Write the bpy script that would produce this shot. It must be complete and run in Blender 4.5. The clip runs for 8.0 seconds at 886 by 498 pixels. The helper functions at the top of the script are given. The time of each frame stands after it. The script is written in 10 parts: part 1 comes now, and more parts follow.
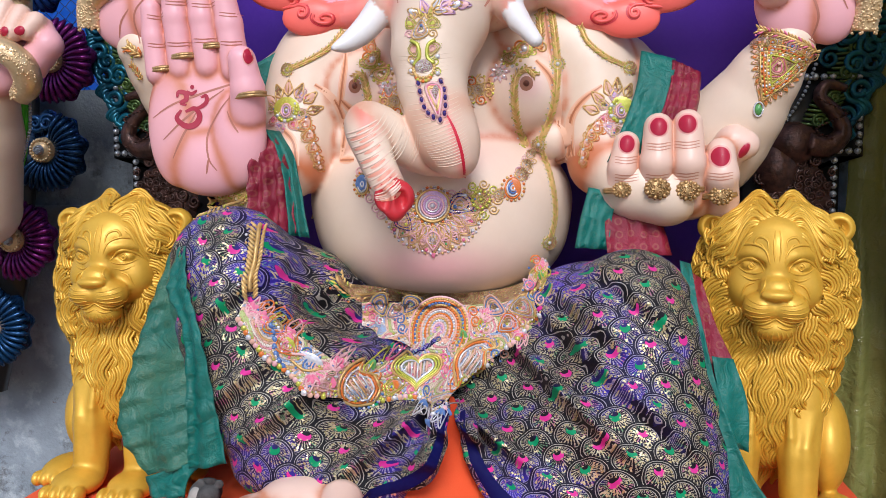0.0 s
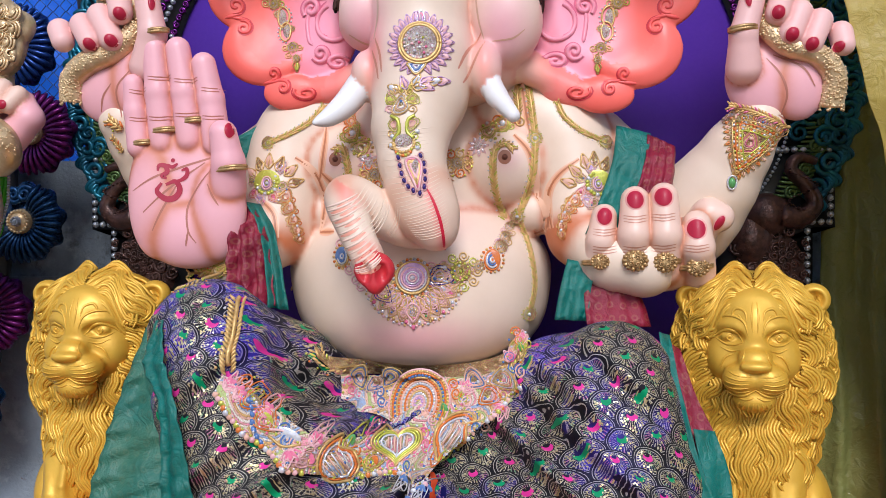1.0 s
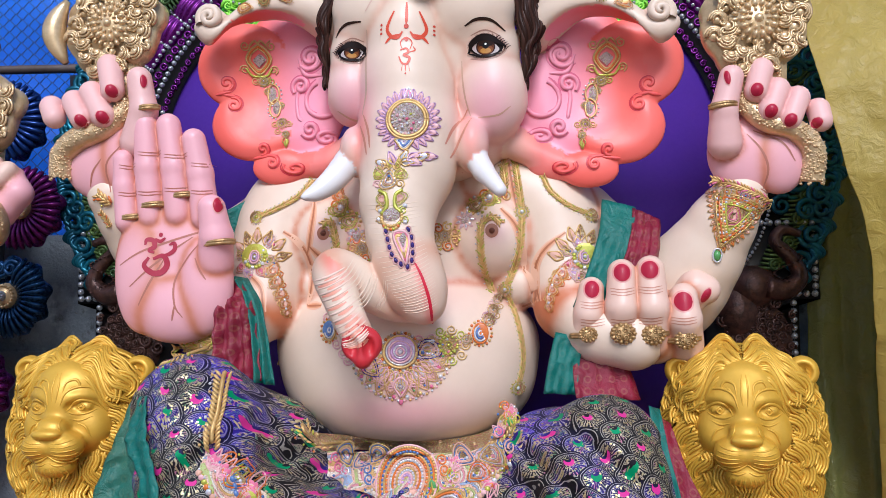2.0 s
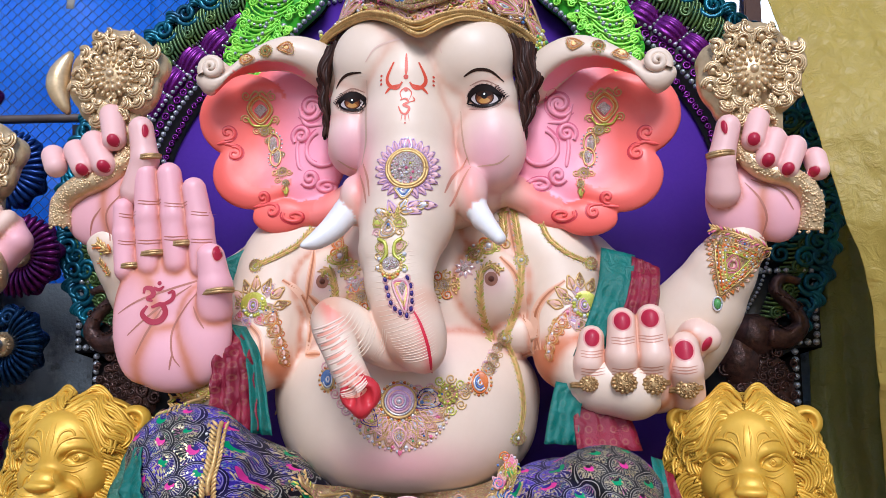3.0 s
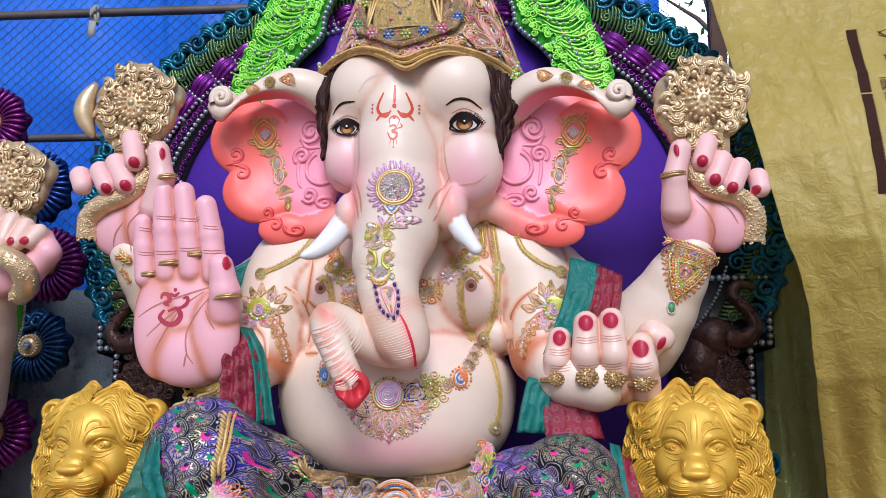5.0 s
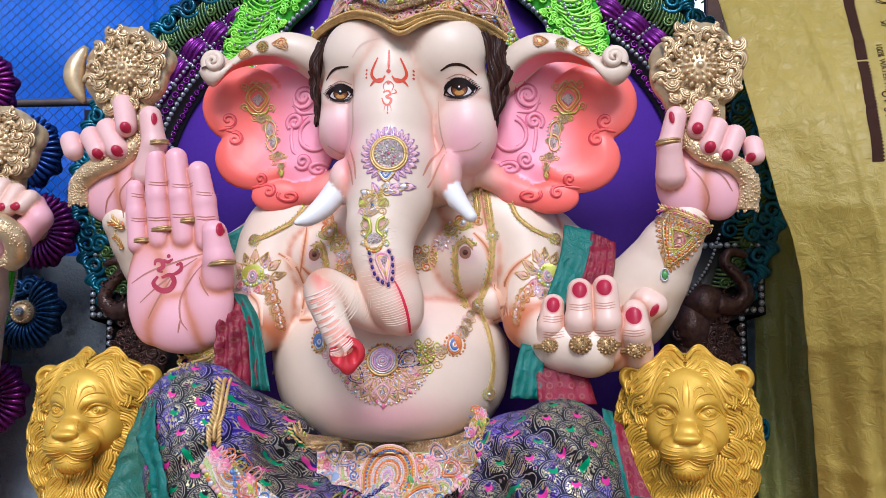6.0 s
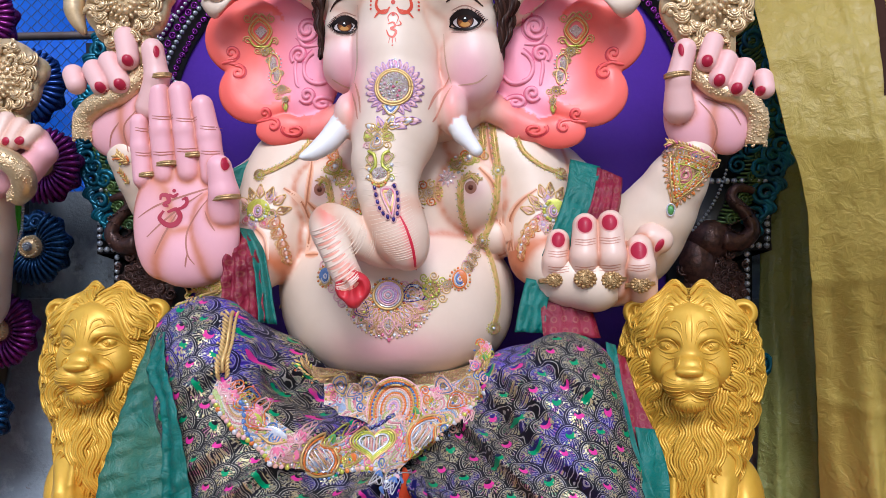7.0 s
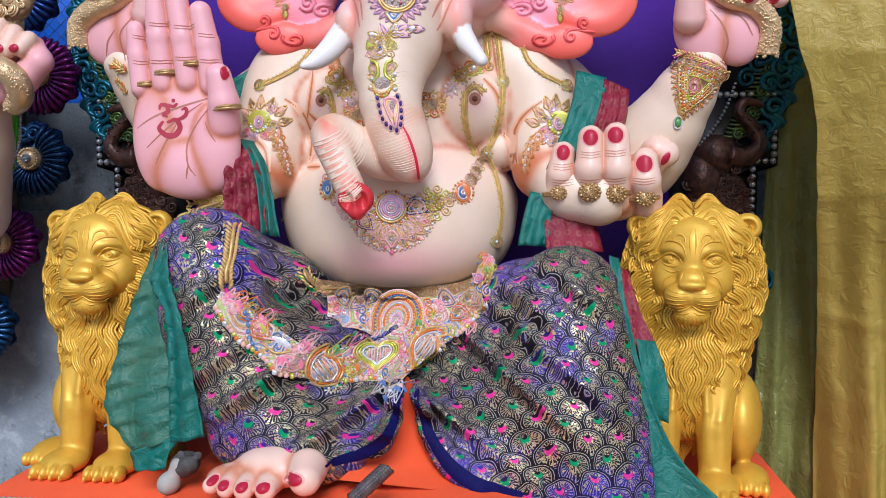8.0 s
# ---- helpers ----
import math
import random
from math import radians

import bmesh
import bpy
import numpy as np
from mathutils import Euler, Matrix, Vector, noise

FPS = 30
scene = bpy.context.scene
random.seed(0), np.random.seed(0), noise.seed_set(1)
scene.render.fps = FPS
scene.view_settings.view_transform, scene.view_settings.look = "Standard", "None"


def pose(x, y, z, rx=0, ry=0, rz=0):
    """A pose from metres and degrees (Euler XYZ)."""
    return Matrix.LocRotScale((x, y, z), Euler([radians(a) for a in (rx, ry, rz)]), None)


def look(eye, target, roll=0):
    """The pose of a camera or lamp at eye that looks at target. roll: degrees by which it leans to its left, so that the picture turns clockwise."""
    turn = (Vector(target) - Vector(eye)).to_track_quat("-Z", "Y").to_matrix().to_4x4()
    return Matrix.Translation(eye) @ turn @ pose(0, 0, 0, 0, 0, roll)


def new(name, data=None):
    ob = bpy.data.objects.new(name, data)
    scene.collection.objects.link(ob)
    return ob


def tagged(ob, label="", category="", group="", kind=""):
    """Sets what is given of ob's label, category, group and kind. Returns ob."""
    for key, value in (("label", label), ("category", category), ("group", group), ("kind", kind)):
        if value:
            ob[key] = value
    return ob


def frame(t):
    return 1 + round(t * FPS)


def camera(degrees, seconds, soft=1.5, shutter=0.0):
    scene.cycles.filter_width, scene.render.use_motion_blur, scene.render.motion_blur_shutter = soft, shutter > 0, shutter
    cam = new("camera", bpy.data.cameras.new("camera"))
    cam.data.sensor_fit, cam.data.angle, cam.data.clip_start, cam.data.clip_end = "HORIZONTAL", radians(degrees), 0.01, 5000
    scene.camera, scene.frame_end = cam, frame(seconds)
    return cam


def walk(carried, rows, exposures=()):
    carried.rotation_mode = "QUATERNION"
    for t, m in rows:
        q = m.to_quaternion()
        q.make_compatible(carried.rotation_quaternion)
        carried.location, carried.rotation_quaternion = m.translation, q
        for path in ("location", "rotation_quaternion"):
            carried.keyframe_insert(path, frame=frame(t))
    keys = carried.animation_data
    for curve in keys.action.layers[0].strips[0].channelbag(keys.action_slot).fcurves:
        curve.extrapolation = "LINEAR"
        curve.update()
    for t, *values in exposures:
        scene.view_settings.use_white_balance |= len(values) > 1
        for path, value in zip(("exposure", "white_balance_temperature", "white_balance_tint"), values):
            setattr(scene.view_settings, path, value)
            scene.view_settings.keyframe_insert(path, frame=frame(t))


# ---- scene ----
cam = camera(55.4, 8.0, soft=0.5)
PATH = [
    (0, (0.384, -2.691, 1.918), (0.103, -0.718, 1.742), 0.0),
    (0.5, (0.384, -2.690, 1.929), (0.127, -0.709, 1.826), 0.0),
    (1, (0.381, -2.694, 1.940), (0.149, -0.708, 1.918), -0.1),
    (1.5, (0.383, -2.697, 1.943), (0.171, -0.709, 2.010), -0.2),
    (3, (0.383, -2.693, 1.949), (0.183, -0.720, 2.208), -0.35),
    (3.5, (0.390, -2.692, 1.944), (0.184, -0.723, 2.228), -0.3),
    (4, (0.423, -2.807, 1.943), (0.219, -0.838, 2.234), -0.4),
    (4.5, (0.501, -3.012, 1.926), (0.278, -1.045, 2.212), -0.4),
    (6, (0.483, -3.011, 1.919), (0.288, -1.030, 2.115), -0.3),
    (6.5, (0.484, -3.009, 1.917), (0.281, -1.023, 2.042), -0.3),
    (7, (0.486, -3.010, 1.907), (0.275, -1.023, 1.957), -0.2),
    (7.5, (0.481, -3.007, 1.899), (0.267, -1.019, 1.860), -0.1),
    (8, (0.473, -2.995, 1.878), (0.262, -1.011, 1.741), 0.1),
]
walk(cam, [(t, look(eye, target, roll)) for t, eye, target, roll in PATH], [(0, -0.03, 6050, 14), (3, -0.03, 5650, 14), (6.5, -0.03, 5620, 14), (8, -0.03, 5800, 14)])

# ---- daylight: bright overcast from the open front of the workshop ----
world = bpy.data.worlds.new("sky")
scene.world = world
world.use_nodes = True
sky = world.node_tree.nodes.new("ShaderNodeTexSky")
sky.sky_type, sky.sun_disc = "NISHITA", False
sky.sun_elevation, sky.sun_rotation = radians(40), radians(187)
world.node_tree.nodes["Background"].inputs["Strength"].default_value = 0.115
world.node_tree.links.new(sky.outputs[0], world.node_tree.nodes["Background"].inputs["Color"])
sun = new("sun", bpy.data.lights.new("sun", "SUN"))
sun.data.energy, sun.data.angle, sun.data.color = 3.1, radians(25), (1.0, 0.965, 0.92)
sun.matrix_world = look((0.5, -4.0, 5.15), (0, 0, 1.8))
from mathutils.bvhtree import BVHTree


# ---- materials ----
def nodes_of(name):
    m = bpy.data.materials.new(name)
    m.use_nodes = True
    nt = m.node_tree
    return m, nt, nt.nodes["Principled BSDF"]


def put(nt, sock, v):
    if isinstance(v, bpy.types.NodeSocket):
        nt.links.new(v, sock)
    else:
        sock.default_value = v


def calc(nt, op, a, b=0.0, c=0.0):
    n = nt.nodes.new("ShaderNodeMath")
    n.operation = op
    put(nt, n.inputs[0], a), put(nt, n.inputs[1], b), put(nt, n.inputs[2], c)
    return n.outputs[0]


def blend(nt, f, a, b, mode="MIX"):
    n = nt.nodes.new("ShaderNodeMix")
    n.data_type, n.blend_type = "RGBA", mode
    put(nt, n.inputs[0], f)
    put(nt, n.inputs[6], (*a, 1) if isinstance(a, tuple) else a)
    put(nt, n.inputs[7], (*b, 1) if isinstance(b, tuple) else b)
    return n.outputs[2]


def ramp(nt, v, lo, hi):
    n = nt.nodes.new("ShaderNodeMapRange")
    n.clamp = True
    put(nt, n.inputs[0], v)
    n.inputs[1].default_value, n.inputs[2].default_value = lo, hi
    return n.outputs[0]


def grain(nt, scale, detail=4.0, rough=0.6, coords=None, warp=0.0):
    if coords is None:
        coords = nt.nodes.new("ShaderNodeTexCoord").outputs["Object"]
    n = nt.nodes.new("ShaderNodeTexNoise")
    n.inputs["Scale"].default_value, n.inputs["Detail"].default_value = scale, detail
    n.inputs["Roughness"].default_value, n.inputs["Distortion"].default_value = rough, warp
    nt.links.new(coords, n.inputs["Vector"])
    return n.outputs[0]


def relief(nt, bsdf, height, strength=0.3, distance=0.005):
    b = nt.nodes.new("ShaderNodeBump")
    b.inputs["Strength"].default_value, b.inputs["Distance"].default_value = strength, distance
    nt.links.new(height, b.inputs["Height"])
    nt.links.new(b.outputs[0], bsdf.inputs["Normal"])


def surface(name, col, col2=None, scale=6.0, rough=0.5, metal=0.0, bump=0.2, bump_scale=60.0, coat=0.0, attr=None, speck=0.0, vary=0.0):
    """A painted, cast or woven surface: two tones in large stains and fine grain, with relief."""
    m, nt, b = nodes_of(name)
    col2 = col2 or tuple(c * 0.75 for c in col)
    big, fine = grain(nt, scale, 5.0), grain(nt, bump_scale, 3.0)
    f = calc(nt, "ADD", calc(nt, "MULTIPLY", ramp(nt, big, 0.35, 0.7), 0.75), calc(nt, "MULTIPLY", fine, 0.25))
    c = blend(nt, f, col, col2)
    if attr:
        a = nt.nodes.new("ShaderNodeAttribute")
        a.attribute_name = attr
        c = blend(nt, 1.0, a.outputs["Color"], blend(nt, f, (1.0, 1.0, 1.0), (0.93, 0.91, 0.89)), "MULTIPLY")
        put(nt, b.inputs["Specular IOR Level"], calc(nt, "MULTIPLY_ADD", ramp(nt, a.outputs["Fac"], 0.02, 0.30), 0.38, 0.10))
    if vary:
        info = nt.nodes.new("ShaderNodeObjectInfo")
        hsv = nt.nodes.new("ShaderNodeHueSaturation")
        put(nt, hsv.inputs["Value"], calc(nt, "MULTIPLY_ADD", info.outputs["Random"], vary, 1 - vary / 2))
        put(nt, hsv.inputs["Color"], c)
        c = hsv.outputs[0]
    put(nt, b.inputs["Base Color"], c)
    put(nt, b.inputs["Roughness"], calc(nt, "MULTIPLY_ADD", fine, 0.25, rough - 0.12))
    b.inputs["Metallic"].default_value = metal
    b.inputs["Coat Weight"].default_value = coat
    b.inputs["Coat Roughness"].default_value = 0.15
    relief(nt, b, calc(nt, "ADD", fine, calc(nt, "MULTIPLY", big, 2.0)), bump, 0.002)
    return m


# ---- sculpting: blended solids on a grid, turned into one mesh ----
class Clay:
    def __init__(self, step):
        self.step, self.jobs = step, []

    def tube(self, pts, tone=0, k=0.01):
        if 4 <= len(pts) < 9:
            pts = smooth_line(pts, 3)
        self.jobs.append(("tube", pts, tone, k))

    def ell(self, c, r, tone=0, k=0.01, lean=0.0):
        self.jobs.append(("ell", (c, r, lean), tone, k))

    def cut(self, c, r, k=0.01, tone=None):
        self.jobs.append(("cut", (c, r, 0.0), tone, k))

    def mesh(self):
        lo, hi = np.full(3, 1e9), np.full(3, -1e9)
        boxes = []
        for kind, g, tone, k in self.jobs:
            if kind == "tube":
                a = np.array(g)
                b0, b1 = (a[:, :3] - a[:, 3:]).min(0), (a[:, :3] + a[:, 3:]).max(0)
            else:
                big = np.array(g[1]) if not g[2] else np.array([max(g[1][0], g[1][2]), g[1][1], max(g[1][0], g[1][2])])
                b0, b1 = np.array(g[0]) - big, np.array(g[0]) + big
            boxes.append((b0 - k - 3 * self.step, b1 + k + 3 * self.step))
            if kind != "cut":
                lo, hi = np.minimum(lo, boxes[-1][0]), np.maximum(hi, boxes[-1][1])
        n = np.ceil((hi - lo) / self.step).astype(int) + 1
        d = np.full(n, 0.2, np.float32)
        tones, crease = np.zeros(n, np.int16), np.zeros(n, np.float32)
        axes = [(lo[i] + self.step * np.arange(n[i])).astype(np.float32) for i in range(3)]
        for (kind, g, tone, k), (b0, b1) in zip(self.jobs, boxes):
            i0 = np.clip(np.floor((b0 - lo) / self.step).astype(int), 0, n)
            i1 = np.clip(np.ceil((b1 - lo) / self.step).astype(int) + 1, 0, n)
            s = tuple(slice(p, q) for p, q in zip(i0, i1))
            x, y, z = np.meshgrid(*[axes[i][s[i]] for i in range(3)], indexing="ij", sparse=True)
            if kind == "tube":
                v = None
                for a, b in zip(g[:-1], g[1:]):
                    ax, ay, az, ar = a
                    ux, uy, uz = b[0] - ax, b[1] - ay, b[2] - az
                    h = np.clip(((x - ax) * ux + (y - ay) * uy + (z - az) * uz) / max(ux * ux + uy * uy + uz * uz, 1e-9), 0, 1)
                    w = np.sqrt((x - ax - h * ux) ** 2 + (y - ay - h * uy) ** 2 + (z - az - h * uz) ** 2) - (ar + h * (b[3] - ar))
                    if v is None:
                        v = w
                    else:
                        kk = 0.25 * max(ar, b[3]) + 1e-6
                        hh = np.maximum(kk - np.abs(v - w), 0) / kk
                        v = np.minimum(v, w) - hh * hh * kk * 0.25
            else:
                c, r, lean = g
                px, py, pz = x - c[0], y - c[1], z - c[2]
                if lean:
                    ca, sa = math.cos(radians(lean)), math.sin(radians(lean))
                    px, pz = px * ca + pz * sa, pz * ca - px * sa
                q0 = np.sqrt((px / r[0]) ** 2 + (py / r[1]) ** 2 + (pz / r[2]) ** 2)
                q1 = np.sqrt((px / r[0] ** 2) ** 2 + (py / r[1] ** 2) ** 2 + (pz / r[2] ** 2) ** 2) + 1e-6
                v = q0 * (q0 - 1) / q1
            old = d[s]
            if kind == "cut":
                hh = np.maximum(k - np.abs(old + v), 0) / k
                d[s] = np.maximum(old, -v) + hh * hh * k * 0.25
                if tone is not None:
                    t = tones[s]
                    t[-v > old - 0.004] = tone
            else:
                hh = np.maximum(k - np.abs(old - v), 0) / k
                t = tones[s]
                t[v < old] = tone
                wide = np.maximum(0.035 - np.abs(old - v), 0) / 0.035
                c = crease[s]
                if k < 0.055:
                    c[...] = np.where(np.minimum(old, v) < 0.03, np.maximum(c * np.clip(1 - (old - v) / 0.03, 0, 1), wide), c)
                d[s] = np.minimum(old, v) - hh * hh * k * 0.25
        # surface nets
        inside = d < 0
        acc = np.zeros((*(n - 1), 3), np.float32)
        cnt = np.zeros(n - 1, np.float32)
        corner = [(i, j, l) for i in (0, 1) for j in (0, 1) for l in (0, 1)]
        cut = lambda a, o: a[o[0]:n[0] - 1 + o[0], o[1]:n[1] - 1 + o[1], o[2]:n[2] - 1 + o[2]]
        for a in corner:
            for ax in range(3):
                if a[ax]:
                    continue
                b = tuple(1 if i == ax else a[i] for i in range(3))
                da, db = cut(d, a), cut(d, b)
                m = (da < 0) != (db < 0)
                f = np.where(m, da / np.where(m, da - db, 1), 0)
                for i in range(3):
                    acc[..., i] += np.where(m, a[i] + (f if i == ax else 0), 0)
                cnt += m
        live = cnt > 0
        idx = np.full(n - 1, -1, np.int64)
        idx[live] = np.arange(live.sum())
        cell = np.argwhere(live)
        verts = (cell + acc[live] / cnt[live][:, None]) * self.step + lo
        near = np.minimum(np.rint(cell + acc[live] / cnt[live][:, None]).astype(int), n - 1)
        faces = []
        for ax in range(3):
            u, w = (ax + 1) % 3, (ax + 2) % 3
            sl0, sl1 = [slice(None)] * 3, [slice(None)] * 3
            sl0[ax], sl1[ax] = slice(0, n[ax] - 1), slice(1, n[ax])
            flip = inside[tuple(sl0)] != inside[tuple(sl1)]
            e = np.argwhere(flip)
            e = e[(e[:, u] > 0) & (e[:, w] > 0) & (e[:, u] < n[u] - 1) & (e[:, w] < n[w] - 1)]
            out = inside[tuple(sl0)][tuple(e.T)]
            quad = []
            for du, dw in ((1, 1), (0, 1), (0, 0), (1, 0)):
                o = e.copy()
                o[:, u] -= du
                o[:, w] -= dw
                quad.append(idx[tuple(o.T)])
            q = np.stack(quad, 1)
            q[~out] = q[~out][:, ::-1]
            faces.append(q)
        faces = np.concatenate(faces)
        ni = tuple(near.T)
        return verts, faces, tones[ni], crease[ni]


def spiral(c, r0, r1, turns, a0, w0, w1, n=22, dy=0.0):
    """Points of a flat scroll round c in the x-z plane, for a tube; from the outside in."""
    out = []
    for i in range(n):
        f = i / (n - 1)
        a, r = a0 + turns * 2 * math.pi * f, r0 + (r1 - r0) * f
        out.append((c[0] + r * math.cos(a), c[1] + dy * f, c[2] + r * math.sin(a), w0 + (w1 - w0) * f))
    return out


def mesh_from(name, verts, faces, material, smooth=True):
    me = bpy.data.meshes.new(name)
    me.from_pydata([tuple(v) for v in verts], [], [tuple(int(i) for i in f) for f in faces])
    for m in material if isinstance(material, (list, tuple)) else [material]:
        me.materials.append(m)
    if smooth:
        me.polygons.foreach_set("use_smooth", [True] * len(me.polygons))
    me.update()
    return me


def fast_mesh(name, verts, faces, material):
    """Quads only, quickly."""
    me = bpy.data.meshes.new(name)
    me.vertices.add(len(verts))
    me.vertices.foreach_set("co", np.asarray(verts, np.float32).ravel())
    me.loops.add(len(faces) * 4)
    me.loops.foreach_set("vertex_index", np.asarray(faces, np.int32).ravel())
    me.polygons.add(len(faces))
    me.polygons.foreach_set("loop_start", np.arange(0, len(faces) * 4, 4, dtype=np.int32))
    me.polygons.foreach_set("use_smooth", np.ones(len(faces), bool))
    me.materials.append(material)
    me.update(calc_edges=True)
    me.validate()
    return me


def part(name, bm, material, parent=None, label="", smooth=True):
    me = bpy.data.meshes.new(name)
    bm.to_mesh(me)
    bm.free()
    for m in material if isinstance(material, (list, tuple)) else [material]:
        me.materials.append(m)
    if smooth:
        me.polygons.foreach_set("use_smooth", [True] * len(me.polygons))
    ob = new(name, me)
    ob.parent = parent
    if label:
        ob["label"] = label
    return ob


def thing(name, label, category, at=(0, 0, 0), group="", kind=""):
    ob = new(name)
    ob.empty_display_size = 0.05
    ob.location = at
    return tagged(ob, label, category, group, kind)


def box(bm, x0, x1, y0, y1, z0, z1, bevel=0.0):
    r = bmesh.ops.create_cube(bm, size=1.0, matrix=Matrix.Translation(((x0 + x1) / 2, (y0 + y1) / 2, (z0 + z1) / 2)) @ Matrix.Diagonal((x1 - x0, y1 - y0, z1 - z0, 1)))
    if bevel:
        bmesh.ops.bevel(bm, geom=[e for e in bm.edges if r["verts"][0] in e.verts or any(v in r["verts"] for v in e.verts)], offset=bevel, segments=2, affect="EDGES")


def sweep(bm, pts, n=8, closed=False, flat=1.0):
    """A tube through points (x, y, z, radius). flat squeezes it along y."""
    P = [Vector(p[:3]) for p in pts]
    rings = []
    for i, p in enumerate(P):
        a = P[i - 1] if i else (P[-1] if closed else P[0])
        b = P[(i + 1) % len(P)] if closed or i < len(P) - 1 else P[-1]
        t = (b - a).normalized() if (b - a).length > 1e-9 else Vector((0, 0, 1))
        side = t.cross(Vector((0, 1, 0)))
        side = side.normalized() if side.length > 1e-3 else Vector((1, 0, 0))
        up = side.cross(t).normalized()
        rings.append([bm.verts.new(p + pts[i][3] * (math.cos(q) * side + flat * math.sin(q) * up)) for q in (2 * math.pi * j / n for j in range(n))])
    last = len(rings) if closed else len(rings) - 1
    for i in range(last):
        a, b = rings[i], rings[(i + 1) % len(rings)]
        for j in range(n):
            bm.faces.new((a[j], a[(j + 1) % n], b[(j + 1) % n], b[j]))
    if not closed:
        bm.faces.new(rings[0][::-1]), bm.faces.new(rings[-1])


def smooth_line(pts, n=8):
    """Catmull-Rom through the points, of any number of values."""
    a = np.array(pts, float)
    a = np.vstack([2 * a[0] - a[1], a, 2 * a[-1] - a[-2]])
    out = []
    for i in range(1, len(a) - 2):
        for f in np.arange(n) / n:
            p0, p1, p2, p3 = a[i - 1:i + 3]
            out.append(0.5 * (2 * p1 + (p2 - p0) * f + (2 * p0 - 5 * p1 + 4 * p2 - p3) * f * f + (3 * p1 - p0 - 3 * p2 + p3) * f ** 3))
    out.append(a[-2])
    return [tuple(float(v) for v in p) for p in out]


class Kit:
    """Fast builder for small relief: blobs, tubes and plates, each with a material number."""

    def __init__(self):
        self.v, self.f, self.m = [], [], []

    def blob(self, p, rx, ry, rz, mat=0, n=8, lean=0.0):
        k = len(self.v)
        ca, sa = math.cos(lean), math.sin(lean)
        for i, (h, r) in enumerate(((0.05, 1.0), (0.6, 0.78))):
            for j in range(n):
                a = 2 * math.pi * j / n
                x, z = rx * r * math.cos(a), rz * r * math.sin(a)
                self.v.append((p[0] + x * ca - z * sa, p[1] - ry * h, p[2] + x * sa + z * ca))
        self.v.append((p[0], p[1] - ry, p[2]))
        for j in range(n):
            q = (j + 1) % n
            self.f.append((k + j, k + q, k + n + q, k + n + j))
            self.f.append((k + n + j, k + n + q, k + 2 * n))
            self.m += [mat, mat]

    def tube(self, pts, mat=0, n=5):
        k, P = len(self.v), [Vector(p[:3]) for p in pts]
        for i, p in enumerate(P):
            t = P[min(i + 1, len(P) - 1)] - P[max(i - 1, 0)]
            t = t.normalized() if t.length > 1e-9 else Vector((1, 0, 0))
            side = t.cross(Vector((0, 1, 0)))
            side = side.normalized() if side.length > 1e-3 else Vector((1, 0, 0))
            up = side.cross(t)
            for j in range(n):
                a = 2 * math.pi * j / n
                self.v.append(tuple(p + float(pts[i][3]) * (math.cos(a) * side + math.sin(a) * up)))
        for i in range(len(P) - 1):
            for j in range(n):
                q = (j + 1) % n
                self.f.append((k + i * n + j, k + i * n + q, k + (i + 1) * n + q, k + (i + 1) * n + j))
                self.m.append(mat)
        self.f += [tuple(range(k + n - 1, k - 1, -1)), tuple(range(k + (len(P) - 1) * n, k + len(P) * n))]
        self.m += [mat, mat]

    def plate(self, ring, depth, mat=0, mid=None):
        """A slab with the outline ring (front face points), going back by depth along y."""
        k, n = len(self.v), len(ring)
        c = mid or tuple(sum(p[i] for p in ring) / n for i in range(3))
        self.v += [tuple(p) for p in ring] + [(p[0], p[1] + depth, p[2]) for p in ring] + [c]
        for j in range(n):
            q = (j + 1) % n
            self.f += [(k + j, k + q, k + 2 * n), (k + q, k + j, k + n + j, k + n + q)]
            self.m += [mat, mat]

    def sheet(self, grid, mat=0):
        k, w = len(self.v), len(grid[0])
        self.v += [tuple(p) for row in grid for p in row]
        for i in range(len(grid) - 1):
            for j in range(w - 1):
                a = k + i * w + j
                self.f.append((a, a + 1, a + w + 1, a + w))
                self.m.append(mat)

    def object(self, name, materials, parent=None, label="", smooth=True):
        me = mesh_from(name, self.v, self.f, materials, smooth)
        me.polygons.foreach_set("material_index", self.m)
        ob = new(name, me)
        ob.parent = parent
        if label:
            ob["label"] = label
        return ob

# ---- the seated statue: one painted plaster mesh ----
CREAM, CHEEK, TRUNK, RED, TUSK, PALM, FING, EAR, EARPINK, HAIR, EARROOT = range(11)
body, head, palm, grip_a, grip_b, fist, foot = Clay(0.0095), Clay(0.007), Clay(0.0055), Clay(0.0055), Clay(0.0055), Clay(0.0055), Clay(0.006)
body.ell((-0.077, 0.36, 2.146), (0.413, 0.27, 0.436), CREAM, 0.05)
body.ell((-0.295, 0.22, 2.207), (0.161, 0.14, 0.148), CREAM, 0.03)
body.ell((0.26, 0.22, 2.198), (0.161, 0.14, 0.144), CREAM, 0.03)
body.ell((-0.054, 0.31, 1.832), (0.469, 0.32, 0.282), CREAM, 0.03)
body.ell((-0.049, 0.31, 1.712), (0.443, 0.32, 0.253), CREAM, 0.06)
body.ell((0.35, 0.24, 2.036), (0.092, 0.1, 0.083), CREAM, 0.025)
body.ell((-0.37, 0.24, 2.032), (0.095, 0.1, 0.086), CREAM, 0.025)
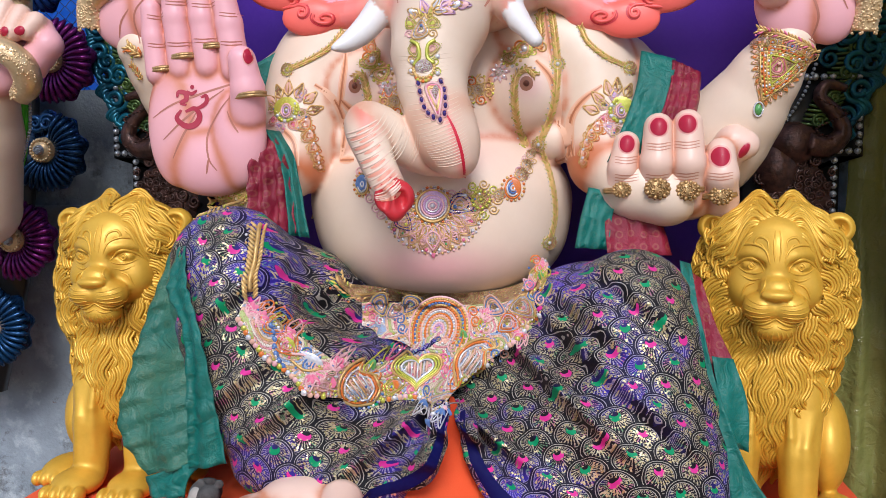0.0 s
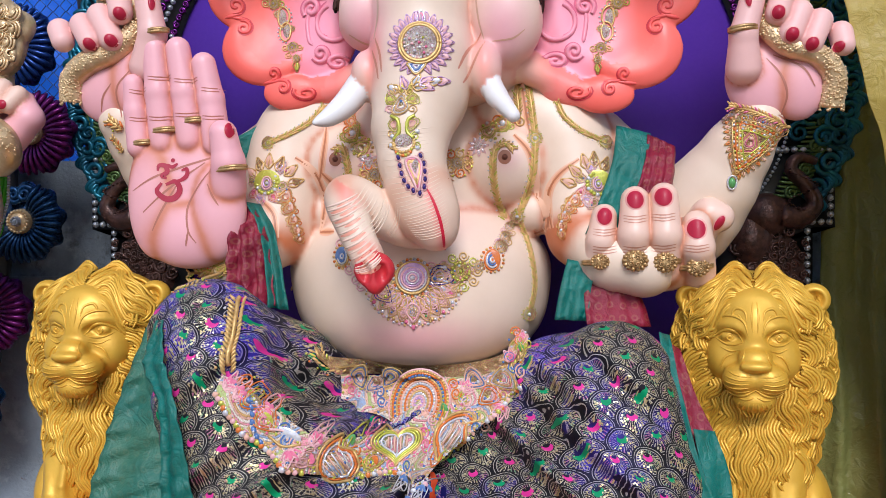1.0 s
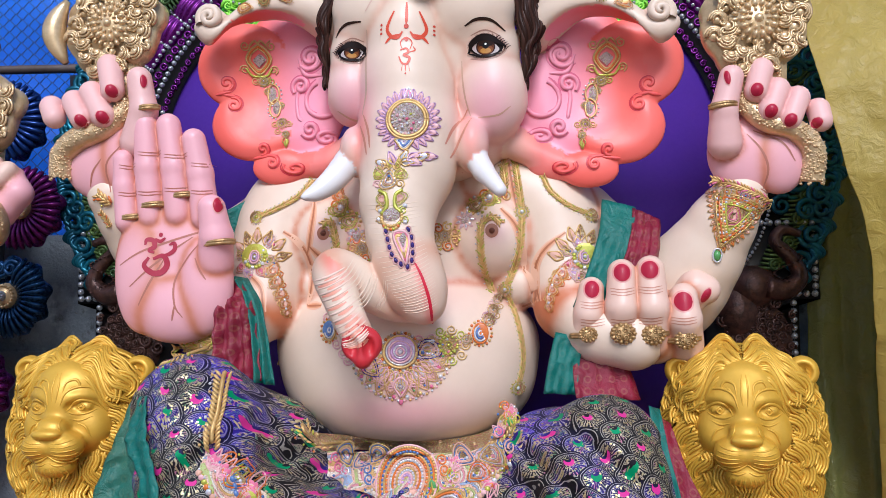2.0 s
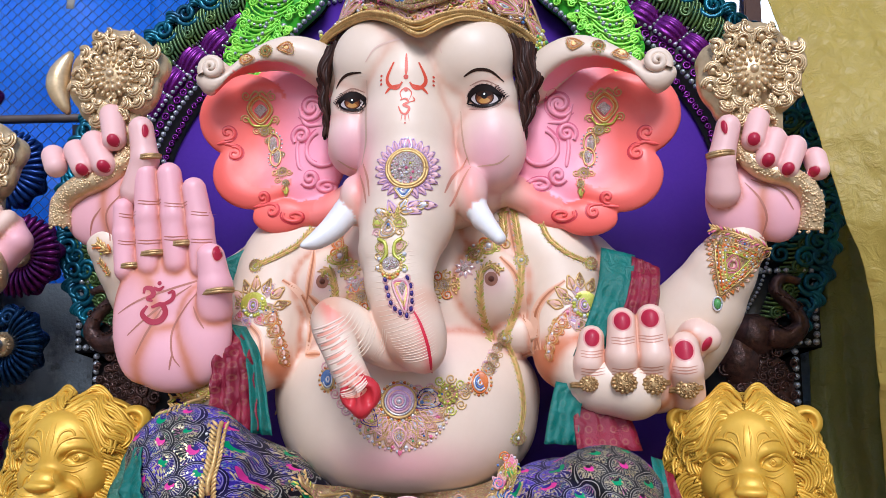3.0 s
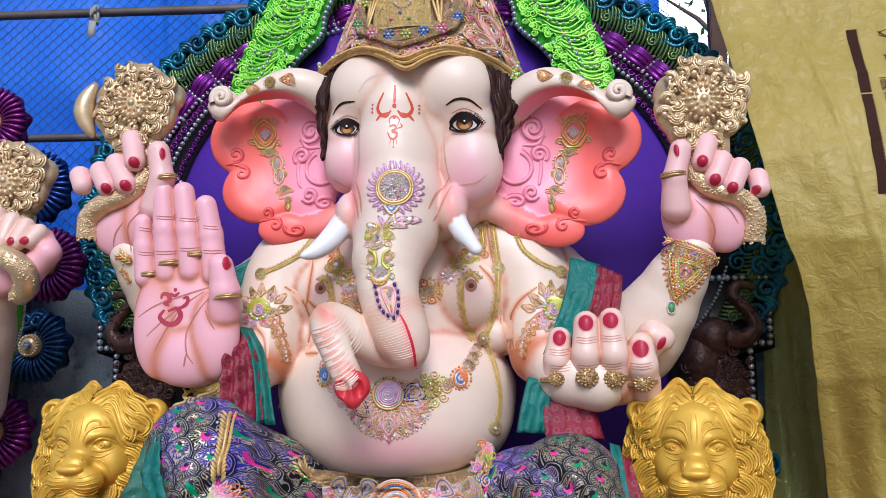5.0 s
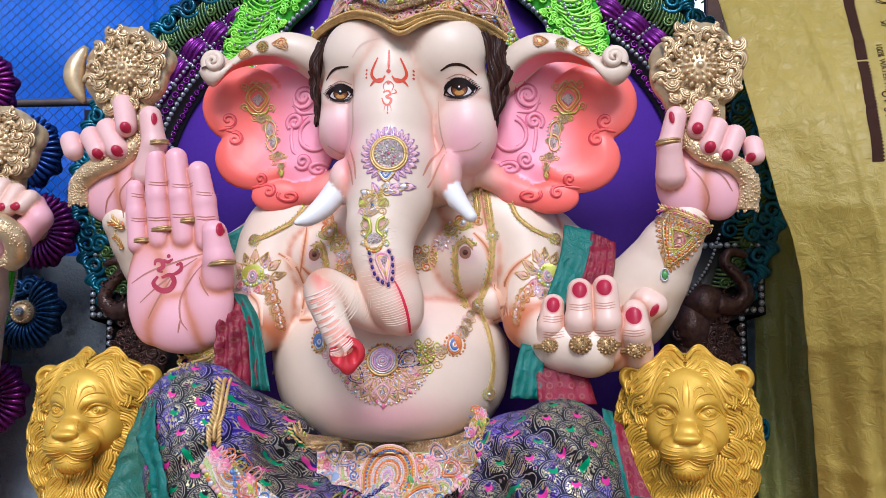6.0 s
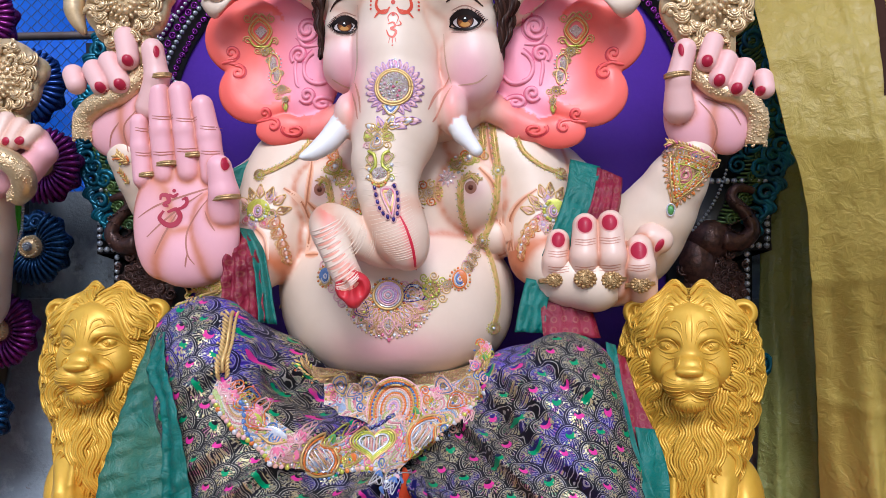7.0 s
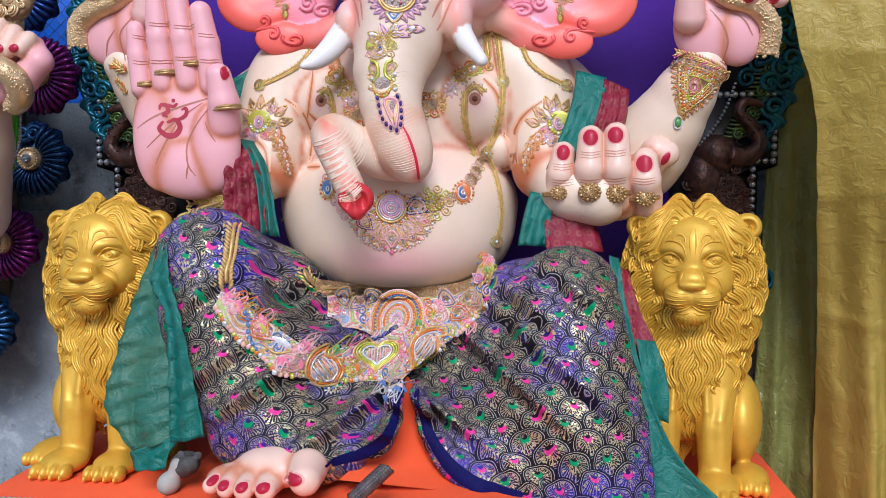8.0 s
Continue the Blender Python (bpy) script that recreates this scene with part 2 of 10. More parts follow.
body.tube([(-0.303, 0.32, 2.4, 0.1623), (-0.479, 0.28, 2.306, 0.1528), (-0.526, 0.22, 2.121, 0.1365), (-0.53, 0.14, 1.966, 0.1066)], CREAM, 0.04)
body.tube([(-0.53, 0.14, 1.955, 0.1022), (-0.621, 0.06, 1.862, 0.092), (-0.717, 0.075, 1.884, 0.086)], CREAM, 0.03)
body.tube([(0.25, 0.32, 2.387, 0.1582), (0.44, 0.28, 2.311, 0.151), (0.502, 0.22, 2.108, 0.1258), (0.509, 0.14, 1.958, 0.1056)], CREAM, 0.04)
body.tube([(0.509, 0.14, 1.958, 0.1056), (0.607, 0.06, 1.877, 0.0988), (0.704, 0.04, 1.857, 0.1025)], CREAM, 0.03)
body.tube([(0.561, 0.36, 2.273, 0.1363), (0.79, 0.3, 2.001, 0.1604), (0.907, 0.2, 2.06, 0.1433), (1.054, 0.06, 2.31, 0.0843)], CREAM, 0.04)
body.tube([(-0.597, 0.36, 2.247, 0.1431), (-0.88, 0.3, 2.039, 0.1443), (-0.959, 0.2, 2.148, 0.1137), (-1.041, 0.06, 2.347, 0.0835)], CREAM, 0.04)
head.ell((0.035, 0.2, 2.862), (0.315, 0.23, 0.317), CREAM, 0.04)
head.ell((-0.128, 0.03, 2.952), (0.138, 0.105, 0.140), CREAM, 0.04)
head.ell((-0.200, 0.07, 2.80), (0.082, 0.10, 0.12), CREAM, 0.04)
head.ell((0.03, 0.04, 3.02), (0.20, 0.11, 0.09), CREAM, 0.05)
head.ell((0.20, 0.03, 2.955), (0.152, 0.105, 0.143), CREAM, 0.04)
head.ell((0.258, 0.07, 2.81), (0.104, 0.10, 0.12), CREAM, 0.04)
head.ell((-0.201, 0.06, 2.687), (0.091, 0.1, 0.122), CHEEK, 0.03)
head.ell((0.269, 0.06, 2.661), (0.119, 0.11, 0.157), CHEEK, 0.03)
head.ell((0.053, 0.18, 2.517), (0.263, 0.2, 0.132), CREAM, 0.04)
head.tube([(-0.02, 0.06, 2.98, 0.1278), (-0.018, 0.05, 2.866, 0.1348), (-0.016, 0.05, 2.7, 0.1544), (-0.004, 0.03, 2.523, 0.1641), (-0.009, 0.0, 2.402, 0.1491), (-0.027, -0.05, 2.292, 0.1218), (-0.02, -0.09, 2.187, 0.1018), (0.004, -0.11, 2.096, 0.0948), (0.029, -0.12, 2.017, 0.0903)], CREAM, 0.012)
head.tube([(0.004, -0.11, 2.096, 0.0948), (0.026, -0.122, 2.05, 0.088), (0.045, -0.128, 2.01, 0.080), (0.060, -0.13, 1.968, 0.062)], CREAM, 0.02)
head.tube([(0.04, -0.06, 1.975, 0.060), (-0.03, -0.075, 1.978, 0.060), (-0.083, -0.10, 2.0, 0.062), (-0.153, -0.13, 2.042, 0.066), (-0.204, -0.16, 2.076, 0.064)], CREAM, 0.003)
head.tube([(-0.214, -0.16, 2.069, 0.066), (-0.196, -0.19, 2.021, 0.0565), (-0.157, -0.23, 1.941, 0.0485), (-0.112, -0.27, 1.868, 0.0450)], TRUNK, 0.012)
head.ell((-0.098, -0.3, 1.853), (0.060, 0.036, 0.054), RED, 0.004)
head.ell((-0.094, -0.305, 1.808), (0.026, 0.028, 0.026), RED, 0.012)
TIPC = Vector((-0.096, -0.3, 1.85))
for s in (-1, 1):
    head.cut((TIPC.x + s * 0.024, TIPC.y - 0.040, TIPC.z - 0.006), (0.019, 0.034, 0.034), 0.008, RED)
head.cut((TIPC.x, TIPC.y - 0.03, TIPC.z + 0.048), (0.012, 0.02, 0.016), 0.006, RED)
head.ell((-0.181, 0.0, 2.469), (0.050, 0.07, 0.084), CREAM, 0.02)
head.ell((0.203, 0.0, 2.48), (0.054, 0.07, 0.091), CREAM, 0.02)
head.tube([(-0.189, 0.0, 2.459, 0.0441), (-0.235, -0.05, 2.378, 0.0393), (-0.283, -0.09, 2.327, 0.0286), (-0.319, -0.12, 2.307, 0.0122)], TUSK, 0.004)
head.tube([(0.205, 0.0, 2.459, 0.0412), (0.242, -0.05, 2.388, 0.0343), (0.296, -0.11, 2.318, 0.0216)], TUSK, 0.004)
head.tube([(-0.25, 0.12, 2.90, 0.060), (-0.325, 0.08, 2.968, 0.068), (-0.412, 0.05, 2.995, 0.062), (-0.491, 0.04, 2.980, 0.054), (-0.557, 0.03, 2.937, 0.050), (-0.615, 0.02, 2.893, 0.046), (-0.668, 0.005, 2.884, 0.042), (-0.705, 0.0, 2.905, 0.030)], CREAM, 0.010)
head.tube([(0.405, 0.12, 2.875, 0.060), (0.479, 0.08, 2.930, 0.066), (0.553, 0.05, 2.955, 0.060), (0.626, 0.04, 2.940, 0.053), (0.697, 0.03, 2.897, 0.049), (0.752, 0.02, 2.853, 0.046), (0.805, 0.005, 2.842, 0.042), (0.843, 0.0, 2.862, 0.030)], CREAM, 0.010)
head.ell((-0.668, 0.01, 2.928), (0.048, 0.030, 0.046), CREAM, 0.01)
head.ell((0.806, 0.01, 2.888), (0.048, 0.030, 0.046), CREAM, 0.01)
palm.ell((-0.794, -0.03, 2.121), (0.183, 0.05, 0.218), PALM, 0.03)
palm.ell((-0.762, -0.03, 1.966), (0.165, 0.07, 0.121), PALM, 0.03)
palm.ell((-0.66, -0.05, 2.036), (0.090, 0.06, 0.162), PALM, 0.02)
palm.ell((-0.878, -0.045, 2.069), (0.092, 0.05, 0.189), PALM, 0.02)
palm.tube([(-0.934, -0.04, 2.248, 0.0422), (-0.946, -0.045, 2.364, 0.0379), (-0.952, -0.05, 2.453, 0.0336)], PALM, 0.006)
palm.tube([(-0.851, -0.04, 2.257, 0.0462), (-0.865, -0.05, 2.425, 0.0442), (-0.877, -0.05, 2.567, 0.0401)], PALM, 0.006)
palm.tube([(-0.76, -0.04, 2.266, 0.0478), (-0.775, -0.05, 2.423, 0.0437), (-0.798, -0.05, 2.564, 0.0398)], PALM, 0.006)
palm.tube([(-0.671, -0.04, 2.254, 0.0473), (-0.689, -0.045, 2.4, 0.0433), (-0.711, -0.05, 2.512, 0.0392)], PALM, 0.006)
palm.tube([(-0.627, -0.06, 2.107, 0.0594), (-0.613, -0.09, 2.186, 0.0526), (-0.627, -0.1, 2.279, 0.0442)], PALM, 0.006)
grip_a.ell((-1.067, 0.03, 2.475), (0.135, 0.06, 0.144), PALM, 0.02)
grip_a.ell((-0.978, 0.02, 2.482), (0.092, 0.06, 0.137), PALM, 0.02)
grip_a.tube([(-1.225, -0.02, 2.645, 0.0402), (-1.203, -0.04, 2.604, 0.0374)], FING, 0.006)
grip_a.tube([(-1.138, -0.03, 2.657, 0.042), (-1.094, -0.06, 2.593, 0.039)], FING, 0.006)
grip_a.tube([(-1.076, -0.03, 2.684, 0.044), (-1.021, -0.06, 2.599, 0.0409)], FING, 0.006)
grip_a.tube([(-1.022, -0.02, 2.78, 0.0418), (-0.989, -0.06, 2.685, 0.0386)], FING, 0.006)
grip_a.tube([(-0.916, -0.02, 2.517, 0.0586), (-0.884, -0.05, 2.619, 0.0448), (-0.902, -0.05, 2.724, 0.0407)], FING, 0.006)
grip_b.ell((1.075, 0.03, 2.441), (0.126, 0.06, 0.135), PALM, 0.02)
grip_b.ell((1.164, 0.02, 2.427), (0.088, 0.06, 0.122), PALM, 0.02)
grip_b.tube([(1.277, -0.02, 2.562, 0.0359), (1.279, -0.04, 2.521, 0.0335)], FING, 0.006)
grip_b.tube([(1.214, -0.03, 2.598, 0.0378), (1.18, -0.06, 2.524, 0.0352)], FING, 0.006)
grip_b.tube([(1.154, -0.03, 2.624, 0.0399), (1.121, -0.06, 2.554, 0.0372)], FING, 0.006)
grip_b.tube([(1.111, -0.02, 2.693, 0.038), (1.082, -0.06, 2.615, 0.0351)], FING, 0.006)
grip_b.tube([(0.994, -0.02, 2.465, 0.0536), (0.987, -0.05, 2.56, 0.0411), (1.013, -0.05, 2.665, 0.0373)], FING, 0.006)
fist.ell((0.717, 0.09, 1.86), (0.217, 0.11, 0.092), FING, 0.02)
fist.ell((0.752, 0.12, 1.936), (0.185, 0.1, 0.093), FING, 0.02)
fist.tube([(0.558, 0.05, 1.848, 0.0554), (0.567, 0.0, 1.937, 0.0464), (0.577, 0.01, 2.012, 0.0405)], FING, 0.008)
fist.tube([(0.664, 0.03, 1.858, 0.0592), (0.666, -0.03, 1.955, 0.05), (0.67, -0.01, 2.062, 0.0444)], FING, 0.008)
fist.tube([(0.765, 0.03, 1.853, 0.0593), (0.76, -0.03, 1.955, 0.0501), (0.758, -0.01, 2.072, 0.0445)], FING, 0.008)
fist.tube([(0.868, 0.05, 1.841, 0.0599), (0.859, -0.02, 1.916, 0.0505), (0.857, -0.01, 1.985, 0.0446)], FING, 0.008)
fist.tube([(0.847, 0.07, 1.935, 0.0623), (0.905, 0.04, 2.014, 0.0557), (0.934, 0.03, 2.009, 0.0453)], FING, 0.008)
foot.ell((-0.292, -0.5, 1.028), (0.147, 0.09, 0.062), FING, 0.02)
foot.ell((-0.408, -0.53, 0.998), (0.111, 0.07, 0.044), FING, 0.02)
foot.tube([(-0.198, -0.55, 1.039, 0.0608), (-0.187, -0.62, 1.029, 0.0472)], FING, 0.008)
foot.tube([(-0.309, -0.56, 1.003, 0.0435), (-0.304, -0.63, 0.997, 0.0318)], FING, 0.008)
foot.tube([(-0.371, -0.56, 1.001, 0.0401), (-0.37, -0.63, 0.994, 0.0303)], FING, 0.008)
foot.tube([(-0.424, -0.56, 1.002, 0.0367), (-0.429, -0.62, 0.992, 0.027)], FING, 0.008)
foot.tube([(-0.473, -0.55, 1.0, 0.0333), (-0.482, -0.6, 0.993, 0.0256)], FING, 0.008)
# ears: three coral lobes round a pink hollow, a cream root that ends in a scroll
for s, lobes in ((-1, ((-0.612, 2.812), (-0.572, 2.603), (-0.474, 2.448), (-0.439, 2.700))), (1, ((0.742, 2.775), (0.691, 2.563), (0.586, 2.417), (0.547, 2.670)))):
    for (lx, lz), r, tone in zip(lobes, ((0.166, 0.040, 0.155), (0.150, 0.040, 0.130), (0.100, 0.030, 0.062), (0.200, 0.05, 0.250)), (EAR, EAR, EAR, EARPINK)):
        head.ell((lx, 0.14 if tone == EAR else 0.17, lz), r, tone, 0.006)
    head.ell((lobes[3][0] + s * 0.02, 0.19, lobes[3][1] + 0.10), (0.190, 0.05, 0.235), EARPINK, 0.01)
    head.ell((lobes[2][0] - s * 0.10, 0.15, lobes[2][1] + 0.008), (0.095, 0.032, 0.042), EAR, 0.012)
    head.cut((lobes[3][0] + s * 0.055, 0.035, lobes[3][1] + 0.03), (0.215, 0.125, 0.235), 0.025, EARPINK)
    head.cut((lobes[0][0] - s * 0.01, 0.075, lobes[0][1] - 0.01), (0.125, 0.050, 0.115), 0.02)
    head.cut((lobes[1][0] - s * 0.01, 0.075, lobes[1][1]), (0.115, 0.045, 0.095), 0.02)
    head.tube([(0.06 + s * 0.225, 0.14, 2.545, 0.060), (0.06 + s * 0.315, 0.15, 2.490, 0.046), (0.06 + s * 0.385, 0.155, 2.460, 0.040), (0.06 + s * 0.435, 0.16, 2.445, 0.032)], EARROOT, 0.03)
# wavy hair between face and ears: the inner and outer strand of each side
HAIR_EDGES = []
for inn, out in ((((-0.245, 0.05, 3.015), (-0.272, 0.05, 2.936), (-0.283, 0.06, 2.869), (-0.285, 0.07, 2.790), (-0.285, 0.08, 2.700)), ((-0.303, 0.09, 3.00), (-0.320, 0.09, 2.905), (-0.310, 0.10, 2.842), (-0.300, 0.10, 2.773), (-0.290, 0.10, 2.70))),
                 (((0.336, 0.05, 3.015), (0.358, 0.05, 2.920), (0.370, 0.06, 2.831), (0.374, 0.07, 2.764), (0.366, 0.08, 2.670)), ((0.415, 0.09, 2.985), (0.433, 0.09, 2.912), (0.420, 0.10, 2.835), (0.402, 0.10, 2.769), (0.370, 0.10, 2.67)))):
    HAIR_EDGES.append((inn, out))
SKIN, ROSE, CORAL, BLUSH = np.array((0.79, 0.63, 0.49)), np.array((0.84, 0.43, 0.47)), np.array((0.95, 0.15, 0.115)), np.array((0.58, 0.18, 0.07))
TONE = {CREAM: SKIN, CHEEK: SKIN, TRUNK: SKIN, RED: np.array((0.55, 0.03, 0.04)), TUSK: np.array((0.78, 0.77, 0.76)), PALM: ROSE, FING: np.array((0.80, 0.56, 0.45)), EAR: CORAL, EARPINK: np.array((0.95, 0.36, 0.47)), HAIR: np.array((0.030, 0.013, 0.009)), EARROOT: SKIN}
NAIL_RED = (0.42, 0.015, 0.045)


def mix(a, b, f):
    f = np.clip(f, 0, 1)[:, None]
    return a * (1 - f) + np.asarray(b) * f


class Figure:
    """Collects sculpted pieces and thin painted or raised details into one mesh with a paint attribute."""

    def __init__(self):
        self.v, self.f, self.c, self.n = [], [], [], 0

    def add(self, verts, faces, cols):
        self.f.append(np.asarray(faces) + self.n)
        self.v.append(np.asarray(verts, float)), self.c.append(np.asarray(cols, float))
        self.n += len(verts)

    def tree(self):
        v, f = np.concatenate(self.v), np.concatenate(self.f)
        return BVHTree.FromPolygons(v.tolist(), f.tolist())


def on_front(tree, x, z, lift=0.0015, y0=-3.0):
    hit, normal, _, _ = tree.ray_cast(Vector((x, y0, z)), Vector((0, 1, 0)))
    return None if hit is None else hit - Vector((0, lift, 0))


def dab(fig, tree, x, z, rx, rz, col, lift=0.0015, lean=0.0, edge=None, rings=4, n=24, dome=0.0, almond=0.0):
    """A painted spot (or, with dome, a raised one) on the front of the figure."""
    vs, fs = [], []
    ca, sa = math.cos(radians(lean)), math.sin(radians(lean))
    mid = on_front(tree, x, z, lift)
    if mid is None:
        return
    for i in range(rings + 1):
        for j in range(n):
            q, r = 2 * math.pi * j / n, max(i / rings, 0.02)
            px, pz = rx * r * math.cos(q), rz * r * math.sin(q) * (1 - almond * abs(math.cos(q)) ** 3)
            p = on_front(tree, x + px * ca - pz * sa, z + px * sa + pz * ca, lift + dome * (1 - r * r))
            if p is None or p.y - mid.y > 0.045:
                p = Vector((x + (px * ca - pz * sa) * 0.8, mid.y + 0.012, z + (px * sa + pz * ca) * 0.8))
            vs.append(p)
    for i in range(rings):
        for j in range(n):
            a, b = i * n + j, i * n + (j + 1) % n
            fs.append((a, b, b + n, a + n))
    fig.add([tuple(v) for v in vs], fs, [col] * len(vs))


def stroke(fig, tree, pts, w, col, lift=0.0018, n=6, taper=True):
    """A brush line through points (x, z) on the front of the figure."""
    line = smooth_line(pts, n)
    vs, fs, last = [], [], None
    for i, (x, z) in enumerate(line):
        a, b = line[max(i - 1, 0)], line[min(i + 1, len(line) - 1)]
        t = Vector((b[0] - a[0], b[1] - a[1])).normalized()
        ww = w * (0.25 + 0.75 * math.sin(math.pi * min(max(i / (len(line) - 1), 0.04), 0.96)) ** 0.6) if taper else w
        for s in (-1, 1):
            p = on_front(tree, x - s * t.y * ww, z + s * t.x * ww, lift)
            if p is None or (last is not None and abs(p.y - last) > 0.05):
                p = Vector((x, 0.05 + (last or 0.3), z))
            else:
                last = p.y
            vs.append(tuple(p))
    for i in range(len(line) - 1):
        fs.append((2 * i, 2 * i + 1, 2 * i + 3, 2 * i + 2))
    fig.add(vs, fs, [col] * len(vs))


def ridge(fig, tree, pts, w, col, h=1.0, n=5, taper=0.0):
    """A raised half-round line along points (x, z) on the front of the figure."""
    line = smooth_line(pts, n) if n > 1 else pts
    vs, fs, last = [], [], None
    for i, (x, z) in enumerate(line):
        a, b = line[max(i - 1, 0)], line[min(i + 1, len(line) - 1)]
        t = Vector((b[0] - a[0], b[1] - a[1])).normalized()
        ww = w * (1 - taper * abs(2 * i / (len(line) - 1) - 1) ** 2)
        p = on_front(tree, x, z, 0.0)
        if p is None or (last is not None and abs(p.y - last) > 0.05):
            p = Vector((x, last if last is not None else 0.3, z))
        last = p.y
        for j in range(5):
            q = math.pi * j / 4
            vs.append((p.x - t.y * ww * math.cos(q), p.y + 0.3 * ww - 1.3 * ww * h * math.sin(q), p.z + t.x * ww * math.cos(q)))
    for i in range(len(line) - 1):
        for j in range(4):
            fs.append((5 * i + j, 5 * i + j + 1, 5 * i + j + 6, 5 * i + j + 5))
    if fs:
        fig.add(vs, fs, [col] * len(vs))


def cord(fig, pts, col, n=8):
    """A round cord through points (x, y, z, radius), quads only."""
    P = [Vector(p[:3]) for p in pts]
    vs, fs = [], []
    for i, p in enumerate(P):
        t = (P[min(i + 1, len(P) - 1)] - P[max(i - 1, 0)]).normalized()
        side = t.cross(Vector((0, 1, 0)))
        side = side.normalized() if side.length > 1e-3 else Vector((1, 0, 0))
        up = side.cross(t)
        for j in range(n):
            a = 2 * math.pi * j / n
            vs.append(tuple(p + pts[i][3] * (math.cos(a) * side + math.sin(a) * up)))
    for i in range(len(P) - 1):
        for j in range(n):
            q = (j + 1) % n
            fs.append((i * n + j, i * n + q, (i + 1) * n + q, (i + 1) * n + j))
    fig.add(vs, fs, [col] * len(vs))


def rings(fig, tree, line, w, bow, col, reach=0.9, paint=None):
    """Wrinkles across a tapering limb whose middle line holds (x, z, half width)."""
    for i in range(1, len(line) - 1):
        x, z, r = line[i]
        t = Vector((line[i + 1][0] - line[i - 1][0], line[i + 1][1] - line[i - 1][1])).normalized()
        pts = [(x + t.y * u * r + t.x * bow * (1 - u * u), z - t.x * u * r + t.y * bow * (1 - u * u)) for u in np.linspace(-reach, reach, 9)]
        if paint is not None:
            half = [(px + t.x * 0.008, pz + t.y * 0.008) for px, pz in pts]
            stroke(fig, tree, half[1:6] if i % 2 else half[2:8], 0.005, paint, 0.0012, 3)
        ridge(fig, tree, pts, w * (1.0 if i % 3 else 0.7), col, 0.8, 2, 0.6)


fig = Figure()
for clay in (body, head, palm, grip_a, grip_b, fist, foot):
    v, f, t, cr = clay.mesh()
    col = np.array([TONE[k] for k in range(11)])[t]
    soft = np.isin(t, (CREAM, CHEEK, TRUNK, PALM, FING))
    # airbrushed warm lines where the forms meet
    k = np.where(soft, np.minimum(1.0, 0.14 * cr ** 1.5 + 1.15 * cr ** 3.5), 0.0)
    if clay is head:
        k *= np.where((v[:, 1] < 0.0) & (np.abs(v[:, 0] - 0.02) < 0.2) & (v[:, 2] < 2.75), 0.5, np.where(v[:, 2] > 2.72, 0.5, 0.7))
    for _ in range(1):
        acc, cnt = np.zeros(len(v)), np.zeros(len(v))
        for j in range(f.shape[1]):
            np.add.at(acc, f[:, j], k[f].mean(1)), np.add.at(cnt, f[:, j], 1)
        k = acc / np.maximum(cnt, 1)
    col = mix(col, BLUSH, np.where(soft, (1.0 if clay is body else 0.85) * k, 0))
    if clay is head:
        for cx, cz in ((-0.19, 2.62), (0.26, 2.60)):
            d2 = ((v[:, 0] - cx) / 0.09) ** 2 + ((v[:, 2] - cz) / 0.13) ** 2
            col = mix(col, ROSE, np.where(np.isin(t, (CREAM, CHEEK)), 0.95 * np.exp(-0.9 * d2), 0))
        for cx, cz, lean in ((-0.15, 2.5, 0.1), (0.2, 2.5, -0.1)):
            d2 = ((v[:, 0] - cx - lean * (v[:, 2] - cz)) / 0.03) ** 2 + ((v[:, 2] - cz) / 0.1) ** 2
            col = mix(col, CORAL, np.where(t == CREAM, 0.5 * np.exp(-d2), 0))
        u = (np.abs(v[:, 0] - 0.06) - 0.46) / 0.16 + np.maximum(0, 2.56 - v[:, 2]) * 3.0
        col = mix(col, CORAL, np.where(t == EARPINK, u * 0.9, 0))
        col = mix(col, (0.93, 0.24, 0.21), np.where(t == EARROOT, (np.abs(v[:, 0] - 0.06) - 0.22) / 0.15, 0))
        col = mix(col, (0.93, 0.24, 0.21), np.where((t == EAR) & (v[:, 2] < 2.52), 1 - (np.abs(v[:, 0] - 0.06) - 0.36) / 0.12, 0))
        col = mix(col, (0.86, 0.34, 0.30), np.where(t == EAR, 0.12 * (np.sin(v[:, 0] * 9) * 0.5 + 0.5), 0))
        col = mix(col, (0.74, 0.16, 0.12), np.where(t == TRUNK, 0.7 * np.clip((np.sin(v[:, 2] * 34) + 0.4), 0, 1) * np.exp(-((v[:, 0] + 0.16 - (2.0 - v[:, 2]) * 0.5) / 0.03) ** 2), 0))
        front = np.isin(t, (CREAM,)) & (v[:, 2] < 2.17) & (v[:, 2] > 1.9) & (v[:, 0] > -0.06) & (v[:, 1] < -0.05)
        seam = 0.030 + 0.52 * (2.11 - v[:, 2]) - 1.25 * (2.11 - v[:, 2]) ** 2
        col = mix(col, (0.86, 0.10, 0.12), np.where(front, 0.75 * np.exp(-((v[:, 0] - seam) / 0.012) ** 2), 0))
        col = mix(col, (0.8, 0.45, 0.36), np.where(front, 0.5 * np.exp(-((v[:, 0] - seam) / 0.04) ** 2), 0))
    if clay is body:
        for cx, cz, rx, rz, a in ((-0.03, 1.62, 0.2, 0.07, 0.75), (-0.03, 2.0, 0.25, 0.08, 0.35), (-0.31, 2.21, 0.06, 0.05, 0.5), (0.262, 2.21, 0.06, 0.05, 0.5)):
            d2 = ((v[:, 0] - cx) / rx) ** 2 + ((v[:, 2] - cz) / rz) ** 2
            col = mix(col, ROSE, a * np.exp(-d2))
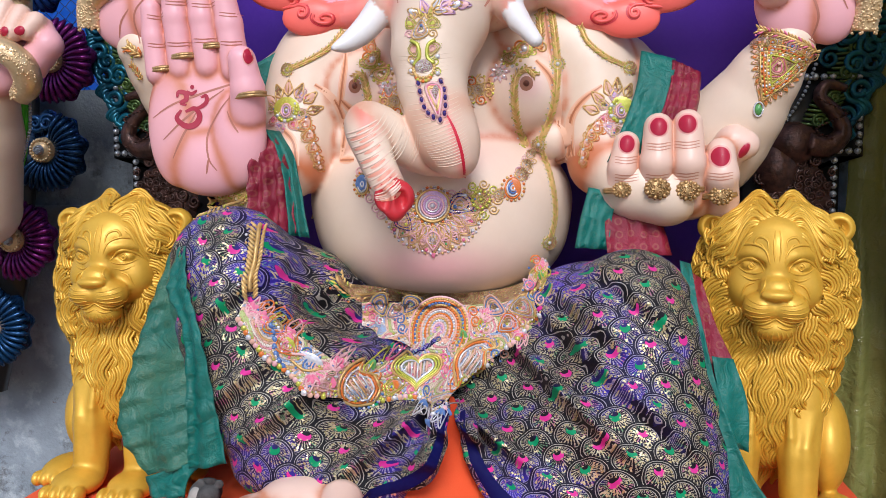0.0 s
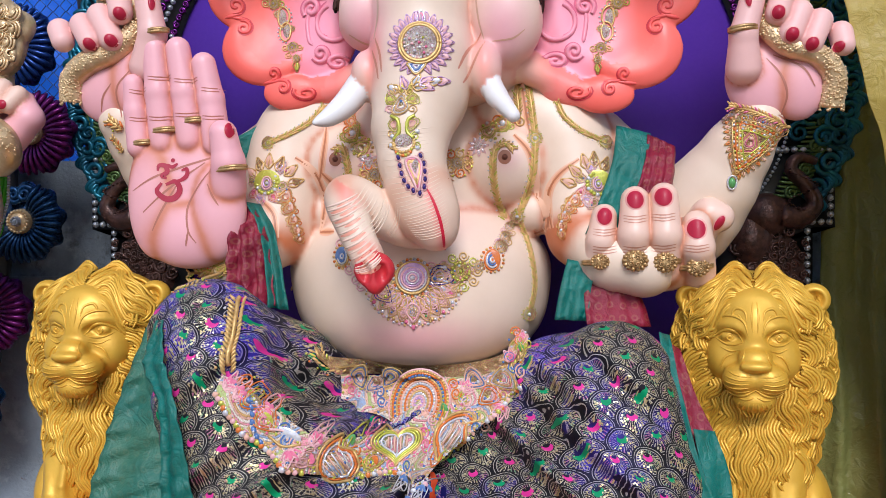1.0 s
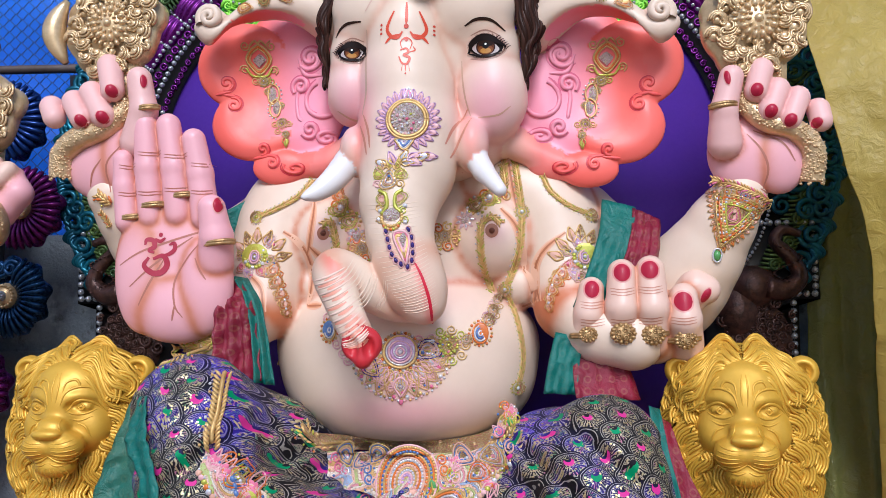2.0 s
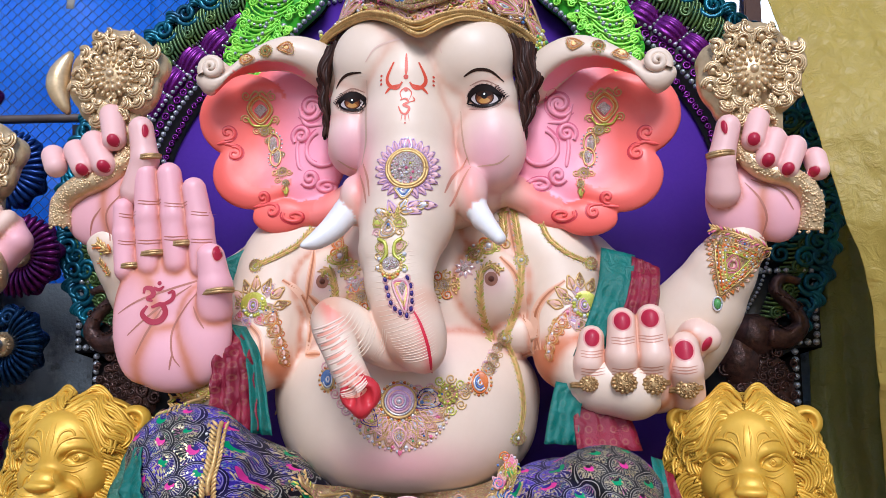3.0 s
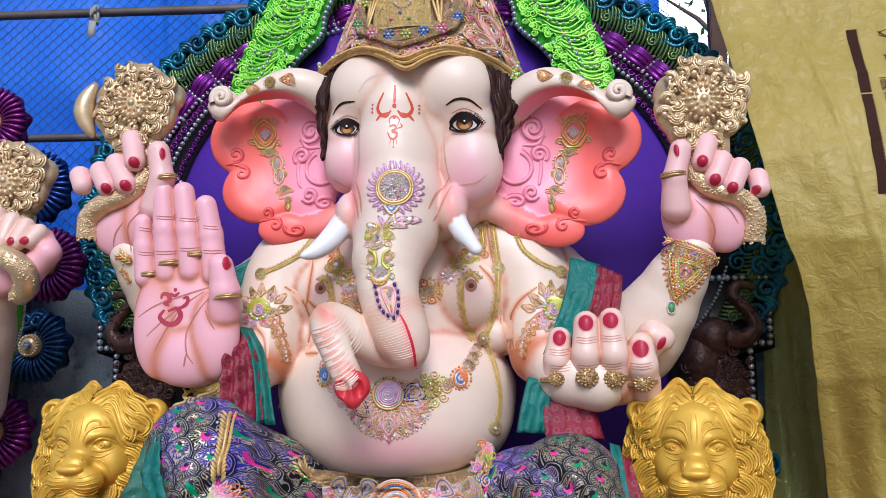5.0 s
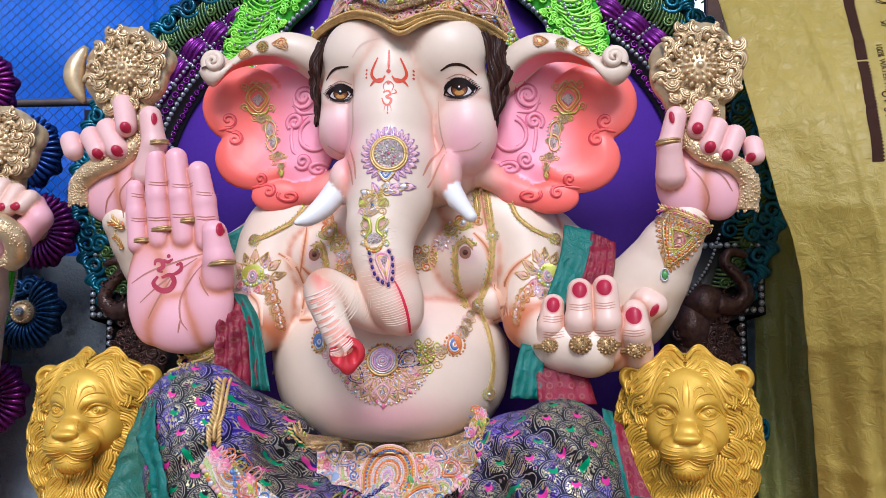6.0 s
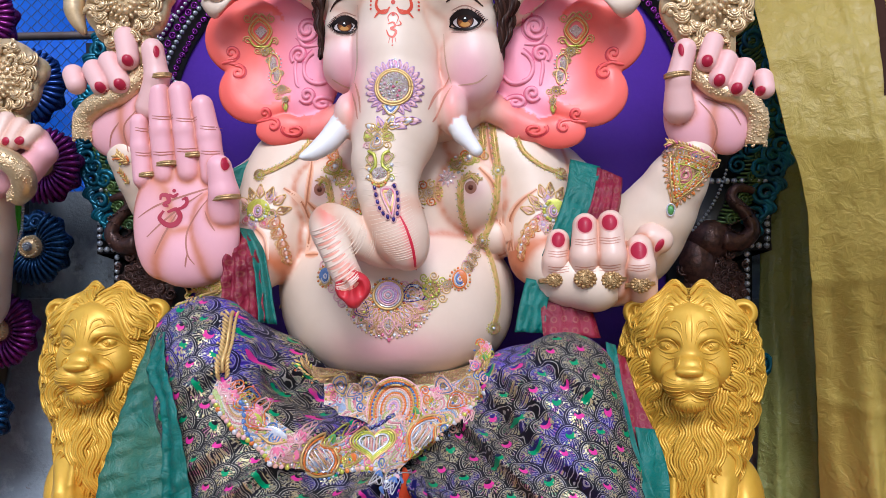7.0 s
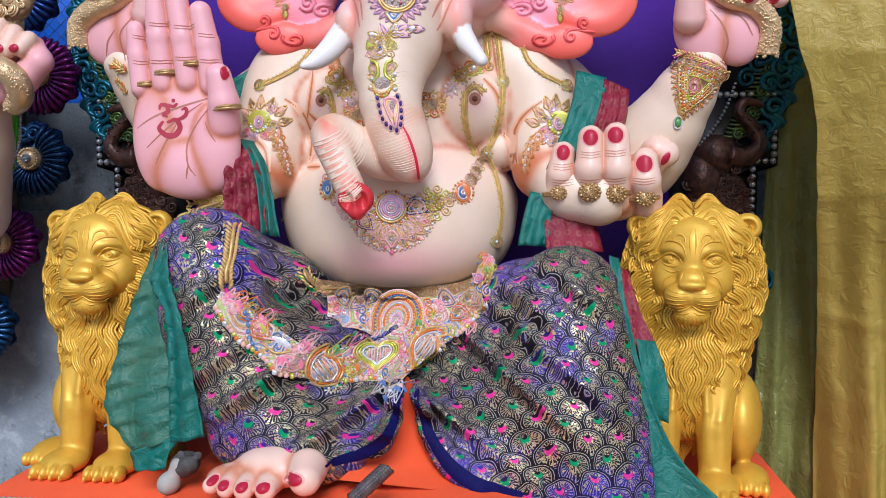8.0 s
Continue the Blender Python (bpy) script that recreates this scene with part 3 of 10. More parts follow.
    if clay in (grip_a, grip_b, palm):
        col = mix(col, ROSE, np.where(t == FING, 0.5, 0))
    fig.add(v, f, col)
    if clay is body:
        body_tree = fig.tree()

# strands of hair in two layers, waving together
for inn, out in HAIR_EDGES:
    for i in range(22):
        f, layer = (i % 11) / 10, i // 11
        ln = smooth_line([tuple(p + (q - p) * f for p, q in zip(a, b)) for a, b in zip(inn, out)], 7)
        pts = []
        for k, p in enumerate(ln):
            g = k / (len(ln) - 1)
            pts.append((p[0] + 0.010 * math.sin(0.55 * k + 0.25 * i) * (0.4 + 0.6 * f), p[1] - 0.045 + 0.02 * layer - 0.016 * math.sin(math.pi * f) - 0.007 * math.sin(0.55 * k + 0.9 * i), p[2] + 0.004 * math.sin(1.7 * i), 0.0072 + 0.0018 * math.sin(2.1 * i) - 0.003 * g ** 3))
        cord(fig, pts, tuple(TONE[HAIR] * (1.0 + 0.9 * (i % 3 == 0))), 6)
# curls at the ends of the ear flaps
for c, turns, a0 in (((-0.668, -0.030, 2.930), -1.9, -2.6), ((0.806, -0.030, 2.890), 1.9, -0.55)):
    cord(fig, spiral(c, 0.036, 0.004, turns, a0, 0.019, 0.009, 40, -0.020), tuple(SKIN), 10)

tree = fig.tree()
# wrinkles round the trunk: fine where it hangs, deep towards the tip
SKIN_T = (0.79, 0.63, 0.49)
hang = [(-0.030, 2.30, 0.118), (-0.024, 2.22, 0.106), (0.0, 2.12, 0.095), (0.026, 2.05, 0.088), (0.045, 2.00, 0.078), (0.058, 1.955, 0.06)]
rings(fig, tree, smooth_line(hang, 6), 0.0017, 0.018, SKIN_T, 0.8)
curl_line = [(-0.055, 1.985, 0.055), (-0.095, 2.005, 0.058), (-0.14, 2.035, 0.060), (-0.19, 2.07, 0.064)]
rings(fig, tree, smooth_line(curl_line, 5), 0.0020, -0.012, SKIN_T)
snout = [(-0.222, 2.075, 0.062), (-0.200, 2.021, 0.060), (-0.160, 1.941, 0.053), (-0.122, 1.886, 0.049), (-0.108, 1.862, 0.046)]
rings(fig, tree, smooth_line(snout, 4), 0.0045, 0.014, (0.82, 0.60, 0.49), 0.90, (0.78, 0.34, 0.24))
# scrolls modelled on the ears: coral hooks at the notches, pink volutes beside the face
PINK_T, CORAL_T = (0.84, 0.30, 0.40), (0.84, 0.11, 0.10)
for s, hooks, vol in ((-1, ((-0.665, 2.747), (-0.640, 2.671), (-0.530, 2.511), (-0.495, 2.462), (-0.416, 2.442)), ((-0.368, 2.832), (-0.405, 2.736), (-0.322, 2.678), (-0.369, 2.577), (-0.312, 2.548))),
                      (1, ((0.787, 2.699), (0.754, 2.632), (0.650, 2.481), (0.603, 2.433), (0.499, 2.425)), ((0.499, 2.814), (0.522, 2.714), (0.430, 2.658), (0.489, 2.562), (0.428, 2.532)))):
    for (x, z), r, turn, a0 in zip(hooks, (0.027, 0.027, 0.021, 0.023, 0.032), (1.2, -1.2, 1.2, -1.2, 1.3), (-1.9, 1.9, -1.9, 1.7, 2.6)):
        ridge(fig, tree, [(x - s * p[0] * (1.3 if r > 0.03 else 1.0), z + p[2] * (0.7 if r > 0.03 else 1.0)) for p in spiral((0, 0, 0), r, r * 0.18, turn, a0, 0.009, 0.006, 18)], 0.007, CORAL_T, 1.0, 2, 0.3)
        # dark red stroke paints crease shade beside the hook's ridge
        stroke(fig, tree, [(x - s * p[0] * (1.62 if r > 0.03 else 1.34), z + p[2] * (0.98 if r > 0.03 else 1.34)) for p in spiral((0, 0, 0), r, r * 0.5, turn * 0.62, a0, 0, 0, 10)], 0.0042, (0.58, 0.035, 0.05), 0.0015)
    for a, b in ((hooks[0], (0.0, -0.05)), (hooks[1], (0.0, 0.045)), (hooks[2], (0.0, -0.04)), (hooks[3], (0.0, 0.035))):
        ridge(fig, tree, [(a[0] - s * 0.02, a[1] + (0.026 if b[1] > 0 else -0.026)), (a[0] + s * 0.012, a[1] + b[1] * 0.72), (a[0] + s * 0.038, a[1] + b[1] * 0.80)], 0.007, CORAL_T, 0.8, 5, 0.6)
    for (x, z), r, turn, a0 in zip(vol, (0.046, 0.034, 0.064, 0.030, 0.040), (1.6, -1.5, 0.62, 1.4, 1.3), (-2.6, -2.4, 1.9, -2.6, 0.4)):
        ridge(fig, tree, [(x - s * p[0], z + p[2] * (0.62 if r == 0.040 else 1.0)) for p in spiral((0, 0, 0), r, r * (0.85 if r > 0.06 else 0.14), turn, a0, 0.009, 0.006, 20)], 0.0095, PINK_T, 1.1, 2, 0.25)
        # darker pink stroke: shade of the volute's crease put into the colour
        stroke(fig, tree, [(x - s * p[0] * 1.26, z + p[2] * (0.80 if r == 0.040 else 1.26)) for p in spiral((0, 0, 0), r, r * 0.6, turn * 0.6, a0, 0, 0, 10)], 0.0046, (0.70, 0.15, 0.25), 0.0015)
    ridge(fig, tree, [(vol[2][0] + s * 0.078, vol[2][1] + 0.07), (vol[2][0] + s * 0.098, vol[2][1] + 0.02), (vol[2][0] + s * 0.090, vol[2][1] - 0.05), (vol[3][0] + s * 0.028, vol[3][1] + 0.03)], 0.009, PINK_T, 0.9, 5, 0.6)
    ridge(fig, tree, [(vol[0][0] + s * 0.046, vol[0][1]), (vol[0][0] + s * 0.02, vol[0][1] - 0.058), (vol[0][0] - s * 0.04, vol[0][1] - 0.066)], 0.009, PINK_T, 0.9, 5, 0.6)
# finger and toe nails
for x, z, rx, rz, lean in ((0.576, 2.012, 0.027, 0.031, -4), (0.667, 2.062, 0.03, 0.032, 2), (0.751, 2.070, 0.031, 0.032, 2), (0.849, 1.972, 0.032, 0.034, -3),
                           (-1.172, 2.573, 0.019, 0.019, 40), (-1.081, 2.579, 0.021, 0.023, 25), (-1.006, 2.588, 0.022, 0.024, 20), (-0.977, 2.675, 0.022, 0.024, 10),
                           (1.256, 2.510, 0.018, 0.02, -40), (1.174, 2.516, 0.021, 0.023, -25), (1.117, 2.545, 0.022, 0.024, -20), (1.078, 2.612, 0.022, 0.024, -10),
                           (-0.595, 2.287, 0.014, 0.03, 4), (-0.872, 2.706, 0.010, 0.026, 6), (0.993, 2.654, 0.010, 0.026, 6), (0.925, 1.99, 0.014, 0.028, -30),
                           (-0.215, 1.040, 0.04, 0.02, 10), (-0.304, 1.012, 0.025, 0.016, 10), (-0.369, 1.010, 0.022, 0.015, 10), (-0.430, 1.008, 0.02, 0.014, 10), (-0.473, 1.012, 0.018, 0.013, 10)):
    dab(fig, tree, x, z, rx * 1.02, rz * 1.02, (0.78, 0.36, 0.32), 0.001, lean)
    dab(fig, tree, x, z, rx * 0.84, rz * 0.86, NAIL_RED, 0.003, lean, dome=0.004)
for x in (-0.307, 0.261):
    dab(fig, tree, x, 2.211, 0.022, 0.024, (0.35, 0.14, 0.08), 0.001)
    dab(fig, tree, x, 2.211, 0.010, 0.010, (0.16, 0.06, 0.04), 0.002, dome=0.008)
# eyes: brown shade, black almond, white, amber iris, lid, lashes, brow
INKB = (0.014, 0.008, 0.007)
for x, z, s, w in ((-0.186, 2.796, -1, 0.046), (0.252, 2.798, 1, 0.053)):
    h = w * 0.70
    for grow, tone in ((1.32, (0.70, 0.50, 0.39)), (1.22, (0.46, 0.28, 0.21)), (1.13, (0.20, 0.10, 0.07))):
        dab(fig, tree, x + s * 0.004, z, w * grow, h * grow, tone, 0.0006 + 0.0004 * (1.6 - grow), -4 * s, almond=0.30)
    dab(fig, tree, x, z + h * 0.06, w * 1.08, h * 1.00, INKB, 0.0022, -4 * s, almond=0.40)
    dab(fig, tree, x, z - h * 0.20, w * 0.84, h * 0.62, (0.52, 0.44, 0.42), 0.0032, -4 * s, almond=0.36)
    ir = h * 0.84
    dab(fig, tree, x, z - h * 0.08, ir, ir * 0.88, (0.030, 0.010, 0.006), 0.0040)
    dab(fig, tree, x, z - h * 0.14, ir * 0.86, ir * 0.76, (0.10, 0.022, 0.004), 0.0045)
    dab(fig, tree, x, z - h * 0.30, ir * 0.76, ir * 0.52, (0.20, 0.055, 0.006), 0.0050)
    dab(fig, tree, x, z - h * 0.42, ir * 0.56, ir * 0.30, (0.46, 0.20, 0.02), 0.0054)
    dab(fig, tree, x, z + h * 0.26, ir * 0.82, ir * 0.42, (0.022, 0.008, 0.005), 0.0057)
    dab(fig, tree, x, z + h * 0.02, ir * 0.34, ir * 0.34, (0.008, 0.006, 0.006), 0.0060)
    # tiny white dot: a painted glint on the pupil
    dab(fig, tree, x, z + h * 0.14, 0.0035, 0.0035, (0.9, 0.9, 0.9), 0.0068, rings=2, n=10)
    stroke(fig, tree, [(x - s * w * 1.08, z - h * 0.55), (x - s * w * 0.75, z + h * 0.30), (x, z + h * 0.66), (x + s * w * 0.7, z + h * 0.38), (x + s * w * 1.25, z - h * 0.02)], 0.0072, INKB, 0.0064)
    stroke(fig, tree, [(x - s * w * 1.05, z - h * 0.55), (x - s * w * 0.4, z - h * 0.86), (x + s * w * 0.4, z - h * 0.84), (x + s * w * 1.0, z - h * 0.36)], 0.0040, INKB, 0.0060)
    stroke(fig, tree, [(x - s * w * 0.95, z - h * 0.98), (x, z - h * 1.16), (x + s * w * 0.85, z - h * 0.80)], 0.0034, (0.40, 0.22, 0.17), 0.0016)
    stroke(fig, tree, [(x - s * w * 0.9, z + h * 0.95), (x, z + h * 1.34), (x + s * w * 0.9, z + h * 0.92)], 0.0022, (0.40, 0.22, 0.16), 0.0016)
    for q in range(7):
        bx, bz = x + s * w * (0.62 + 0.105 * q), z + h * (0.72 - 0.13 * q)
        stroke(fig, tree, [(bx, bz - 0.004), (bx + s * 0.006, bz + 0.005), (bx + s * 0.014, bz + 0.010)], 0.0013, INKB, 0.003, 4)
    for q in range(11):
        bx, bz = x + s * w * (-0.75 + 0.15 * q), z - h * (0.98 - 0.06 * abs(q - 4))
        stroke(fig, tree, [(bx, bz + 0.003), (bx + s * 0.001, bz - 0.005)], 0.0010, (0.14, 0.07, 0.05), 0.003, 3)
for pts in (((-0.246, 2.852), (-0.228, 2.872), (-0.200, 2.884), (-0.150, 2.884)), ((0.186, 2.860), (0.225, 2.878), (0.272, 2.877), (0.316, 2.850))):
    stroke(fig, tree, pts, 0.0048, (0.035, 0.018, 0.012), 0.0015)
# brown lines beside the trunk, under the cheeks and over the forehead
for pts, w, tone in (([(-0.134, 2.86), (-0.136, 2.76), (-0.132, 2.66), (-0.146, 2.575)], 0.0040, (0.62, 0.41, 0.31)), ([(0.172, 2.76), (0.174, 2.70), (0.184, 2.63), (0.200, 2.575)], 0.0030, (0.60, 0.38, 0.28)),
                     ([(-0.240, 2.606), (-0.200, 2.582), (-0.156, 2.572)], 0.0028, (0.66, 0.38, 0.27)), ([(0.330, 2.600), (0.290, 2.572), (0.225, 2.566)], 0.0028, (0.66, 0.38, 0.27)),
                     ([(-0.134, 2.915), (-0.10, 2.962), (-0.045, 2.985), (0.015, 2.992), (0.055, 2.978)], 0.0035, (0.72, 0.48, 0.38)), ([(0.075, 2.985), (0.105, 2.968), (0.115, 2.940)], 0.0030, (0.74, 0.52, 0.42))):
    stroke(fig, tree, pts, w, tone, 0.0012)
# trident and sign on the forehead
TX = 0.003
for line, w in (([(0, 2.935), (0.001, 2.885), (0, 2.86)], 0.007), ([(-0.012, 2.835), (-0.028, 2.815), (-0.05, 2.822), (-0.062, 2.85), (-0.040, 2.905)], 0.008), ([(0.012, 2.835), (0.028, 2.815), (0.05, 2.822), (0.062, 2.85), (0.040, 2.905)], 0.008),
                ([(-0.068, 2.80), (-0.05, 2.818), (-0.02, 2.826)], 0.006), ([(0.068, 2.80), (0.05, 2.818), (0.02, 2.826)], 0.006), ([(-0.012, 2.775), (-0.018, 2.80), (0, 2.815), (0.018, 2.80), (0.012, 2.775)], 0.003),
                ([(-0.018, 2.772), (0.0, 2.778), (0.008, 2.765), (-0.006, 2.755), (0.012, 2.745), (0.004, 2.725), (-0.012, 2.728), (-0.022, 2.75)], 0.006), ([(0.01, 2.765), (0.028, 2.772), (0.022, 2.785)], 0.003),
                ([(0.0, 2.725), (0.0, 2.70)], 0.003), ([(-0.01, 2.722), (-0.013, 2.70)], 0.0015), ([(0.01, 2.722), (0.013, 2.70)], 0.0015)):
    stroke(fig, tree, [(TX + a, b) for a, b in line], w * 0.72, (0.66, 0.07, 0.025))
for a, b, r in ((0, 2.852, 0.008), (0, 2.808, 0.006), (-0.082, 2.862, 0.004), (-0.083, 2.848, 0.004), (-0.083, 2.834, 0.004), (0.085, 2.862, 0.004), (0.085, 2.848, 0.004), (0.085, 2.834, 0.004), (0, 2.693, 0.003)):
    dab(fig, tree, TX + a, b, r, r, (0.60, 0.06, 0.03), 0.0018, rings=2, n=10)
# sign on the open palm, and the lines of the palms
for line, w in (([(-0.852, 2.165), (-0.848, 2.182), (-0.828, 2.180), (-0.822, 2.160), (-0.838, 2.148), (-0.822, 2.140)], 0.008), ([(-0.838, 2.125), (-0.852, 2.098), (-0.825, 2.074), (-0.795, 2.078), (-0.780, 2.105), (-0.795, 2.130), (-0.825, 2.120)], 0.010),
                ([(-0.800, 2.130), (-0.775, 2.135), (-0.757, 2.150), (-0.758, 2.170), (-0.775, 2.165)], 0.007), ([(-0.822, 2.186), (-0.806, 2.177), (-0.788, 2.188)], 0.006), ([(-0.806, 2.192), (-0.803, 2.205)], 0.007)):
    stroke(fig, tree, line, w, (0.40, 0.03, 0.06))
for line in ([(-0.94, 2.10), (-0.85, 2.15), (-0.70, 2.20), (-0.62, 2.225)], [(-0.90, 2.03), (-0.80, 2.12), (-0.70, 2.19)], [(-0.66, 2.18), (-0.71, 2.12), (-0.75, 2.05), (-0.745, 1.97), (-0.72, 1.93)], [(-0.87, 1.97), (-0.83, 2.05), (-0.79, 2.12)],
             [(-0.745, 1.97), (-0.755, 1.92)], [(-0.68, 2.12), (-0.66, 2.08), (-0.64, 2.05)], [(1.06, 2.49), (1.10, 2.44), (1.12, 2.38), (1.11, 2.32)], [(1.10, 2.32), (1.15, 2.30), (1.20, 2.29)], [(1.08, 2.50), (1.16, 2.46), (1.2, 2.40)],
             [(-1.04, 2.46), (-1.07, 2.42), (-1.085, 2.37)], [(-0.97, 2.50), (-1.02, 2.44), (-1.01, 2.35)]):
    stroke(fig, tree, line, 0.0035, (0.45, 0.17, 0.12), 0.001)
# joint lines of the open palm's fingers
for x, w, zs in ((-0.92, 0.03, (2.33, 2.42)), (-0.845, 0.038, (2.33, 2.46)), (-0.755, 0.038, (2.34, 2.45)), (-0.665, 0.038, (2.33, 2.42))):
    for z in zs:
        for o in (0.0, 0.010):
            stroke(fig, tree, [(x - w, z + o), (x, z + o - 0.003), (x + w, z + o + 0.004)], 0.002, (0.45, 0.15, 0.10), 0.001)
# joint lines of the curled fingers and toes
for x, z in ((0.576, 1.955), (0.667, 1.995), (0.751, 2.0), (0.849, 1.905), (0.667, 1.90), (0.751, 1.905), (0.576, 1.90)):
    for o in (0.0, 0.009, 0.018):
        stroke(fig, tree, [(x - 0.036, z + o), (x, z + o - 0.004), (x + 0.036, z + o + 0.002)], 0.0018, (0.55, 0.25, 0.17), 0.001)
# airbrushed creases of chest, arms and belly: a dark line in a soft warm one
for pts in ([(-0.452, 2.220), (-0.406, 2.188), (-0.370, 2.140), (-0.360, 2.055), (-0.374, 1.97)], [(-0.350, 2.325), (-0.348, 2.262), (-0.358, 2.180), (-0.370, 2.140)], [(-0.350, 2.325), (-0.330, 2.388), (-0.285, 2.440)],
            [(0.100, 2.125), (0.180, 2.100), (0.245, 2.066), (0.332, 2.066)], [(0.290, 2.288), (0.340, 2.228), (0.360, 2.145), (0.366, 2.085)], [(0.362, 2.085), (0.392, 2.042), (0.400, 1.985), (0.358, 1.960), (0.320, 1.957)],
            [(0.503, 2.203), (0.440, 2.155), (0.405, 2.100), (0.404, 2.032), (0.414, 1.977)], [(0.315, 2.462), (0.328, 2.376), (0.342, 2.292)], [(-0.557, 2.076), (-0.510, 2.026), (-0.494, 1.946)],
            [(-0.375, 1.967), (-0.315, 1.968)], [(-0.362, 2.170), (-0.322, 2.132), (-0.28, 2.11)]):
    stroke(fig, tree, pts, 0.0150, (0.82, 0.50, 0.34), 0.0010)
    stroke(fig, tree, pts, 0.0085, (0.74, 0.36, 0.20), 0.0014)
    stroke(fig, tree, pts, 0.0036, (0.46, 0.17, 0.08), 0.0018)
# pleats above the tusks, and the red line down the trunk
for pts in ([(0.125, 2.47), (0.150, 2.53), (0.192, 2.60)], [(0.138, 2.43), (0.168, 2.49), (0.204, 2.565)], [(0.160, 2.40), (0.185, 2.46), (0.214, 2.53)], [(-0.112, 2.46), (-0.120, 2.52), (-0.140, 2.575)], [(-0.124, 2.44), (-0.134, 2.49), (-0.152, 2.54)]):
    stroke(fig, tree, pts, 0.0040, (0.60, 0.26, 0.18), 0.001)
stroke(fig, tree, [(0.040, 2.098), (0.065, 2.05), (0.084, 1.99), (0.090, 1.935), (0.084, 1.90)], 0.0045, (0.62, 0.02, 0.05), 0.0022)

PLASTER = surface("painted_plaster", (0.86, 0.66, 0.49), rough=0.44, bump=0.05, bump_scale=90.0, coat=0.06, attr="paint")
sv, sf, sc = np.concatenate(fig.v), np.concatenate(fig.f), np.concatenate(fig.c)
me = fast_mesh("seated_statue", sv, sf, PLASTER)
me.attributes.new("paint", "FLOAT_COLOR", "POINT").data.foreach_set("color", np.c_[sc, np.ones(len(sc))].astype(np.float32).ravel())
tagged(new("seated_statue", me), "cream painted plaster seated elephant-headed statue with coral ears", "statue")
statue_tree = BVHTree.FromPolygons(sv.tolist(), sf.tolist())

# ---- the brocade cloth over the legs ----
cloth = Clay(0.011)
cloth.tube([(-0.248, 0.28, 1.198, 0.2063), (-0.497, 0.05, 1.474, 0.1942), (-0.639, -0.18, 1.639, 0.1708)], 0, 0.04)
cloth.tube([(-0.643, -0.18, 1.636, 0.1709), (-0.593, -0.24, 1.452, 0.1719), (-0.505, -0.3, 1.272, 0.1688), (-0.371, -0.36, 1.129, 0.1344), (-0.205, -0.42, 1.05, 0.0897)], 0, 0.05)
cloth.tube([(-0.165, 0.1, 1.15, 0.1955), (-0.282, -0.12, 1.198, 0.1838), (-0.413, -0.22, 1.296, 0.1791)], 0, 0.06)
cloth.tube([(-0.078, -0.02, 1.18, 0.104), (-0.113, -0.25, 1.097, 0.1073), (-0.216, -0.38, 1.056, 0.0947)], 0, 0.06)
cloth.tube([(-0.474, -0.34, 1.073, 0.108), (-0.237, -0.44, 1.028, 0.0672), (-0.1, -0.4, 1.029, 0.0561)], 0, 0.05)
cloth.tube([(0.294, 0.28, 1.211, 0.2242), (0.449, 0.05, 1.427, 0.1959), (0.593, -0.12, 1.516, 0.1671)], 0, 0.04)
cloth.tube([(0.593, -0.12, 1.516, 0.1671), (0.612, -0.17, 1.31, 0.1894), (0.651, -0.2, 1.088, 0.2105), (0.692, -0.2, 0.762, 0.2223)], 0, 0.05)
cloth.tube([(0.183, 0.05, 1.15, 0.1474), (0.295, -0.08, 1.083, 0.1723), (0.455, -0.16, 0.914, 0.1906), (0.514, -0.18, 0.726, 0.1936)], 0, 0.06)
cloth.tube([(0.389, 0.05, 1.26, 0.1874), (0.492, -0.1, 1.174, 0.1996), (0.571, -0.18, 0.807, 0.222)], 0, 0.06)
cloth.tube([(-0.344, 0.12, 1.229, 0.176), (-0.029, 0.06, 1.227, 0.1589), (0.303, 0.12, 1.244, 0.1706)], 0, 0.06)
cloth.tube([(-0.04, 0.0, 1.281, 0.1141), (-0.047, -0.08, 1.195, 0.0814), (-0.113, -0.25, 1.078, 0.0782)], 0, 0.06)
cloth.tube([(0.115, 0.0, 1.284, 0.1133), (0.192, -0.05, 1.133, 0.092), (0.338, -0.12, 0.936, 0.1014)], 0, 0.06)
# hem edges beside the opening between the legs
cloth.tube([(0.047, -0.36, 1.254, 0.026), (0.035, -0.4, 1.162, 0.033), (0.001, -0.43, 1.088, 0.036), (-0.055, -0.44, 1.062, 0.026)], 0, 0.03)
cloth.tube([(0.1, -0.24, 1.216, 0.027), (0.143, -0.28, 1.095, 0.038), (0.217, -0.3, 0.99, 0.046), (0.311, -0.33, 0.925, 0.042)], 0, 0.03)


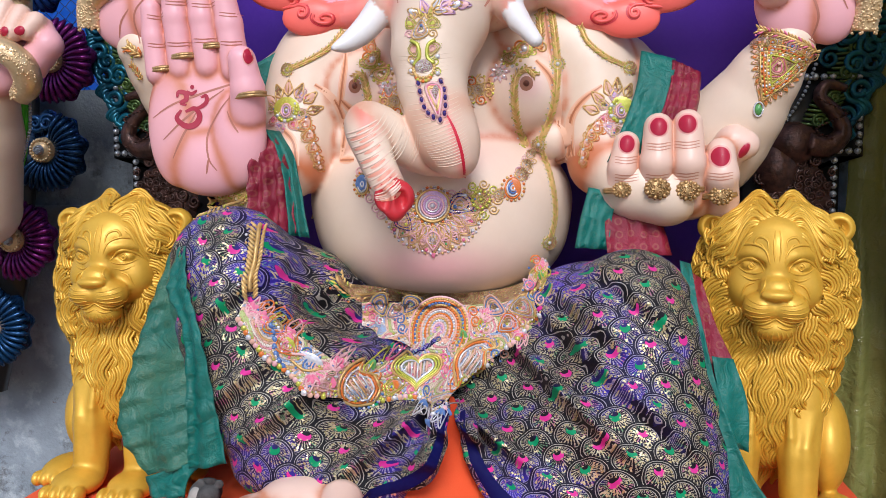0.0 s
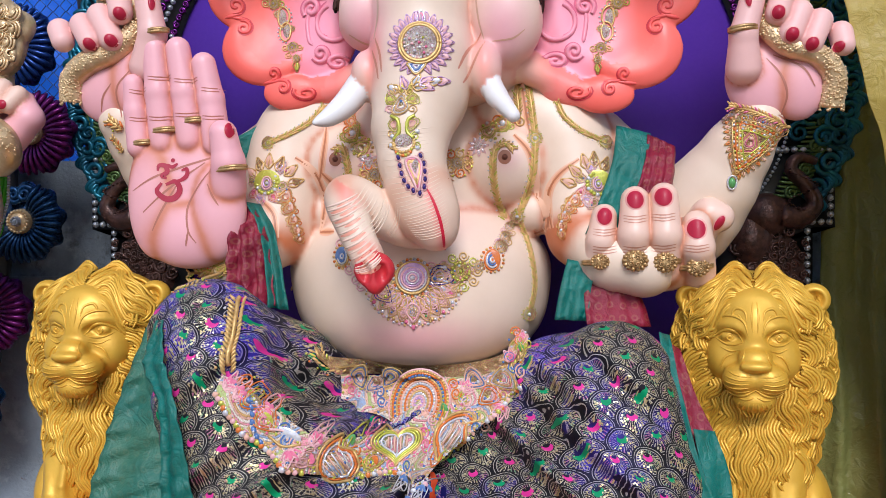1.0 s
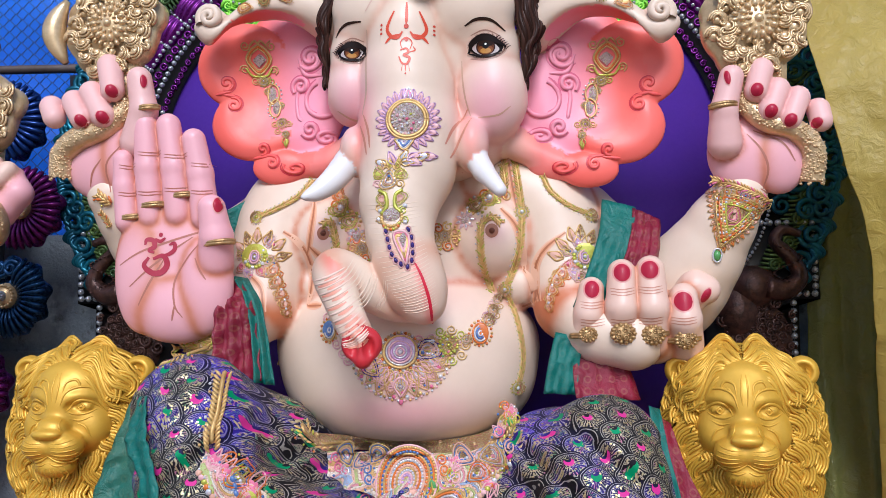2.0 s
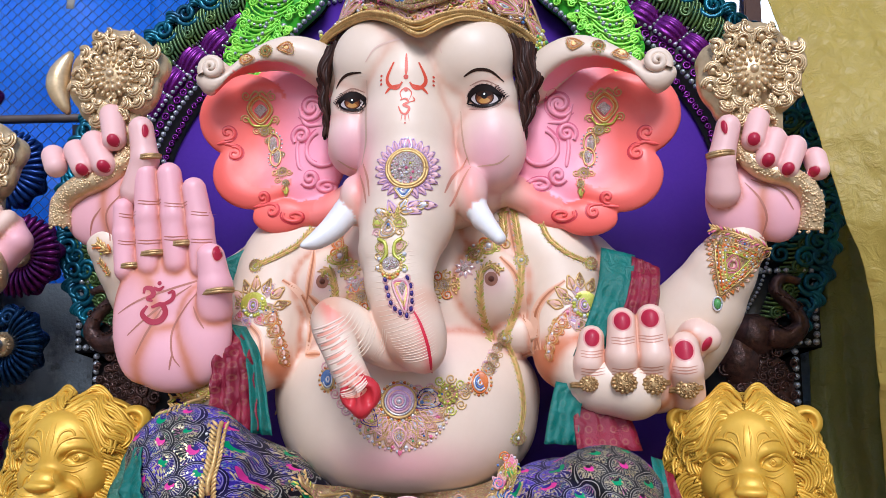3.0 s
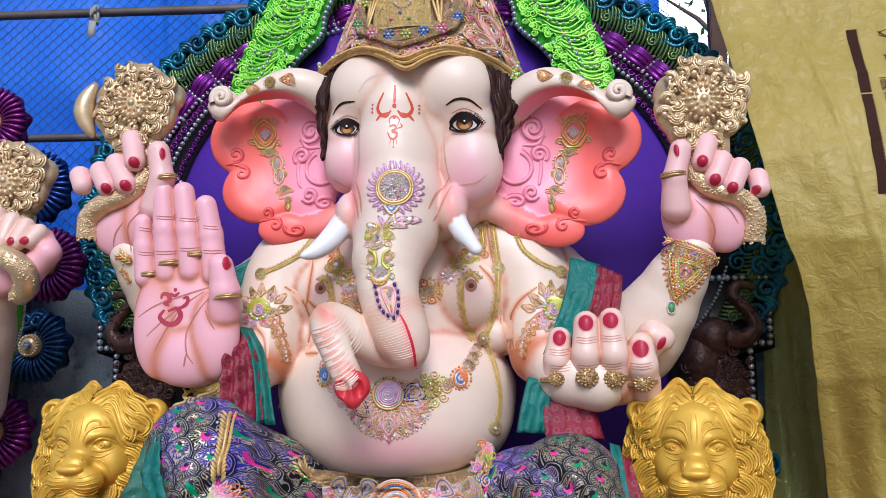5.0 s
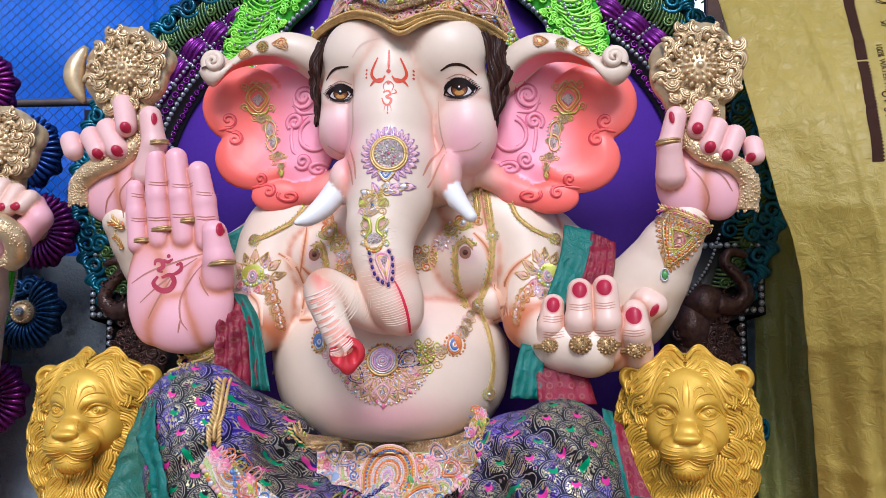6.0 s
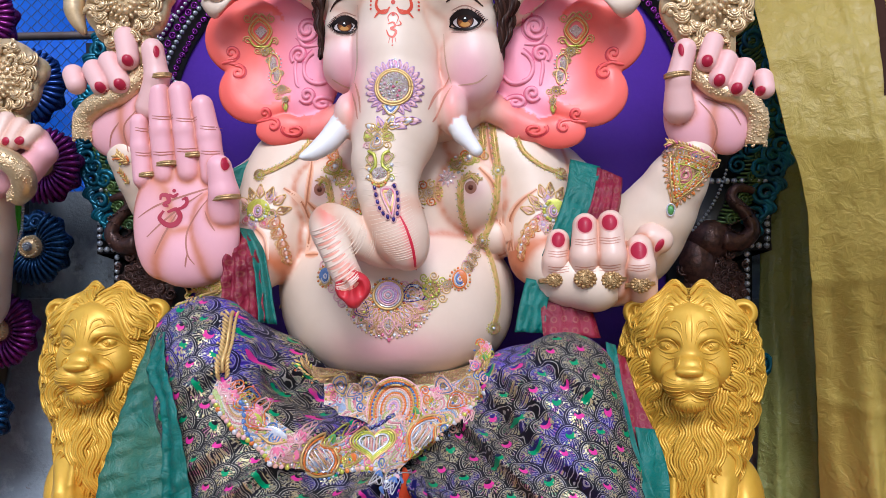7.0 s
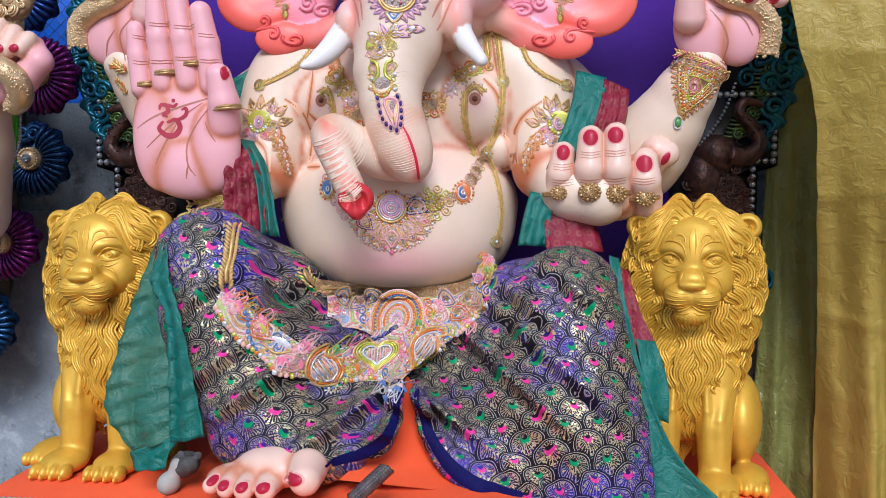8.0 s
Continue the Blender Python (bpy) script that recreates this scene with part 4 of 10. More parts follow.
def brocade():
    """Black cloth woven with overlapping scales: silver-gold rays, a pink or green half moon at the heart, twin black borders with a pale thread, blue sheen between."""
    m, nt, b = nodes_of("navy_brocade")
    uv = nt.nodes.new("ShaderNodeUVMap").outputs[0]
    sep = nt.nodes.new("ShaderNodeSeparateXYZ")
    nt.links.new(uv, sep.inputs[0])
    W, H = 0.104, 0.063
    wob = calc(nt, "MULTIPLY", calc(nt, "SUBTRACT", grain(nt, 6.0, 2.0), 0.5), 0.42)
    u = calc(nt, "ADD", calc(nt, "DIVIDE", sep.outputs[0], W), wob)
    v = calc(nt, "ADD", calc(nt, "DIVIDE", sep.outputs[1], H), wob)
    row = calc(nt, "FLOOR", v)
    cols = None
    # scales open upwards: each row's domes are overlapped by the row below
    for k in (1, 0, -1):
        r = calc(nt, "ADD", row, float(k))
        odd = calc(nt, "MULTIPLY", calc(nt, "MODULO", calc(nt, "ADD", r, 1000.0), 2.0), 0.5)
        uu = calc(nt, "ADD", u, odd)
        cu = calc(nt, "SUBTRACT", calc(nt, "FRACT", uu), 0.5)
        dv = calc(nt, "MULTIPLY", calc(nt, "SUBTRACT", v, r), H / W)
        d = calc(nt, "SQRT", calc(nt, "ADD", calc(nt, "MULTIPLY", cu, cu), calc(nt, "MULTIPLY", dv, dv)))
        ident = calc(nt, "ADD", calc(nt, "MULTIPLY", calc(nt, "FLOOR", uu), 3.7), calc(nt, "MULTIPLY", r, 1.3))
        if cols is None:
            cols = (d, cu, dv, ident, r)
        else:
            f = calc(nt, "LESS_THAN", d, 0.5)
            keep = calc(nt, "SUBTRACT", 1.0, f)
            cols = tuple(calc(nt, "ADD", calc(nt, "MULTIPLY", f, p), calc(nt, "MULTIPLY", keep, q)) for p, q in zip((d, cu, dv, ident, r), cols))
    d, cu, dv, ident, r = cols
    wn = nt.nodes.new("ShaderNodeTexWhiteNoise")
    wn.noise_dimensions = "1D"
    nt.links.new(ident, wn.inputs["W"])

    def between(x, lo, hi):
        return calc(nt, "MULTIPLY", calc(nt, "GREATER_THAN", x, lo), calc(nt, "LESS_THAN", x, hi))
    thin = grain(nt, 240.0, 2.0)
    # rays run from a point above the middle of each scale
    ry = calc(nt, "SUBTRACT", dv, 0.12)
    rd = calc(nt, "SQRT", calc(nt, "ADD", calc(nt, "MULTIPLY", cu, cu), calc(nt, "MULTIPLY", ry, ry)))
    ang = calc(nt, "ARCTAN2", cu, ry)
    rays = calc(nt, "GREATER_THAN", calc(nt, "SINE", calc(nt, "MULTIPLY", ang, 28.0)), 0.35)
    inside = calc(nt, "LESS_THAN", d, 0.365)
    fan = calc(nt, "MULTIPLY", calc(nt, "MULTIPLY", rays, inside), calc(nt, "MULTIPLY", calc(nt, "GREATER_THAN", rd, 0.15), calc(nt, "GREATER_THAN", thin, 0.45)))
    seq = nt.nodes.new("ShaderNodeTexVoronoi")
    seq.inputs["Scale"].default_value = 135.0
    nt.links.new(uv, seq.inputs["Vector"])
    glint = nt.nodes.new("ShaderNodeSeparateColor")
    nt.links.new(seq.outputs["Color"], glint.inputs[0])
    patch = ramp(nt, grain(nt, 9.0, 3.0), 0.44, 0.62)
    dots = calc(nt, "MULTIPLY", calc(nt, "LESS_THAN", seq.outputs["Distance"], 0.44), calc(nt, "GREATER_THAN", glint.outputs[0], calc(nt, "MULTIPLY_ADD", patch, -0.50, 0.64)))
    sparkle = calc(nt, "MULTIPLY", calc(nt, "MULTIPLY", dots, inside), calc(nt, "GREATER_THAN", rd, 0.10))
    moon = calc(nt, "MULTIPLY", calc(nt, "LESS_THAN", rd, 0.140), calc(nt, "GREATER_THAN", calc(nt, "SQRT", calc(nt, "ADD", calc(nt, "MULTIPLY", cu, cu), calc(nt, "POWER", calc(nt, "SUBTRACT", dv, 0.22), 2.0))), 0.09))
    thread = calc(nt, "MAXIMUM", between(d, 0.372, 0.388), calc(nt, "MULTIPLY", between(d, 0.435, 0.452), calc(nt, "GREATER_THAN", thin, 0.36)))
    # iridescent blue sheen of the folds, painted into the colour in broad patches
    sheen = ramp(nt, grain(nt, 3.4, 4.0, 0.65), 0.47, 0.62)
    ground = blend(nt, sheen, (0.005, 0.004, 0.010), (0.035, 0.020, 0.30))
    c = blend(nt, calc(nt, "GREATER_THAN", d, 0.395), ground, blend(nt, sheen, (0.002, 0.002, 0.004), (0.006, 0.004, 0.05)))
    pink_row = calc(nt, "GREATER_THAN", calc(nt, "MODULO", calc(nt, "ADD", r, 1000.0), 2.0), 0.5)
    ray_tone = blend(nt, sheen, (0.42, 0.38, 0.28), (0.26, 0.20, 0.58))
    ray_tone = blend(nt, calc(nt, "MULTIPLY", calc(nt, "GREATER_THAN", grain(nt, 34.0, 2.0), 0.55), 0.7), ray_tone, blend(nt, calc(nt, "GREATER_THAN", grain(nt, 28.0, 1.0), 0.5), (0.05, 0.26, 0.12), (0.42, 0.08, 0.26)))
    c = blend(nt, fan, c, ray_tone)
    c = blend(nt, calc(nt, "MULTIPLY", thread, 0.85), c, blend(nt, sheen, (0.40, 0.37, 0.32), (0.30, 0.26, 0.50)))
    c = blend(nt, moon, c, blend(nt, pink_row, (0.0, 0.26, 0.10), (0.62, 0.03, 0.26)))
    gold_tone = blend(nt, glint.outputs[1], (1.0, 0.90, 0.58), (0.70, 0.56, 0.26))
    c = blend(nt, sparkle, c, gold_tone)
    put(nt, b.inputs["Base Color"], c)
    put(nt, b.inputs["Metallic"], calc(nt, "MULTIPLY", sparkle, 0.6))
    put(nt, b.inputs["Roughness"], calc(nt, "MULTIPLY_ADD", sparkle, -0.35, 0.62))
    b.inputs["Specular IOR Level"].default_value = 0.28
    relief(nt, b, calc(nt, "ADD", calc(nt, "MULTIPLY", calc(nt, "MAXIMUM", sparkle, fan), calc(nt, "ADD", glint.outputs[2], thin)), calc(nt, "MULTIPLY", grain(nt, 300.0), 0.3)), 0.7, 0.003)
    return m


cv, cf, _, _ = cloth.mesh()
# drapery folds: waves that run from the lap down over the legs
side = np.where(cv[:, 0] < 0.02, -1.0, 1.0)
px, pz = np.abs(cv[:, 0] - 0.02), cv[:, 2] - 1.25
wave = np.zeros(len(cv))
for fr, ph, am in ((44.0, 0.4, 0.012), (71.0, 1.9, 0.008), (23.0, 3.0, 0.010)):
    wave += am * np.sin(fr * (pz + 0.55 * px + 0.25 * px * px) + ph + 1.5 * np.sin(5 * px + ph))
floor_fade = np.clip((cv[:, 2] - 1.04) / 0.12, 0.1, 1)
inner = floor_fade * np.exp(-(px / 0.42) ** 2) * np.clip((1.62 - cv[:, 2]) / 0.12, 0, 1)
wave = np.sign(wave) * np.abs(wave / 0.012) ** 1.35 * 0.012
cv[:, 1] -= wave * (0.50 * floor_fade + 1.6 * inner)
cv[:, 2] += 0.4 * wave * inner
me = fast_mesh("leg_cloth", cv, cf, brocade())
uvs = me.uv_layers.new(name="UVMap")
li = np.empty(len(me.loops), np.int32)
me.loops.foreach_get("vertex_index", li)
tilt = np.radians(14.0) * side
ux, uz = cv[:, 0] + side * 0.25 * cv[:, 1], cv[:, 2] + 0.6 * cv[:, 1] - 0.3 * wave
flat = np.stack([ux * np.cos(tilt) + uz * np.sin(tilt), uz * np.cos(tilt) - ux * np.sin(tilt)], 1)
uvs.data.foreach_set("uv", flat[li].astype(np.float32).ravel())
leg_cloth = tagged(new("leg_cloth", me), "navy brocade cloth with gold fan scallops draped over the legs", "cloth")
cloth_tree = BVHTree.FromPolygons(cv.tolist(), cf.tolist())

# ---- the gilded lions ----
GILT = surface("gold_paint", (0.76, 0.46, 0.055), (0.62, 0.34, 0.030), scale=9.0, rough=0.46, metal=0.30, bump=0.2, bump_scale=80.0, coat=0.06)


def lion_mesh():
    c = Clay(0.0055)
    sv, sf = [], []

    def lock(pts, n=6, strands=3):
        """A lock of hair: strands side by side, tapering to the tip; quads only."""
        P = [Vector(p[:3]) for p in pts]
        for s in range(strands):
            k, o = len(sv), (s - (strands - 1) / 2)
            for i, p in enumerate(P):
                t = (P[min(i + 1, len(P) - 1)] - P[max(i - 1, 0)]).normalized()
                side = t.cross(Vector((0, 1, 0)))
                side = side.normalized() if side.length > 1e-3 else Vector((1, 0, 0))
                up = side.cross(t)
                r = pts[i][3]
                mid = p + side * o * r * 0.95 + Vector((0, 0.10 * r * o * o + 0.35 * r * (s % 2), 0))
                for j in range(n):
                    a = 2 * math.pi * j / n
                    sv.append(tuple(mid + r * 0.58 * (math.cos(a) * side + math.sin(a) * up)))
            for i in range(len(P) - 1):
                for j in range(n):
                    q = (j + 1) % n
                    sf.append((k + i * n + j, k + i * n + q, k + (i + 1) * n + q, k + (i + 1) * n + j))
    c.ell((0, 0.22, 0.40), (0.19, 0.22, 0.36), 0, 0.03)
    c.ell((0, 0.02, 0.40), (0.165, 0.15, 0.26), 0, 0.03)
    for s in (-1, 1):
        c.ell((s * 0.185, 0.12, 0.2), (0.085, 0.19, 0.17), 0, 0.03)
        c.tube([(s * 0.09, -0.04, 0.42, 0.085), (s * 0.088, -0.10, 0.22, 0.064), (s * 0.092, -0.12, 0.06, 0.056)], 0, 0.02)
        c.ell((s * 0.098, -0.19, 0.035), (0.078, 0.10, 0.045), 0, 0.02)
        c.ell((s * 0.215, -0.06, 0.035), (0.07, 0.11, 0.042), 0, 0.02)
        for i in range(4):
            c.ell((s * 0.098 + (i - 1.5) * 0.036, -0.28, 0.026), (0.02, 0.035, 0.028), 0, 0.006)
            c.ell((s * 0.098 + (i - 1.5) * 0.036, -0.315, 0.018), (0.007, 0.014, 0.012), 0, 0.003)
            c.ell((s * 0.215 + (i - 1.5) * 0.032, -0.155, 0.026), (0.018, 0.03, 0.026), 0, 0.006)
        c.tube([(s * 0.055, -0.135, 0.38, 0.010), (s * 0.06, -0.155, 0.28, 0.012), (s * 0.065, -0.15, 0.12, 0.010)], 0, 0.02)
        c.tube([(s * 0.12, -0.12, 0.34, 0.010), (s * 0.105, -0.155, 0.25, 0.012), (s * 0.11, -0.155, 0.10, 0.010)], 0, 0.02)
    c.ell((0, 0.05, 0.66), (0.25, 0.17, 0.32), 0, 0.02)
    c.ell((0, 0.03, 0.84), (0.21, 0.165, 0.15), 0, 0.02)
    c.ell((0, 0.02, 0.895), (0.09, 0.140, 0.082), 0, 0.02)
    # face: brow, cheeks, broad muzzle
    c.ell((0, -0.03, 0.765), (0.150, 0.150, 0.185), 0, 0.004)
    c.ell((0, -0.115, 0.855), (0.105, 0.06, 0.085), 0, 0.03)
    c.ell((0, -0.158, 0.790), (0.046, 0.038, 0.095), 0, 0.03)
    c.ell((0, -0.203, 0.734), (0.050, 0.034, 0.034), 0, 0.022)
    for s in (-1, 1):
        c.ell((s * 0.090, -0.105, 0.725), (0.050, 0.052, 0.060), 0, 0.03)
        c.tube([(s * 0.026, -0.172, 0.815, 0.010), (s * 0.055, -0.168, 0.832, 0.012), (s * 0.096, -0.140, 0.832, 0.010), (s * 0.126, -0.105, 0.810, 0.007)], 0, 0.014)
        c.cut((s * 0.072, -0.190, 0.798), (0.042, 0.036, 0.022), 0.008)
        c.ell((s * 0.072, -0.143, 0.798), (0.030, 0.020, 0.019), 0, 0.002)
        c.ell((s * 0.042, -0.190, 0.678), (0.056, 0.052, 0.044), 0, 0.022)
        c.cut((s * 0.022, -0.262, 0.712), (0.012, 0.020, 0.008), 0.004)
        c.cut((s * 0.116, -0.215, 0.700), (0.014, 0.040, 0.045), 0.016)
        ear = (s * 0.190, -0.01, 0.905)
        c.ell(ear, (0.052, 0.04, 0.05), 0, 0.008)
        c.cut((ear[0], -0.052, 0.905), (0.034, 0.032, 0.032), 0.006)
    c.ell((0, -0.234, 0.720), (0.047, 0.024, 0.017), 0, 0.006)
    c.cut((0, -0.255, 0.640), (0.066, 0.034, 0.0065), 0.006)
    c.ell((0, -0.168, 0.614), (0.064, 0.052, 0.038), 0, 0.024)
    c.cut((0, -0.275, 0.668), (0.006, 0.02, 0.035), 0.006)
    def on_mane(x, z, lift):
        e = 1 - (x / 0.25) ** 2 - ((z - 0.66) / 0.32) ** 2
        g = 1 - (x / 0.21) ** 2 - ((z - 0.84) / 0.15) ** 2
        return min(0.05 - 0.17 * math.sqrt(max(e, 0.0)), 0.03 - 0.165 * math.sqrt(max(g, 0.0))) - lift

    # crown locks: parted in the middle, thick clumps that rise, fall round the forehead and end beside the cheeks
    def on_head(x, z):
        e = 1 - (x / 0.222) ** 2 - ((z - 0.835) / 0.160) ** 2
        return 0.03 - 0.168 * math.sqrt(max(e, 0.02))

    for row in range(6):
        for s in (-1, 1):
            mid = []
            for j in range(22):
                t = j / 21
                x = s * (0.004 + (0.112 + 0.016 * row) * t + 0.045 * t * t)
                z = 0.876 + 0.021 * row + (0.052 - 0.005 * row) * math.sin(math.pi * min(1, 1.3 * t)) - (0.115 + 0.006 * row) * t * t + 0.011 * math.sin(12 * t + 1.1 * row)
                mid.append((x, z))
            for o in range(6):
                f = (o - 2.5) / 2.5
                pts = []
                for j, (x, z) in enumerate(mid):
                    t = j / 21
                    xx, zz = x + s * 0.004 * f, z + f * 0.0125 * (1 - 0.35 * t) + 0.002 * math.sin(15 * t + 2 * o)
                    pts.append((xx, on_head(xx, zz) - 0.010 - 0.012 * (1 - f * f) - 0.007 * math.sin(12 * t + 1.1 * row + 1.3), zz, 0.0098 * (1 - 0.55 * t ** 4)))
                lock(pts, 6, 1)
    # side and chest locks: layers of wavy hair that flow out from the face
    for layer in range(7):
        n = 17 + 3 * layer
        for i in range(n):
            f = (i + 0.5 * (layer % 2)) / n * 2 - 1
            a = math.pi - f * (math.pi - 0.80)
            low = max(-math.cos(a), 0.0)
            r0 = 0.128 + 0.024 * min(layer, 4)
            x0 = min(r0, 0.205) * math.sin(a) * (1.05 - 0.05 * layer * low)
            z0 = 0.745 + r0 * 1.1 * math.cos(a) - (0.036 * layer + 0.02 * max(0, layer - 4)) * low
            if layer > 4 and low < 0.25:
                continue
            ln = 0.15 + 0.03 * math.sin(2.3 * i + layer)
            ph, am = 2.1 * layer + 5.0 * abs(f) + 0.5 * math.sin(i * 1.7), 0.0135
            pts = []
            for j in range(12):
                t = j / 11
                x = x0 + math.copysign(1, x0) * (abs(math.sin(a)) * ln * 0.55 * t * (1 - 0.35 * t) * (1 - 0.12 * layer) + am * math.sin(9.0 * t + ph))
                z = z0 - ln * (t * (0.40 + 0.60 * low) + 0.22 * t * t) + 0.5 * am * math.cos(9.0 * t + ph) * (1 - low)
                x = max(-0.247, min(0.247, x))
                chest = 0.02 - 0.15 * math.sqrt(max(1 - (x / 0.18) ** 2 - ((z - 0.40) / 0.26) ** 2, 0))
                y = min(on_mane(x, z, 0.0), chest) - 0.002 - 0.012 * (i % 2) - 0.016 * math.sin(math.pi * min(1, t + 0.1))
                pts.append((x, y, z, 0.0092 * (1 - t ** 2.5) + 0.0015))
            lock(pts, 5, 6)
    v, f, _, _ = c.mesh()
    tree = BVHTree.FromPolygons(v.tolist(), f.tolist())
    fine = Figure()
    for s in (-1, 1):
        for pts, w in (
                # lids, ball, brows, furrows
                (((0.034, 0.784), (0.050, 0.810), (0.076, 0.820), (0.104, 0.806), (0.124, 0.786)), 0.0058), (((0.036, 0.784), (0.058, 0.776), (0.086, 0.777), (0.112, 0.790)), 0.0045), (((0.044, 0.762), (0.072, 0.756), (0.104, 0.768)), 0.0036),
                (((0.062, 0.797), (0.072, 0.808), (0.083, 0.797), (0.072, 0.787), (0.062, 0.797)), 0.0034), (((0.070, 0.797), (0.073, 0.799), (0.076, 0.797)), 0.0034),
                (((0.020, 0.806), (0.034, 0.846), (0.068, 0.862), (0.104, 0.854), (0.134, 0.826)), 0.0062), (((0.024, 0.846), (0.030, 0.876), (0.054, 0.884), (0.066, 0.866), (0.050, 0.854)), 0.0060), (((0.032, 0.840), (0.046, 0.862), (0.060, 0.856)), 0.0045),
                (((0.007, 0.815), (0.010, 0.86), (0.006, 0.905)), 0.0042), (((0.030, 0.765), (0.038, 0.74), (0.048, 0.722)), 0.0040), (((0.062, 0.748), (0.088, 0.735), (0.112, 0.700)), 0.0042),
                # whiskered lip, mouth
                (((0.016, 0.690), (0.050, 0.692), (0.080, 0.700), (0.096, 0.708)), 0.0027), (((0.018, 0.680), (0.054, 0.680), (0.086, 0.686), (0.100, 0.692)), 0.0027), (((0.020, 0.669), (0.056, 0.667), (0.088, 0.671), (0.102, 0.678)), 0.0027),
                (((0.018, 0.658), (0.054, 0.654), (0.086, 0.656), (0.100, 0.663)), 0.0027), (((0.014, 0.648), (0.046, 0.642), (0.078, 0.644), (0.102, 0.656)), 0.0027), (((0.0, 0.650), (0.030, 0.634), (0.064, 0.630), (0.092, 0.642)), 0.0050),
                (((0.004, 0.628), (0.030, 0.620), (0.056, 0.622)), 0.0040), (((0.006, 0.612), (0.010, 0.590), (0.004, 0.566)), 0.0040), (((0.020, 0.610), (0.024, 0.590), (0.012, 0.562)), 0.0040), (((0.034, 0.610), (0.040, 0.590), (0.026, 0.564)), 0.0040), (((0.050, 0.612), (0.054, 0.596), (0.042, 0.572)), 0.0040)):
            z0 = pts[0][1]
            ridge(fine, tree, [(s * x * (0.92 if z < 0.712 else 1.0), z) for x, z in pts], w * (0.8 if z0 > 0.80 else 1.0), (0, 0, 0), 1.0, 5, 0.7)
    base = len(v) + len(sv)
    f = np.concatenate([f, np.array(sf) + len(v), np.concatenate(fine.f) + base])
    return fast_mesh("lion_statue", np.concatenate([v, np.array(sv), np.concatenate(fine.v)]), f, GILT)


lion_me = lion_mesh()
PLAT = 0.865
for x, y, turn, wide, what in ((-1.105, 0.03, 0, 1.01, "cloth"), (1.03, 0.03, -10, 0.94, "tarpaulin")):
    ob = tagged(new("lion_statue", lion_me), "gold-painted seated lion statue with wavy mane beside the %s" % what, "statue", "pair of lions")
    ob.matrix_world = pose(x, y, PLAT, 0, 0, turn) @ Matrix.Diagonal((wide, 1.0, 0.985, 1))

# ---- setting ----
def slab(name, x0, x1, y0, y1, z0, z1, material, label="", category=""):
    bm = bmesh.new()
    box(bm, x0, x1, y0, y1, z0, z1)
    return tagged(part(name, bm, material, None, "", smooth=False), label, category, "", "structure")


def stained_wall():
    m, nt, b = nodes_of("stained_plaster_wall")
    big, mid, fine = grain(nt, 1.6, 6.0, 0.7), grain(nt, 7.0, 5.0, 0.65), grain(nt, 60.0, 3.0)
    c = blend(nt, ramp(nt, big, 0.35, 0.65), (0.34, 0.40, 0.46), (0.21, 0.25, 0.28))
    c = blend(nt, ramp(nt, mid, 0.52, 0.68), c, (0.44, 0.49, 0.53))
    c = blend(nt, calc(nt, "MULTIPLY", ramp(nt, grain(nt, 3.3, 6.0, 0.75), 0.56, 0.66), 0.85), c, (0.045, 0.040, 0.036))
    c = blend(nt, ramp(nt, grain(nt, 4.7, 6.0, 0.7, None, 0.8), 0.67, 0.72), c, (0.16, 0.05, 0.03))
    put(nt, b.inputs["Base Color"], c)
    b.inputs["Roughness"].default_value = 0.85
    relief(nt, b, calc(nt, "ADD", mid, fine), 0.5, 0.01)
    return m


def tarpaulin(name, col, col2, rough=0.4, through_light=0.35, crease=5.0, amount=0.5):
    """Thin plastic sheet: glossy, crumpled, lets some light through."""
    m, nt, b = nodes_of(name)
    crumple = nt.nodes.new("ShaderNodeTexVoronoi")
    crumple.feature, crumple.inputs["Scale"].default_value = "DISTANCE_TO_EDGE", crease
    co = nt.nodes.new("ShaderNodeTexCoord").outputs["Object"]
    warped = nt.nodes.new("ShaderNodeVectorMath")
    warped.operation = "ADD"
    noise_tex = nt.nodes.new("ShaderNodeTexNoise")
    noise_tex.inputs["Scale"].default_value, noise_tex.inputs["Detail"].default_value = 3.0, 4.0
    nt.links.new(co, noise_tex.inputs["Vector"])
    nt.links.new(co, warped.inputs[0]), nt.links.new(noise_tex.outputs["Color"], warped.inputs[1])
    nt.links.new(warped.outputs[0], crumple.inputs["Vector"])
    big, fine = grain(nt, 1.7, 4.0), grain(nt, 26.0, 5.0, 0.6, warp=1.0)
    f = calc(nt, "ADD", calc(nt, "MULTIPLY", ramp(nt, big, 0.3, 0.7), 0.6), calc(nt, "MULTIPLY", fine, 0.4))
    c = blend(nt, f, col, col2)
    put(nt, b.inputs["Base Color"], c)
    b.inputs["Roughness"].default_value = rough
    relief(nt, b, calc(nt, "ADD", calc(nt, "MULTIPLY", ramp(nt, crumple.outputs[0], 0.0, 0.3), 0.12), fine), amount, 0.012)
    tr = nt.nodes.new("ShaderNodeBsdfTranslucent")
    nt.links.new(c, tr.inputs[0])
    mixer = nt.nodes.new("ShaderNodeMixShader")
    mixer.inputs[0].default_value = through_light
    nt.links.new(b.outputs[0], mixer.inputs[1]), nt.links.new(tr.outputs[0], mixer.inputs[2])
    nt.links.new(mixer.outputs[0], nt.nodes["Material Output"].inputs[0])
    return m


